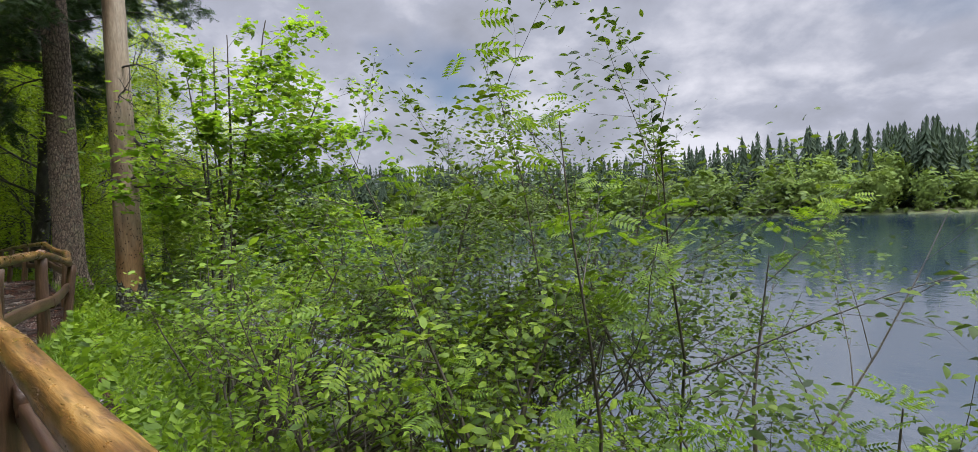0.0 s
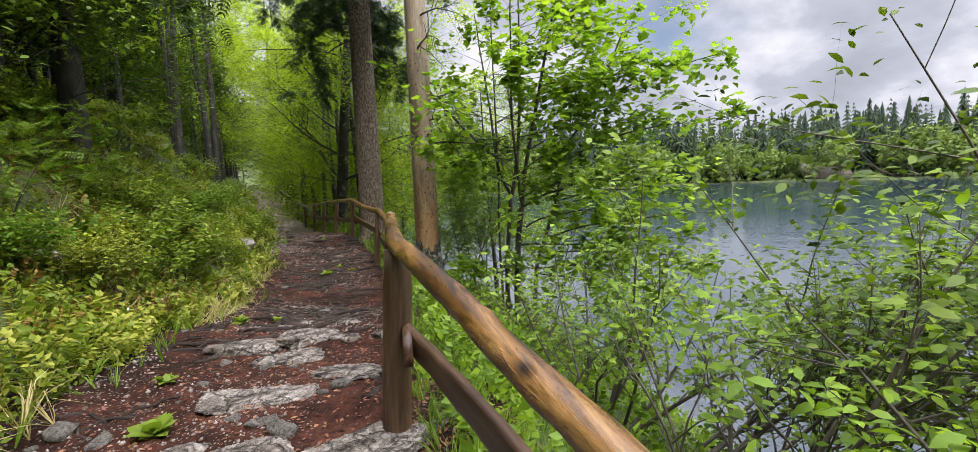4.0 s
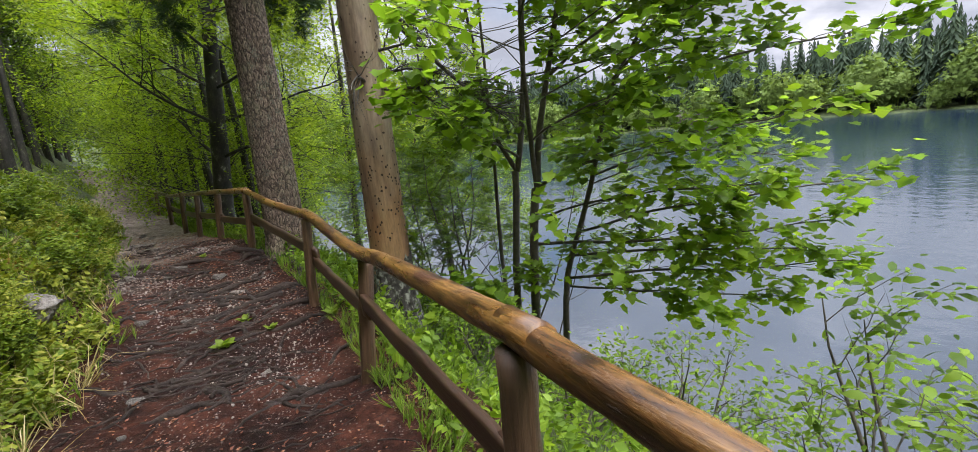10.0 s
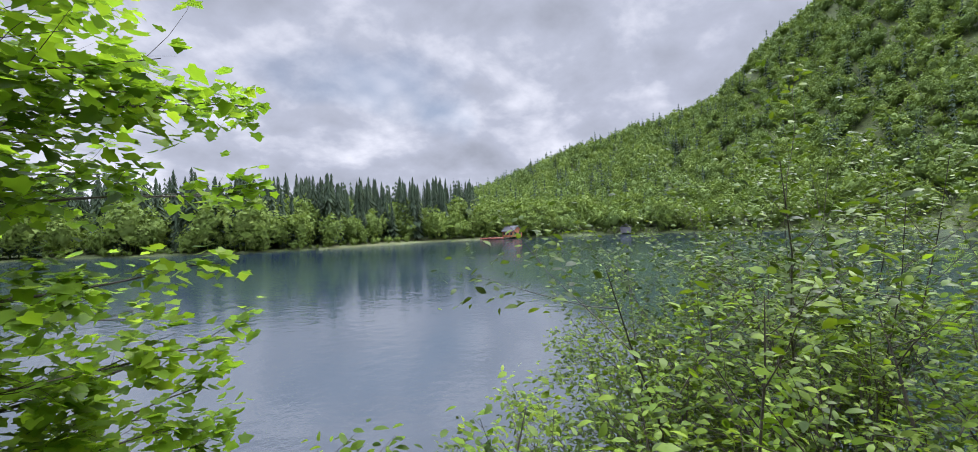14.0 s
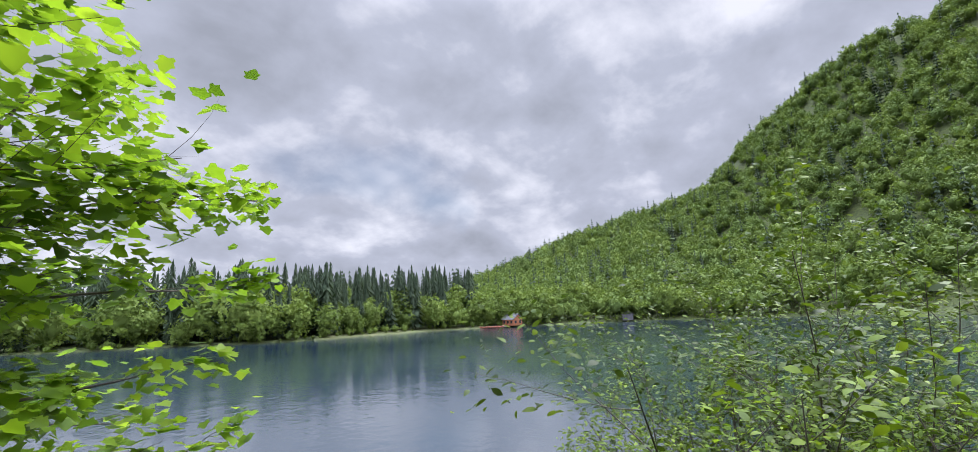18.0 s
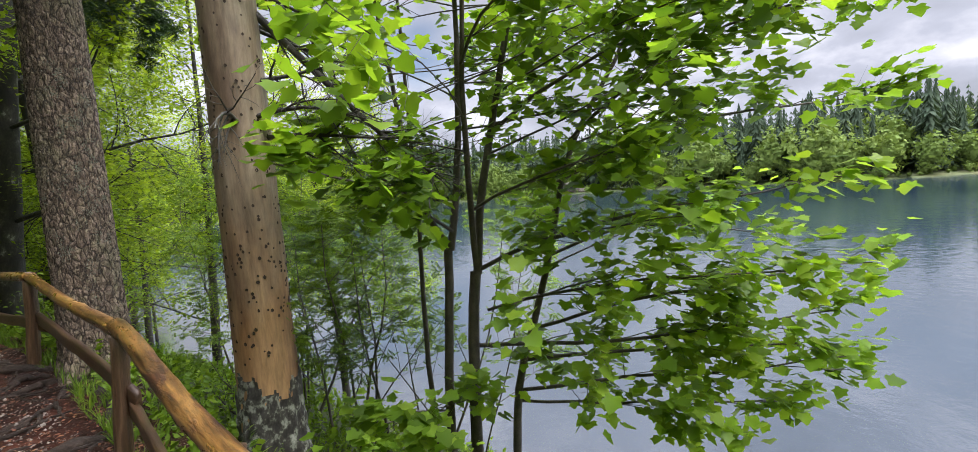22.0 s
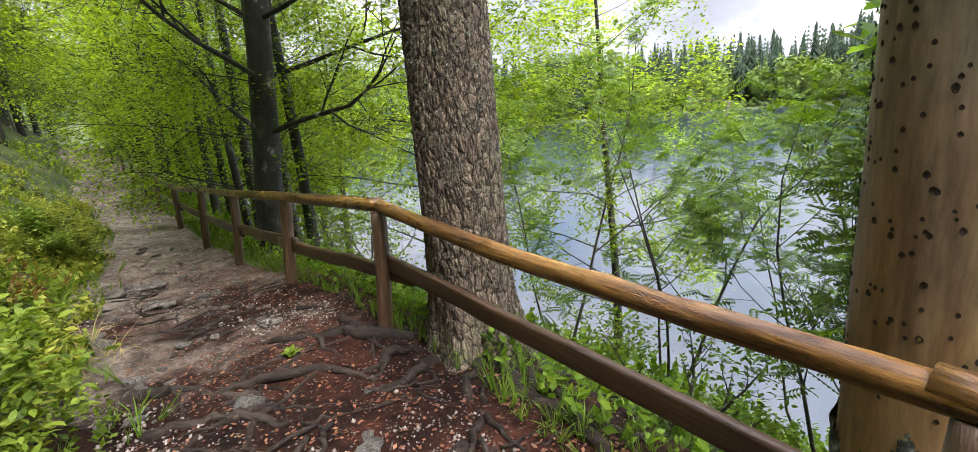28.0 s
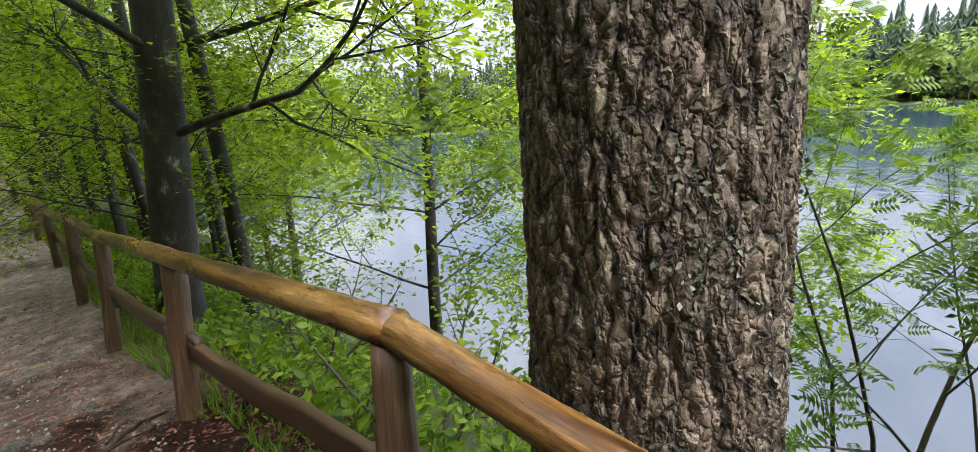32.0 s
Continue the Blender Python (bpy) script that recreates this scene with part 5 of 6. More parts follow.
# ---- the wood along the path ----
def broadleaf(name, seed, height, radius, crown_low, reach, leaf, size, label, bark=None, kids=7, boughs=28, per=7, lean=(0, 0), template=T_SMALL):
    q = np.random.RandomState(seed)
    thing = tagged(new(name), label=label, category="tree")
    n = 16
    pts = [np.array((0, 0, -0.4))]
    d = unit(np.array((lean[0], lean[1], 1.0)))
    for _ in range(n):
        d = unit(d + q.normal(0, 0.014, 3) + np.array((0, 0, 0.04)))
        pts.append(pts[-1] + d * (height + 0.4) / n)
    pts = np.array(pts)
    r = radius * np.linspace(1.08, 0.18, n + 1)
    r[0] *= 1.35
    trunk = [tube(pts, r, 14)]
    tubes, spots = [], []
    for c in range(boughs):
        t = crown_low + (0.99 - crown_low) * (c + q.uniform(0, 0.9)) / boughs
        k = min(int(t * n), n - 1)
        a = c * 2.4 + q.uniform(-0.5, 0.5)
        grow(q, pts[k], (math.cos(a), math.sin(a), 0.35), reach * (1.2 - 0.7 * t) * q.uniform(0.75, 1.2), r[k] * 0.24, 2, tubes, spots, 0.8, kids, 0.45, 0.1, 0.0, 0.25, 6, 0.75)
    return finish(thing, trunk + tubes, leaf_spread(q, spots, per, template, size, 0.15, 0.3, 0.14), bark or M_BEECHBARK, leaf, 1)


def spruce(name, seed, height, radius, label, low=0.2, reach=2.6, boughs=60):
    q = np.random.RandomState(seed)
    thing = tagged(new(name), label=label, category="tree")
    z = np.linspace(-0.4, height, 14)
    pts = np.stack([0 * z, 0 * z, z], 1)
    trunk = [tube(pts, radius * np.linspace(1.1, 0.08, 14), 14)]
    tubes, spots = [], []
    for c in range(boughs):
        t = low + (0.97 - low) * c / boughs
        a = c * 2.4 + q.uniform(-0.4, 0.4)
        grow(q, (0, 0, t * height), (math.cos(a), math.sin(a), 0.12), reach * (1.12 - t) * q.uniform(0.8, 1.2), 0.03 * (1.2 - t), 1, tubes, spots, 0.7, 8, 0.4, 0.06, -0.07, 0.15, 5, 0.6)
    return finish(thing, trunk + tubes, leaf_spread(q, spots, 3, T_NEEDLE, 0.5, 0.25, 0.4, 0.08), M_BARK_DARK, M_NEEDLE, 1)


WOOD = "trees of the wood"
kinds = [tagged(broadleaf("beech_tree", 41, 13, 0.22, 0.2, 4.4, M_BEECH, 0.12, "tall beech with dark wet trunk and fresh green leaves"), group=WOOD),
         tagged(broadleaf("beech_tree", 42, 11, 0.12, 0.21, 3.8, M_BEECH, 0.12, "slim beech with low spreading light green branches"), group=WOOD),
         tagged(broadleaf("hornbeam_tree", 43, 9, 0.09, 0.06, 3.2, M_DENSE, 0.13, "thin understorey tree with dense dark green leaves"), group=WOOD),
         tagged(spruce("spruce_tree", 44, 17, 0.2, "dark spruce with drooping needle boughs", 0.16), group=WOOD),
         tagged(broadleaf("beech_tree", 46, 15, 0.13, 0.5, 3.0, M_BEECH, 0.12, "slim dark beech trunk with a thin high crown", None, 5, 9, 4, (0.02, -0.01)), group=WOOD)]


def plant(kind, x, y, turn, size=1.0, sink=0.1):
    m = pose(x, y, ground_at(x, y) - sink, 0, 0, turn) @ Matrix.Scale(size, 4)
    if not kinds[kind].get("placed"):
        kinds[kind]["placed"] = 1
        kinds[kind].matrix_basis = m
        return kinds[kind]
    c = copy_thing(kinds[kind], pose(0, 0, 0))
    c.matrix_basis = m
    return c


# beside the fence and beyond it, along the shore
for k, x, y, a, s in [(0, -13.75, 14.4, 20, 0.95), (1, -18.4, 21.6, 80, 1.1), (0, -21.9, 21.0, 200, 0.75), (1, -24.6, 22.9, 300, 1.1), (1, -17.0, 22.8, 10, 0.9), (1, -30, 30, 120, 1.1), (0, -36, 34, 40, 1.1), (1, -11.6, 16.8, 33, 0.85), (1, -8.4, 15.4, 250, 0.62),
                      (1, -21.0, 24.0, 150, 1.0), (1, -14.6, 15.7, 60, 0.72), (1, -16.6, 17.6, 200, 0.8)]:
    made = plant(k, x, y, a, s)
    if x == -13.75:
        made.matrix_basis = pose(x, y, ground_at(x, y) - 0.1, 0, 8.5, 0) @ Matrix.Scale(s, 4)
# slim dark trunks on both sides of the path
for sa, d, s in [(17.5, 1.6, 0.8), (20.5, 1.5, 0.9), (19.5, -4.0, 0.9), (22, -3.2, 1.0), (24.5, 1.4, 0.8), (28, -3.2, 0.9), (34, 1.5, 1.0), (14, -5.6, 1.0), (25, -6.4, 0.9), (40, -2.8, 1.0), (11.5, -6.2, 1.1), (8.5, -6.8, 0.9),
                 (18.6, -2.9, 0.8), (21.5, 2.6, 0.75), (23.4, -4.4, 0.9), (26.5, 2.2, 0.9), (27.2, -4.8, 1.0), (30.5, 1.7, 0.9), (31.5, -3.0, 0.9), (36.0, -4.0, 1.0), (37.0, 1.8, 1.0), (16.5, -6.4, 0.8), (44.0, 2.0, 1.1), (47.0, -3.0, 1.1)]:
    p = at_line(S0 + sa, d)
    plant(4, float(p[0]), float(p[1]), sa * 77, s)
# on the bank above the path
q = np.random.RandomState(77)
for k, sa, d, s in [(2, 5.0, -5.2, 0.7), (2, 8.5, -5.0, 0.7), (2, 11.0, -5.4, 0.7), (3, 2.2, -5.6, 0.9), (3, 6.5, -6.6, 1.0), (3, 3.4, -8.6, 1.1), (3, 8.2, -7.8, 1.0), (3, 0.5, -7.0, 1.0), (3, 4.5, -7, 1.0), (3, 9, -9, 1.0), (0, 13, -7, 1.0), (3, 15, -11, 1.1), (1, 22, -8.5, 0.9), 
                    (0, 31, -7.5, 1.1), (3, 4, -12, 1.1), (3, 12, -6.2, 1.0), (3, 18, -10, 0.9), (3, -4, -10, 1.0), (1, -3, -6.5, 0.9), (3, 38, -9, 1.2), (2, 37, -4.5, 1.2), (3, 7.5, -5.6, 1.0), (0, 42, -3.4, 1.4), (0, 50, 1.6, 1.4), (1, 56, -2.6, 1.5), (3, 30, -11, 1.3), (3, 5.5, -4.7, 0.8), (3, 10, -4.6, 0.9), (3, 13, -8, 1.2), (3, 45, -9, 1.4), (3, 52, -8, 1.5),]:
    p = at_line(S0 + sa, d)
    plant(k, float(p[0]), float(p[1]), q.uniform(0, 360), s)

# ---- low growth on the bank ----


def strew(name, count, s_range, d_range, template, size, mat, label, category, seed, up=0.35, stand=True, lift=0.0, where=None, toward=0.0):
    q = np.random.RandomState(seed)
    s = S0 + s_range[0] + (s_range[1] - s_range[0]) * q.uniform(0, 1, count) ** 1.25
    u = q.uniform(0, 1, count)
    if d_range[0] < 0:
        d = -path_width(s) - d_range[1] - (-d_range[0] - d_range[1]) * u ** 1.5
    else:
        d = d_range[0] + (d_range[1] - d_range[0]) * u ** 1.4
    p = at_line(s, d)
    if where is not None:
        keep = where(p[:, 0], p[:, 1])
        p = p[keep]
    n = len(p)
    z = np.maximum(ground_height(p[:, 0], p[:, 1], False), WATER) + lift * q.uniform(0, 1, n)
    pos = np.column_stack([p, z - 0.02])
    al = np.stack([q.normal(0, up, n), q.normal(0, up, n), np.ones(n)], 1)
    if toward:
        al[:, :2] += toward * 0.7
    side = q.normal(0, 1, (n, 3))
    if not stand:
        al, side = np.stack([q.normal(0, 1, n), q.normal(0, 1, n), q.normal(0, 0.12, n)], 1), np.stack([q.normal(0, 0.25, n), q.normal(0, 0.25, n), np.ones(n)], 1)
    ob = new(name, mesh_from(name, *scatter(template, pos, al, side, q.uniform(size * 0.55, size * 1.25, n)), mat))
    return tagged(ob, label=label, category=category, kind="stuff")


def patch_of(scale, seed, limit):
    return lambda x, y: waves(x, y, scale, seed) > limit


T_FINE = sprig(10, 11, 0.32)
T_FINE2 = sprig(9, 12, 0.28)
strew("bilberry_cover", 19000, (-5, 26), (-7, -0.05), T_FINE, 0.24, M_BILBERRY, "dense yellow-green bilberry bushes over the bank", "undergrowth", 1, where=patch_of(2.6, 55, -0.16))
strew("moss_and_herbs", 9000, (-5, 24), (-7, -0.1), T_FINE2, 0.2, M_HERB, "small dark green herbs between the bilberry", "undergrowth", 21)
strew("bilberry_cover", 12000, (-6, 34), (-14, 0.0), T_FINE2, 0.3, M_HERB, "darker green low shrubs over the bank", "undergrowth", 2, where=patch_of(1.1, 51, -0.05))
strew("reddened_shoots", 6500, (-6, 18), (-5, 0.15), T_FINE2, 0.2, M_RUST, "reddened and yellowing shoots among the bilberry", "undergrowth", 3, where=patch_of(1.4, 52, 0.1))
strew("bank_grass", 1500, (-7, 30), (-4, -0.3), T_GRASS, 0.26, M_GRASS, "fresh green grass tufts on the bank", "grass", 4)
strew("dry_grass", 1100, (-5, 14), (-3.2, -0.25), T_LONG, 0.42, M_STRAW, "hanging dry yellow grass along the bank foot", "grass", 5, up=0.6, where=patch_of(1.7, 53, -0.1))
strew("verge_grass", 3000, (-6, 26), (0.12, 2.6), T_GRASS, 0.24, M_GRASS, "bright green grass below the fence", "grass", 6)
strew("verge_grass", 3600, (-4, 22), (0.1, 0.95), T_GRASS, 0.19, M_GRASS, "short bright grass along the fence", "grass", 16)
strew("slope_plants", 7000, (-6, 30), (0.3, 5.0), T_FINE2, 0.3, M_SHRUB, "low leafy plants on the slope to the lake", "undergrowth", 7)
q = np.random.RandomState(808)
n = 26000
s = S0 + q.uniform(-4, 20, n)
d = -path_width(s) * q.uniform(0, 1, n) ** 1.7 + 0.35
p = at_line(s, d)
keep = waves(p[:, 0], p[:, 1], 1.3, 71) + q.normal(0, 0.2, n) > -0.1
p = p[keep]
n = len(p)
lv = scatter(T_SMALL, np.column_stack([p, path_height(p[:, 0], p[:, 1]) + 0.006]), np.stack([q.normal(0, 1, n), q.normal(0, 1, n), q.normal(0, 0.2, n)], 1), np.stack([q.normal(0, 0.3, n), q.normal(0, 0.3, n), np.ones(n)], 1), q.uniform(0.012, 0.045, n))
tagged(new("leaf_litter", mesh_from("leaf_litter", *lv, M_LITTER)), label="fallen brown leaves and needles on the path", category="leaves", kind="stuff")
strew("white_flowers", 260, (-3, 8), (-1.8, 0.0), T_SMALL, 0.03, M_FLOWER, "small white flowers in the grass", "flowers", 9, lift=0.3, where=patch_of(1.9, 54, 0.15))

# broad-leaved herbs that grow in the path itself
T_HERB = (T_OVAL[0] * np.array((1.5, 1, 1)), T_OVAL[1])
herb_q = np.random.RandomState(66)
leaf_mesh = mesh_from("leaf", *T_HERB, M_HERB)
for k, (x, y, s) in enumerate([(-5.1, 3.13, 1.1), (-4.5, 2.5, 0.9), (-5.76, 3.6, 0.7), (-7.0, 5.17, 1.0), (-6.72, 5.4, 0.6), (-8.4, 8.0, 0.9), (-8.2, 8.4, 0.6), (-8.65, 8.6, 0.7), (-7.7, 8.7, 0.8), (-10.9, 10.6, 0.6)]):
    herb = tagged(new("herb"), label="small broad-leaved green herb growing in the path", category="plant", group="herbs in the path")
    herb.matrix_basis = pose(x, y, path_z(x, y), 0, 0, k * 83) @ Matrix.Scale(s, 4)
    for i2 in range(18):
        blade = part("leaf", leaf_mesh, herb)
        blade.matrix_basis = pose(*herb_q.normal(0, 0.02, 2), 0.02, herb_q.uniform(8, 55), herb_q.uniform(-15, 15), i2 * 137.5) @ Matrix.Scale(herb_q.uniform(0.07, 0.14), 4)
# small bushes and saplings that stand out of the bank
BANK = "small bushes on the bank"
bank_kinds = [shrub("bank_bush", (-8.0, 4.2), 9, 0.62, (0.1, -0.05), 901, M_BILBERRY, T_OVAL, 0.05, 4, 0.9, 7, None, "rounded yellow-green bush on the bank", "bush", BANK, 1, 0.008, 0.8, 9.0),
              shrub("bank_bush", (-9.0, 5.6), 8, 0.75, (0.1, -0.05), 902, M_HERB, T_OVAL, 0.07, 4, 0.9, 6, None, "green bush with broad leaves on the bank", "bush", BANK, 1, 0.008, 0.7, 7.0),
              shrub("bank_bush", (-10.5, 7.0), 7, 0.6, (0.1, -0.05), 903, M_GRASS, T_SMALL, 0.06, 5, 0.9, 7, None, "bright green leafy bush on the bank", "bush", BANK, 1, 0.008, 0.8, 9.0),
              shrub("bank_bush", (-9.6, 6.4), 6, 0.45, (0.1, -0.05), 904, M_RUST, T_SMALL, 0.05, 4, 0.9, 7, None, "reddened low bush on the bank", "bush", BANK, 1, 0.007, 0.9, 9.0),
              shrub("rowan_sapling", (-9.9, 5.2), 2, 1.3, (0.15, -0.1), 905, M_ROWAN, T_ROWAN, 0.17, 2, 0.9, 4, None, "young rowan sapling leaning out of the bank", "sapling", BANK, 2, 0.01, 0.3, 1.0)]
q = np.random.RandomState(62)
for k in range(74):
    s = S0 - 4 + 24 * q.uniform(0, 1) ** 1.1
    off = 0.25 + 4.2 * q.uniform(0, 1) ** 1.4
    x, y = at_line(s, -path_width(s) - off)
    c = copy_thing(bank_kinds[(0, 1, 2, 0, 1, 3, 0, 2, 1, 4)[k % 10]], pose(0, 0, 0))
    c.matrix_basis = pose(x, y, ground_at(x, y) - 0.05, 0, 0, q.uniform(0, 360)) @ Matrix.Scale(q.uniform(0.55, 1.15), 4)

for x, y, k, s in [(-9.9, 7.2, 0, 0.8), (-10.2, 7.0, 2, 0.7), (-9.6, 7.0, 1, 0.6), (-10.5, 7.3, 0, 0.7), (-9.8, 6.6, 1, 0.8), (-10.4, 6.6, 0, 0.9)]:
    c = copy_thing(bank_kinds[k], pose(0, 0, 0))
    c.matrix_basis = pose(x, y, ground_at(x, y) - 0.05, 0, 0, x * 500) @ Matrix.Scale(s, 4)

q = np.random.RandomState(61)
frond_mesh = mesh_from("frond", *T_FERN, M_GRASS)
for k in range(9):
    p = at_line(S0 + q.uniform(0, 14), -path_width(S0 + 3) - q.uniform(0.8, 3.2))
    fern = tagged(new("fern"), label="green fern with arching feathery fronds on the bank", category="fern", group="ferns on the bank")
    fern.location = (p[0], p[1], ground_at(p[0], p[1]) - 0.02)
    for i2 in range(9):
        frond = part("frond", frond_mesh, fern)
        frond.matrix_basis = pose(0, 0, 0, q.uniform(20, 50), 0, q.uniform(0, 360)) @ Matrix.Scale(q.uniform(0.4, 0.6), 4)


# ---- denser wood further off, along the shore and up the slope ----
def leafy_crown(clumps, per, seed, wide=0.3, leaf=0.03):
    q = np.random.RandomState(seed)
    c = unit(q.normal(0, 1, (clumps, 3))) * q.uniform(0.3, 1.0, (clumps, 1)) ** 0.6
    c = c * np.array((wide, wide, 0.46)) + np.array((0, 0, 0.5))
    pos = np.repeat(c, per, 0) + q.normal(0, 1, (clumps * per, 3)) * np.array((0.05, 0.05, 0.022))
    n = len(pos)
    a = q.uniform(0, 6.28, n)
    v, f = scatter(T_SMALL, pos, np.stack([np.cos(a), np.sin(a), q.normal(-0.1, 0.3, n)], 1), np.stack([q.normal(0, 0.45, n), q.normal(0, 0.45, n), np.ones(n)], 1), q.uniform(0.6, 1.3, n) * leaf)
    tv, tf = tube(np.array([(0, 0, -0.05), (0.004, 0, 0.3), (0, 0.006, 0.6), (0, 0, 0.9)]), np.array([0.014, 0.011, 0.008, 0.003]), 6)
    tf = np.vstack([tf[:, :3], tf[:, [0, 2, 3]]])
    return v, f, tv, tf


THICKET = [leafy_crown(90, 18, 1, 0.3, 0.038), leafy_crown(90, 18, 2, 0.24, 0.038), leafy_crown(80, 20, 3, 0.38, 0.04)]
thick = []
for k, (v, f, tv, tf) in enumerate(THICKET):
    for mat in (M_BEECH, M_DENSE):
        thing = tagged(new("tree"), label="leafy young tree in the wood beside the path", category="tree", group=WOOD)
        part("trunk", mesh_from("trunk", tv, tf, M_BARK_DARK, True), thing)
        part("crown", mesh_from("crown", v, f, mat), thing)
        thick.append([thing, False])
q = np.random.RandomState(515)
SPOTS = [(s, d) for s in np.arange(62, 118, 7.0) for d in (-26, -17, -9, -3, 3)] + [(s, d) for s in np.arange(40, 62, 6.0) for d in (-5, 2.6)] + [(s, d) for s in np.arange(4, 66, 3.4) for d in (-9.5, -13.5, -18)] + [(s, d) for s in np.arange(27, 66, 3.0) for d in (3.4, 6.0)] + [(s, -7.5) for s in np.arange(30, 66, 7)] + [(s, d) for s in np.arange(-14, 4, 3.0) for d in (-8, -13)]
for s, d in SPOTS:
    s, d = s + q.uniform(-1.2, 1.2), d + q.uniform(-1, 1)
    x, y = at_line(S0 + s, d)
    if d > 0:
        h, k = q.uniform(4, 9), q.choice([0, 2, 4])
    else:
        h, k = q.uniform(5, 11) * (1.5 if s > 60 else 1.0), q.choice([1, 3, 5]) if s > 36 or s < 14 else q.randint(0, 6)
    m = pose(x, y, ground_at(x, y) - 0.1, 0, 0, q.uniform(0, 360)) @ Matrix.Scale(h, 4)
    if thick[k][1]:
        c = copy_thing(thick[k][0], pose(0, 0, 0))
    else:
        c, thick[k][1] = thick[k][0], True
    c.matrix_basis = m


# ---- stones and roots on the path ----
def rock_mesh(seed, size, fine=4):
    q = np.random.RandomState(seed)
    bm = bmesh.new()
    bmesh.ops.create_icosphere(bm, subdivisions=fine, radius=1.0)
    planes = unit(q.normal(0, 1, (14, 3)))
    cut = q.uniform(0.5, 0.85, 14)
    off = q.uniform(0, 6, 3)
    for v in bm.verts:
        c = np.array(v.co)
        for n, k in zip(planes, cut):
            over = c @ n - k
            if over > 0:
                c = c - n * over * 0.97
        c[2] = c[2] if c[2] < 0.42 else 0.42 + (c[2] - 0.42) * 0.25
        c = c * (1 + 0.3 * noise.noise(Vector(c * 1.6 + off)) + 0.2 * (0.5 - abs(noise.noise(Vector(c * 3 + off)))) + 0.11 * (0.5 - abs(noise.noise(Vector(c * 7 + off)))) + 0.06 * noise.noise(Vector(c * 15 + off)) + 0.05 * (0.4 - abs(noise.noise(Vector(c * 26 + off)))))
        v.co = c * size
    me = bpy.data.meshes.new("stone")
    bm.to_mesh(me)
    bm.free()
    me.materials.append(M_STONE)
    for p in me.polygons:
        p.use_smooth = True
    return me


def stone(x, y, size, seed, turn, sink=0.45, on_path=True, label="pale grey limestone half sunk in the path", group="stones in the path"):
    ob = tagged(new("stone", rock_mesh(seed, np.array(size), 5 if max(size) > 0.25 else 3)), label=label, category="stone", group=group)
    z = path_z(x, y) if on_path else ground_at(x, y)
    ob.matrix_world = pose(x, y, z + size[2] * (1 - 2 * sink), 0, 0, turn)
    return ob


for k, (x, y, sx, sy, sz, a) in enumerate([(-6.0, 4.4, 0.34, 0.28, 0.12, 30), (-5.55, 4.75, 0.3, 0.15, 0.09, 40), (-5.15, 4.75, 0.1, 0.09, 0.06, 10), (-4.95, 4.95, 0.12, 0.1, 0.06, 70), (-6.4, 5.2, 0.1, 0.08, 0.05, 0),
                                           (-3.35, 2.95, 0.34, 0.22, 0.16, 50), (-3.75, 2.6, 0.42, 0.25, 0.16, 45), (-4.3, 2.55, 0.3, 0.22, 0.12, 20), (-4.7, 2.95, 0.22, 0.16, 0.1, 80), (-3.0, 2.2, 0.5, 0.3, 0.18, 40),
                                           (-2.6, 1.7, 0.4, 0.3, 0.15, 35), (-3.5, 1.8, 0.45, 0.3, 0.14, 60), (-5.75, 5.45, 0.15, 0.1, 0.06, 15), (-6.3, 5.4, 0.12, 0.09, 0.05, 45), (-13.8, 12.15, 0.3, 0.18, 0.12, 40),
                                           (-13.0, 11.6, 0.16, 0.13, 0.07, 20), (-11.4, 11.1, 0.1, 0.08, 0.05, 10), (-9.35, 9.4, 0.12, 0.09, 0.05, 20)]):
    stone(x, y, (sx, sy, sz), 200 + k, a)
for k, (x, y, sx, sy, sz, a) in enumerate([(-3.1, 3.1, 0.55, 0.34, 0.13, 30), (-3.9, 3.35, 0.5, 0.3, 0.1, 60), (-4.35, 3.1, 0.4, 0.25, 0.12, 10), (-3.0, 2.65, 0.4, 0.24, 0.16, 80), (-2.55, 2.35, 0.5, 0.28, 0.15, 40), (-4.9, 3.6, 0.36, 0.2, 0.1, 35),
                                           (-5.3, 4.3, 0.3, 0.22, 0.09, 75), (-4.6, 4.1, 0.28, 0.16, 0.08, 20), (-5.9, 4.95, 0.3, 0.18, 0.08, 50)]):
    stone(x, y, (sx, sy, sz * 0.72), 230 + k, a, 0.5, label="broad pale limestone ledge across the path")
stone(-10.05, 7.6, (0.3, 0.22, 0.2), 240, 30, 0.3, False, "white limestone boulder at the bank's foot", "stones on the bank").data.materials[0] = M_STONE_PALE
stone(-8.3, 3.9, (0.3, 0.25, 0.2), 241, 70, 0.35, False, "grey stone showing through the bank", "stones on the bank")
q = np.random.RandomState(91)
shapes = [rock_mesh(260 + k, np.array((1, 0.75, 0.5)), 2) for k in range(6)]
for me in shapes:
    me.materials[0] = M_STONE_PALE
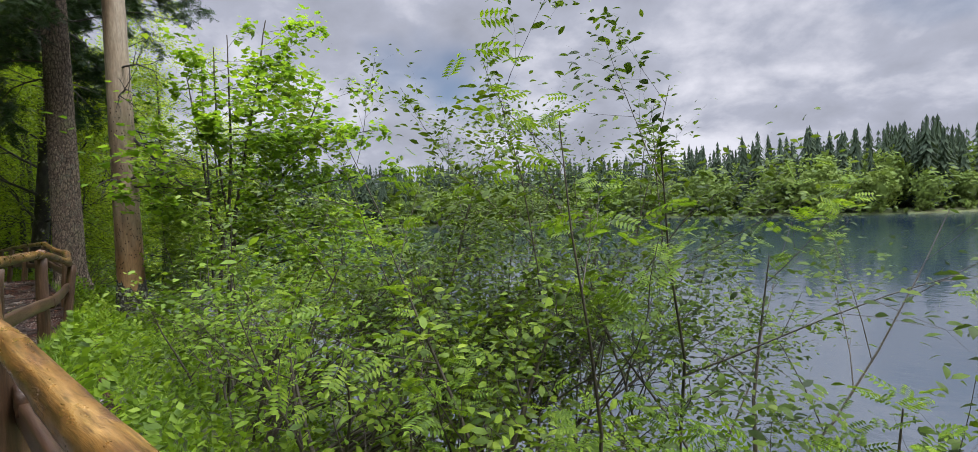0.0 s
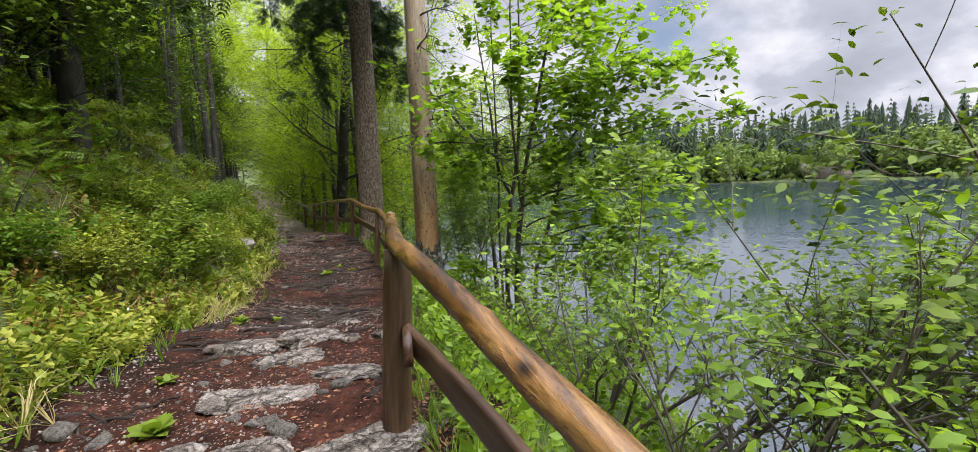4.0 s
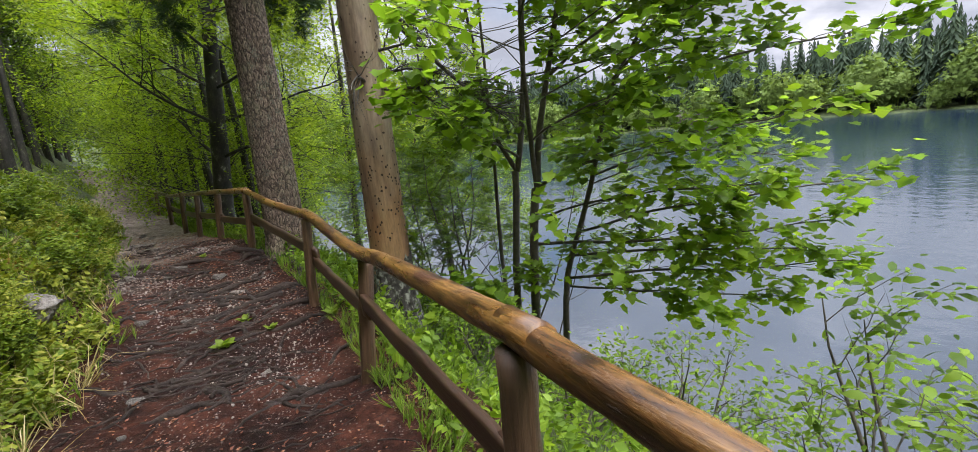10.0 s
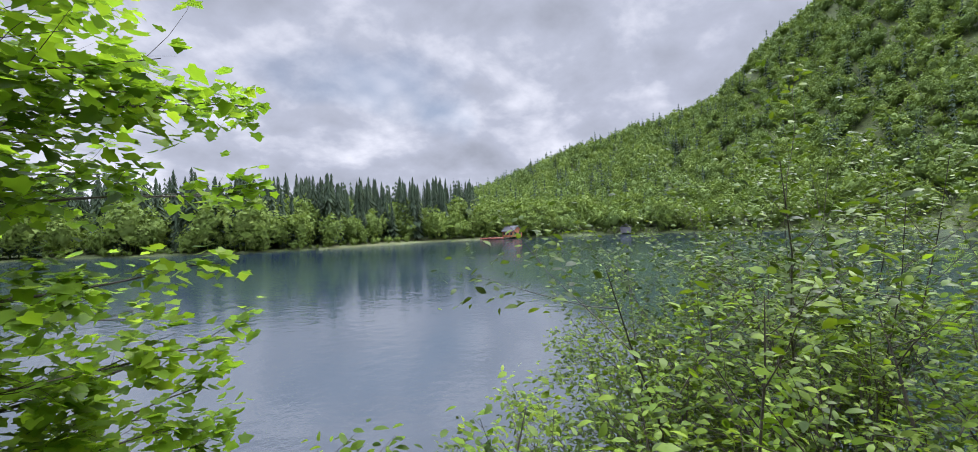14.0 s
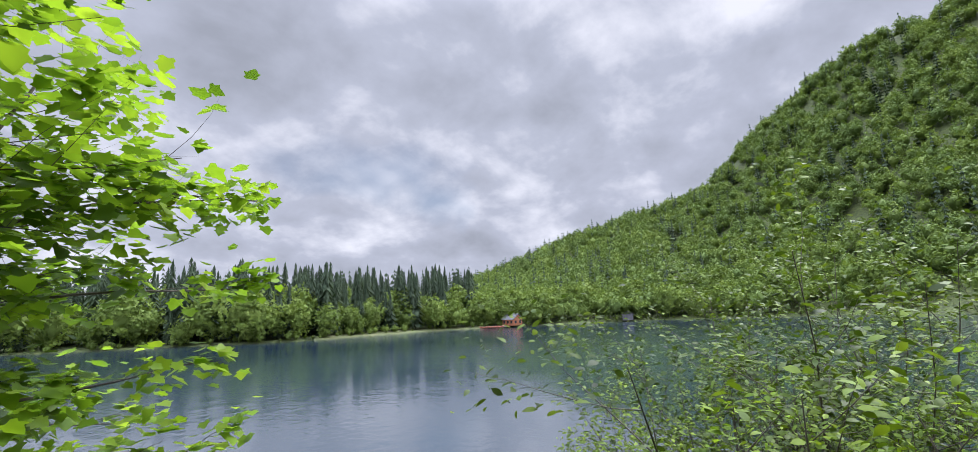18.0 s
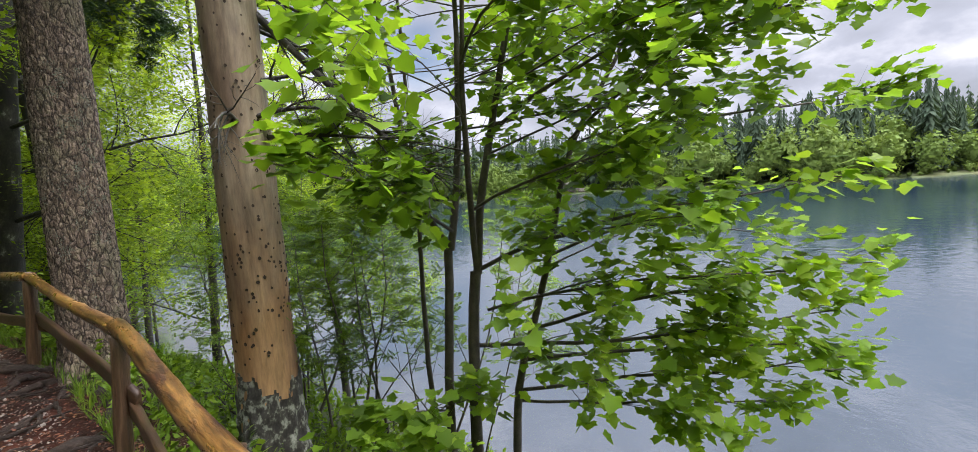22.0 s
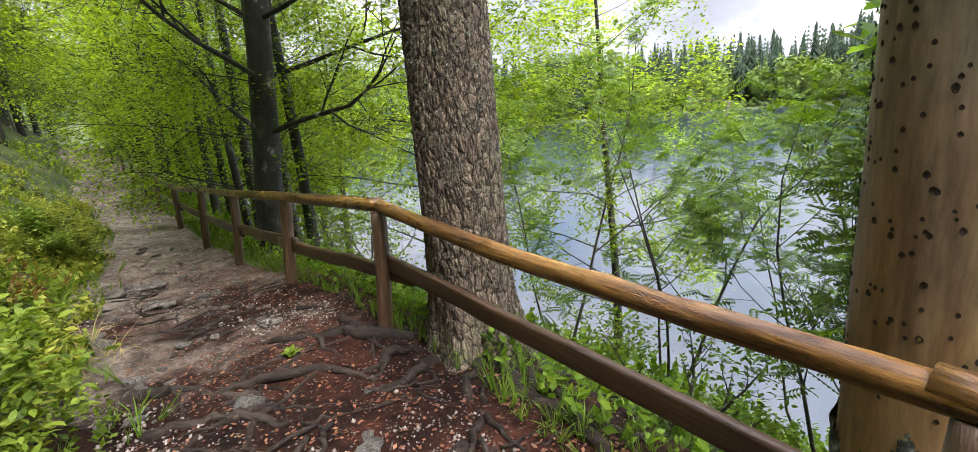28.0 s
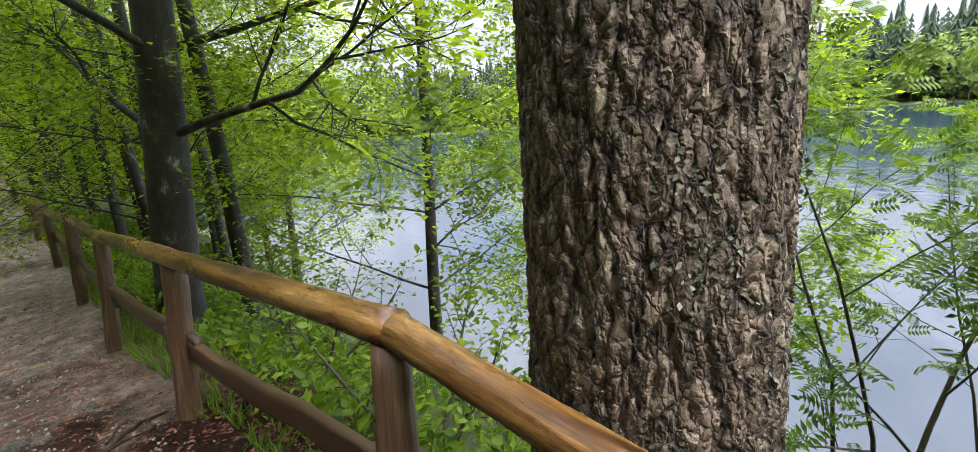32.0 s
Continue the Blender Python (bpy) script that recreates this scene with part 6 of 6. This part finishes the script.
for k in range(210):
    s = S0 + q.uniform(-2.5, 15) if k < 110 else (S0 + q.uniform(0, 4) if k < 160 else S0 + q.uniform(11, 20))
    p = at_line(s, -q.uniform(0.15, 1.0) * path_width(s))
    ob = tagged(new("stone", shapes[k % 6]), label="small pale stone in the wet path", category="stone", group="small stones")
    sz = abs(q.normal(0.025, 0.03)) + 0.018
    ob.matrix_world = pose(p[0], p[1], path_z(*p) + sz * 0.1, q.uniform(-15, 15), q.uniform(-15, 15), q.uniform(0, 360)) @ Matrix.Scale(sz, 4)
# gravel
n = 40000
s = S0 + np.where(q.uniform(0, 1, n) < 0.6, q.uniform(-4, 13, n), q.uniform(11, 34, n))
p = at_line(s, -q.uniform(0.02, 1.0, n) * path_width(s))
keep = waves(p[:, 0], p[:, 1], 1.6, 33) + q.normal(0, 0.1, n) > np.where(s > S0 + 11, -0.1, 0.02)
p = p[keep]
z = path_height(p[:, 0], p[:, 1])
T_CHIP = (np.array([(1, 0, 0), (0, 1, 0), (-1, 0, 0), (0, -1, 0), (0, 0, 0.8), (0, 0, -0.8)]) * 0.5, np.array([(0, 1, 4), (1, 2, 4), (2, 3, 4), (3, 0, 4), (1, 0, 5), (2, 1, 5), (3, 2, 5), (0, 3, 5)]))
m = len(p)
gv = scatter(T_CHIP, np.column_stack([p, z]), q.normal(0, 1, (m, 3)), q.normal(0, 1, (m, 3)), np.abs(q.normal(0.006, 0.012, m)) + 0.006)
tagged(new("gravel", mesh_from("gravel", *gv, M_CHIP)), label="pale gravel and stone chips in the soil", category="gravel", kind="stuff")


def root(pts, r, seed, sub=2):
    q = np.random.RandomState(seed)
    p = np.array(pts, float)
    l = np.concatenate([[0], np.cumsum(np.linalg.norm(np.diff(p, axis=0), axis=1))])
    n = max(8, int(l[-1] / 0.05))
    t = np.linspace(0, l[-1], n)
    c = np.stack([np.interp(t, l, p[:, i]) for i in range(2)], 1)
    c = c + np.cumsum(q.normal(0, 0.026, (n, 2)), 0)
    z = path_height(c[:, 0], c[:, 1])
    hump = 0.6 * r * np.sin(np.linspace(0, 3 + l[-1] * 6, n) + seed) - r * 0.05
    fade = np.clip(np.minimum(np.arange(n), np.arange(n)[::-1]) / 4, 0, 1)
    rad = r * np.linspace(1.15, 0.35, n) * (1 + 0.3 * np.cumsum(q.normal(0, 0.5, n)).clip(-1.6, 1.6))
    pieces = [tube(np.column_stack([c, z + hump - r * 0.9 * (1 - fade)]), np.maximum(rad, 0.006), 9, True)]
    for _ in range(sub):
        k = q.randint(n // 5, n - 2)
        a = q.uniform(0, 6.28)
        m = 9
        d = np.array((math.cos(a), math.sin(a))) * 0.055
        b = c[k] + np.cumsum(np.tile(d, (m, 1)) + q.normal(0, 0.015, (m, 2)), 0)
        pieces.append(tube(np.column_stack([b, path_height(b[:, 0], b[:, 1]) + r * 0.3 * np.linspace(1, -1, m)]), r * 0.5 * np.linspace(1, 0.35, m), 7, True))
    ob = new("tree_root", mesh_from("tree_root", *joined(pieces), M_ROOT, True))
    return tagged(ob, label="dark wet tree root across the path", category="root", group="roots across the path")


root([(-7.9, 5.3), (-7.2, 5.6), (-6.6, 5.8), (-6.0, 6.2), (-5.7, 6.6)], 0.05, 1)
q = np.random.RandomState(303)
for k in range(104):
    s = S0 + (q.uniform(2.5, 15.5) if k < 44 else q.uniform(4.5, 11.5))
    w = path_width(s)
    u0 = -q.uniform(0.05, 1.0) * w
    across = q.uniform(-1, 1)
    length = q.uniform(0.4, 1.5)
    pts = []
    for i2 in range(5):
        t = i2 / 4
        pts.append(at_line(s + across * length * t * 0.8 + q.normal(0, 0.05), np.clip(u0 + (1 if q.uniform() < 0.5 or u0 < -w * 0.6 else -1) * length * 0.6 * t, -w, -0.05)))
    root(pts, 0.012 + 0.026 * q.uniform(0, 1) ** 2.0, 400 + k, 3)
for k, a in enumerate([3.3, 3.8, 4.2, 4.7, 5.2, 2.9, 5.6]):
    c = np.array((-9.69, 11.01))
    pts = [c + np.array((math.cos(a), math.sin(a))) * r + q.normal(0, 0.05, 2) for r in (0.25, 0.6, 1.0, 1.4, 1.8)]
    root(pts, 0.04, 500 + k, 3)
for k, a in enumerate([3.6, 4.2, 4.8]):
    c = np.array((-7.55, 10.0))
    pts = [c + np.array((math.cos(a), math.sin(a))) * r + q.normal(0, 0.05, 2) for r in (0.9, 1.3, 1.7, 2.1)]
    root(pts, 0.045, 520 + k, 3)


# ---- the far shore ----
def fir_template(layers, spikes, seed):
    q = np.random.RandomState(seed)
    v, f = [], []
    for k in range(layers):
        t = k / layers
        z, r = 0.08 + 0.9 * t, (0.19 * (1 - t) ** 0.8 + 0.012) * q.uniform(0.75, 1.2)
        for i in range(spikes):
            a = 6.28 * (i + q.uniform(-0.3, 0.3)) / spikes + k
            w = 0.5 * 6.28 / spikes
            rr = r * q.uniform(0.65, 1.15)
            b = len(v)
            v += [(0, 0, z + 0.07), (math.cos(a - w) * rr * 0.55, math.sin(a - w) * rr * 0.55, z + 0.02), (math.cos(a) * rr, math.sin(a) * rr, z - 0.03), (math.cos(a + w) * rr * 0.55, math.sin(a + w) * rr * 0.55, z + 0.02)]
            f += [(b, b + 1, b + 2), (b, b + 2, b + 3)]
    b = len(v)
    for a in (0, 2.1, 4.2):
        v += [(0.012 * math.cos(a), 0.012 * math.sin(a), -0.05)]
    v += [(0, 0, 1.02)]
    f += [(b, b + 1, b + 3), (b + 1, b + 2, b + 3), (b + 2, b, b + 3)]
    return np.array(v), np.array(f)


def crown_template(clumps, per, seed, wide=0.34, big=1.0):
    q = np.random.RandomState(seed)
    c = unit(q.normal(0, 1, (clumps, 3))) * q.uniform(0.35, 1.0, (clumps, 1))
    c = c * np.array((wide, wide, 0.42)) + np.array((0, 0, 0.55))
    pos = np.repeat(c, per, 0) + q.normal(0, 0.055, (clumps * per, 3))
    n = len(pos)
    out = pos - np.array((0, 0, 0.5))
    flake = (np.array([(0.6, -0.4, 0), (0, 0.7, 0), (-0.6, -0.3, 0)]), np.array([(0, 1, 2)]))
    v, f = scatter(flake, pos, np.cross(out + q.normal(0, 0.12, (n, 3)), q.normal(0, 1, (n, 3))), out + q.normal(0, 0.4, (n, 3)), q.uniform(0.07, 0.15, n) * big)
    lump = np.array([(1, 0, 0), (-1, 0, 0), (0, 1, 0), (0, -1, 0), (0, 0, 1), (0, 0, -1)], float)
    mids = {}
    faces = []
    for tri in [(0, 2, 4), (2, 1, 4), (1, 3, 4), (3, 0, 4), (2, 0, 5), (1, 2, 5), (3, 1, 5), (0, 3, 5)]:
        m = []
        for s1, s2 in ((0, 1), (1, 2), (2, 0)):
            key = tuple(sorted((tri[s1], tri[s2])))
            if key not in mids:
                mids[key] = len(lump)
                lump = np.vstack([lump, unit(lump[key[0]] + lump[key[1]])])
            m.append(mids[key])
        faces += [(tri[0], m[0], m[2]), (m[0], tri[1], m[1]), (m[2], m[1], tri[2]), tuple(m)]
    core = lump * (1 + q.normal(0, 0.1, (len(lump), 1))) * np.array((wide * 0.55, wide * 0.55, 0.26)) + np.array((0, 0, 0.5))
    f = np.vstack([f, np.array(faces) + len(v)])
    v = np.vstack([v, core])
    b = len(v)
    v = np.vstack([v, [(0.015, 0, -0.1), (-0.008, 0.013, -0.1), (-0.008, -0.013, -0.1), (0, 0, 0.8)]])
    f = np.vstack([f, [(b, b + 1, b + 3), (b + 1, b + 2, b + 3), (b + 2, b, b + 3)]])
    return v, f


def stand(name, templates, places, heights, mat, label, seed):
    q = np.random.RandomState(seed)
    out = []
    pick = q.randint(0, len(templates), len(places))
    for k, t in enumerate(templates):
        sel = pick == k
        m = sel.sum()
        if not m:
            continue
        tv = t[0][:, [0, 2, 1]] * np.array((1, 1, -1))
        a = q.uniform(0, 6.28, m)
        up = np.stack([np.cos(a), np.sin(a), np.zeros(m)], 1)
        out.append(scatter((tv, t[1]), places[sel], np.tile((0, 0, 1.0), (m, 1)) + q.normal(0, 0.02, (m, 3)), up, heights[sel]))
    return tagged(new(name, mesh_from(name, *joined(out), mat, True)), label=label, category="forest", kind="stuff")


def far_places(q, n, az, depth, power=1.0):
    a = q.uniform(*az, n)
    sh = np.interp(a, AZ, SHORE) + 4 * waves(a, a, 0.35, 11)
    r = sh + depth[0] + (depth[1] - depth[0]) * q.uniform(0, 1, n) ** power
    x, y = CX - r * np.sin(np.radians(a)), CY + r * np.cos(np.radians(a))
    z = far_height(x, y)
    return np.stack([x, y, z - 0.3], 1), a


q = np.random.RandomState(700)
FIRS = [fir_template(19, 9, 1), fir_template(17, 8, 2), fir_template(21, 9, 3)]
FIRS_LOW = [fir_template(8, 6, 4), fir_template(7, 6, 5)]
CROWNS = [crown_template(56, 15, 1, 0.34, 0.55), crown_template(56, 15, 2, 0.28, 0.55), crown_template(60, 15, 3, 0.4, 0.55)]
CROWNS_LOW = [crown_template(30, 11, 4, 0.36, 0.62), crown_template(30, 11, 5, 0.42, 0.62)]
p, a = far_places(q, 860, (-62, 46), (5, 60))
stand("conifer_wood", FIRS, p, 12 + 12 * q.uniform(0, 1, len(p)) ** 1.2, M_FARCON, "dark spruces along the far shore", 1)
p, a = far_places(q, 400, (-72, 46), (1.5, 34))
stand("broadleaf_wood", CROWNS, p, q.uniform(6, 16, len(p)), M_FARLEAF, "light green broadleaved trees on the far shore", 2)
p, a = far_places(q, 90, (-104, -64), (2, 30))
stand("broadleaf_wood", CROWNS, p, q.uniform(7, 14, len(p)), M_FARLEAF, "light green broadleaved trees below the hill", 3)
p, a = far_places(q, 500, (-62, 46), (40, 190))
stand("conifer_wood", FIRS_LOW, p, q.uniform(14, 22, len(p)), M_FARCON, "dark spruces behind the far shore", 4)
p, a = far_places(q, 1500, (-128, -62), (3, 215), 0.9)
stand("hill_wood", CROWNS_LOW, p, q.uniform(7, 12, len(p)), M_FARLEAF, "fresh green broadleaved trees covering the steep hill", 5)
p, a = far_places(q, 1500, (-128, -62), (3, 225), 0.9)
stand("hill_wood", CROWNS_LOW, p, q.uniform(7, 12, len(p)), M_FARMID, "mid green trees covering the steep hill", 6)
p, a = far_places(q, 620, (-128, -60), (20, 215), 0.9)
stand("hill_wood", FIRS_LOW, p, q.uniform(10, 17, len(p)), M_FARCON, "dark spruces scattered over the steep hill", 7)
p, a = far_places(q, 330, (-128, 46), (0.2, 5))
stand("shore_scrub", CROWNS_LOW, p, q.uniform(1.0, 3.2, len(p)), M_FARLEAF, "low green scrub along the far waterline", 8)

# the pale strip of shore grass
M_SHOREGRASS = rough_mat("shore_meadow", [(0.3, (0.06, 0.085, 0.025)), (0.6, (0.1, 0.11, 0.04)), (0.8, (0.16, 0.13, 0.075))], 0.4, 0.9, 0.3, 0.1)
a = np.linspace(-66, -44, 60)
sh = np.interp(a, AZ, SHORE) + 4 * waves(a, a, 0.35, 11)
rows2 = []
for o, zz in ((-2.0, -0.4), (-0.6, 0.25), (4.0, 0.75), (9.0, 1.2), (10, -0.5)):
    r = sh + o
    rows2.append(np.stack([CX - r * np.sin(np.radians(a)), CY + r * np.cos(np.radians(a)), np.full(len(a), WATER + zz)], 1))
v = np.stack(rows2, 0)
i, j = np.meshgrid(np.arange(4), np.arange(59), indexing="ij")
f = np.stack([i * 60 + j, i * 60 + j + 1, (i + 1) * 60 + j + 1, (i + 1) * 60 + j], -1).reshape(-1, 4)
tagged(new("shore", mesh_from("shore", v.reshape(-1, 3), f, M_SHOREGRASS, True)), label="pale grassy strip along the far waterline", category="shore", kind="structure")

# a pale rock scar above the far waterline
for k, (az, off, size) in enumerate([(-12.3, 5, (4.5, 2.5, 4.0)), (-11.0, 6, (3.0, 2.5, 5.0)), (-13.4, 4, (2.6, 2.0, 2.6))]):
    r = float(np.interp(az, AZ, SHORE)) + off
    x, y = CX - r * math.sin(radians(az)), CY + r * math.cos(radians(az))
    crag = tagged(new("rock_outcrop", rock_mesh(290 + k, np.array(size), 4)), label="bare brown-grey rock outcrop on the far shore", category="rock", group="rocks of the far shore")
    crag.matrix_world = pose(x, y, float(far_height(np.array([x]), np.array([y]))[0]) + size[2] * 0.5, 0, 0, az)

# the boathouse on the far shore
M_ORANGE = rough_mat("orange_boards", [(0.3, (0.22, 0.07, 0.03)), (0.7, (0.36, 0.14, 0.07))], 1.2, 0.7, 0.2, 0.01)
M_ROOF = rough_mat("dark_roof", [(0.3, (0.05, 0.05, 0.06)), (0.7, (0.11, 0.11, 0.125))], 1.5, 0.6, 0.3, 0.02)
M_GLASS = rough_mat("dark_glass", [(0.3, (0.02, 0.025, 0.03)), (0.7, (0.05, 0.06, 0.07))], 3, 0.1, 0.0, 0.001)
M_DECK = rough_mat("grey_deck", [(0.3, (0.12, 0.09, 0.07)), (0.7, (0.25, 0.2, 0.16))], 2, 0.8, 0.3, 0.01)
M_BOAT = rough_mat("red_boat_paint", [(0.3, (0.16, 0.04, 0.02)), (0.7, (0.28, 0.08, 0.04))], 2, 0.4, 0.1, 0.005)


def box(name, size, at, parent, mat, bevel=0.04, label="", rot=0):
    bm = bmesh.new()
    bmesh.ops.create_cube(bm, size=1.0)
    bmesh.ops.scale(bm, vec=size, verts=bm.verts)
    bmesh.ops.bevel(bm, geom=bm.edges[:], offset=bevel, segments=2, affect="EDGES")
    bmesh.ops.rotate(bm, matrix=Matrix.Rotation(radians(rot), 3, "Y"), verts=bm.verts)
    bmesh.ops.translate(bm, vec=at, verts=bm.verts)
    me = bpy.data.meshes.new(name)
    bm.to_mesh(me)
    bm.free()
    me.materials.append(mat)
    return part(name, me, parent, label)


def far_at(az, r):
    return CX - r * math.sin(radians(az)), CY + r * math.cos(radians(az))


house = tagged(new("boathouse"), label="small orange timber boathouse with a dark gabled roof at the waterline", category="house")
hx, hy = far_at(-66.4, 181)
house.matrix_world = pose(hx, hy, WATER + 0.6, 0, 0, -66.4 - 48) @ Matrix.Scale(0.75, 4)
box("wall", (8, 6, 3.0), (0, 0, 1.5), house, M_ORANGE)
bm = bmesh.new()
tri = [bm.verts.new(c) for c in ((-4, -3, 3), (-4, 3, 3), (-4, 0, 5.4), (4, -3, 3), (4, 3, 3), (4, 0, 5.4))]
for idx in ((0, 2, 1), (3, 4, 5), (0, 1, 4, 3), (0, 3, 5, 2), (1, 2, 5, 4)):
    bm.faces.new([tri[k] for k in idx])
me = bpy.data.meshes.new("gable")
bm.to_mesh(me)
bm.free()
me.materials.append(M_ORANGE)
part("gable", me, house)
for side in (-1, 1):
    bm = bmesh.new()
    bmesh.ops.create_cube(bm, size=1.0)
    bmesh.ops.scale(bm, vec=(9.2, 4.5, 0.2), verts=bm.verts)
    bmesh.ops.rotate(bm, matrix=Matrix.Rotation(radians(-side * 38.6), 3, "X"), verts=bm.verts)
    bmesh.ops.translate(bm, vec=(0, side * 1.75, 4.2), verts=bm.verts)
    me = bpy.data.meshes.new("roof")
    bm.to_mesh(me)
    bm.free()
    me.materials.append(M_ROOF)
    part("roof", me, house, "dark grey roof slope")
for wx in (-2.6, 0, 2.6):
    box("window", (1.2, 0.12, 1.3), (wx, -3.02, 1.7), house, M_GLASS, 0.02)
for wy in (-1.5, 1.5):
    box("window", (0.12, 1.2, 1.3), (-4.02, wy, 1.7), house, M_GLASS, 0.02)
    box("window", (0.12, 1.2, 1.3), (4.02, wy, 1.7), house, M_GLASS, 0.02)
deck = tagged(new("jetty"), label="low wooden landing stage beside the boathouse", category="jetty")
deck.matrix_world = pose(*far_at(-64.6, 179), WATER + 0.4, 0, 0, -67) @ Matrix.Scale(0.6, 4)
box("deck", (16, 4, 0.25), (0, 0, 0), deck, M_DECK)
for k in range(5):
    box("pile", (0.3, 0.3, 2.4), (-7 + 3.5 * k, -1.6, -1.2), deck, M_DECK)
for k, (az, r) in enumerate([(-64.0, 176), (-63.2, 176), (-64.8, 177)]):
    boat = tagged(new("boat"), label="small red-brown rowing boat moored by the boathouse", category="boat", group="boats by the boathouse")
    boat.matrix_world = pose(*far_at(az, r), WATER + 0.12, 0, 0, -60 + 10 * k) @ Matrix.Scale(0.7, 4)
    t = np.linspace(-1, 1, 13)
    prof = [(-1, 0.75), (-0.8, 0.1), (0, -0.15), (0.8, 0.1), (1, 0.75), (0.85, 0.72), (0, 0.2), (-0.85, 0.72)]
    wid = 0.85 * np.sqrt(np.clip(1 - np.abs(t) ** 2.4, 0.01, 1))
    v = np.array([[(3.0 * tt, w * u, z + 0.25 * abs(tt) ** 2) for u, z in prof] for tt, w in zip(t, wid)]).reshape(-1, 3)
    i, j = np.meshgrid(np.arange(12), np.arange(8), indexing="ij")
    f = np.stack([i * 8 + j, i * 8 + (j + 1) % 8, (i + 1) * 8 + (j + 1) % 8, (i + 1) * 8 + j], -1).reshape(-1, 4)
    part("hull", mesh_from("hull", v, f, M_BOAT, True), boat)
    box("thwart", (0.3, 1.4, 0.08), (0.3, 0, 0.5), boat, M_DECK, 0.01)
hut = tagged(new("hut"), label="small dark boat shed at the far waterline", category="hut")
hut.matrix_world = pose(*far_at(-79.6, 196), WATER + 0.5, 0, 0, -80)
box("wall", (4, 3.4, 2.4), (0, 0, 1.2), hut, M_ROOF)
for side in (-1, 1):
    box("roof", (2.7, 4.2, 0.15), (side * 1.15, 0, 2.75), hut, M_ROOF, 0.03, "grey roof slope", side * 28)
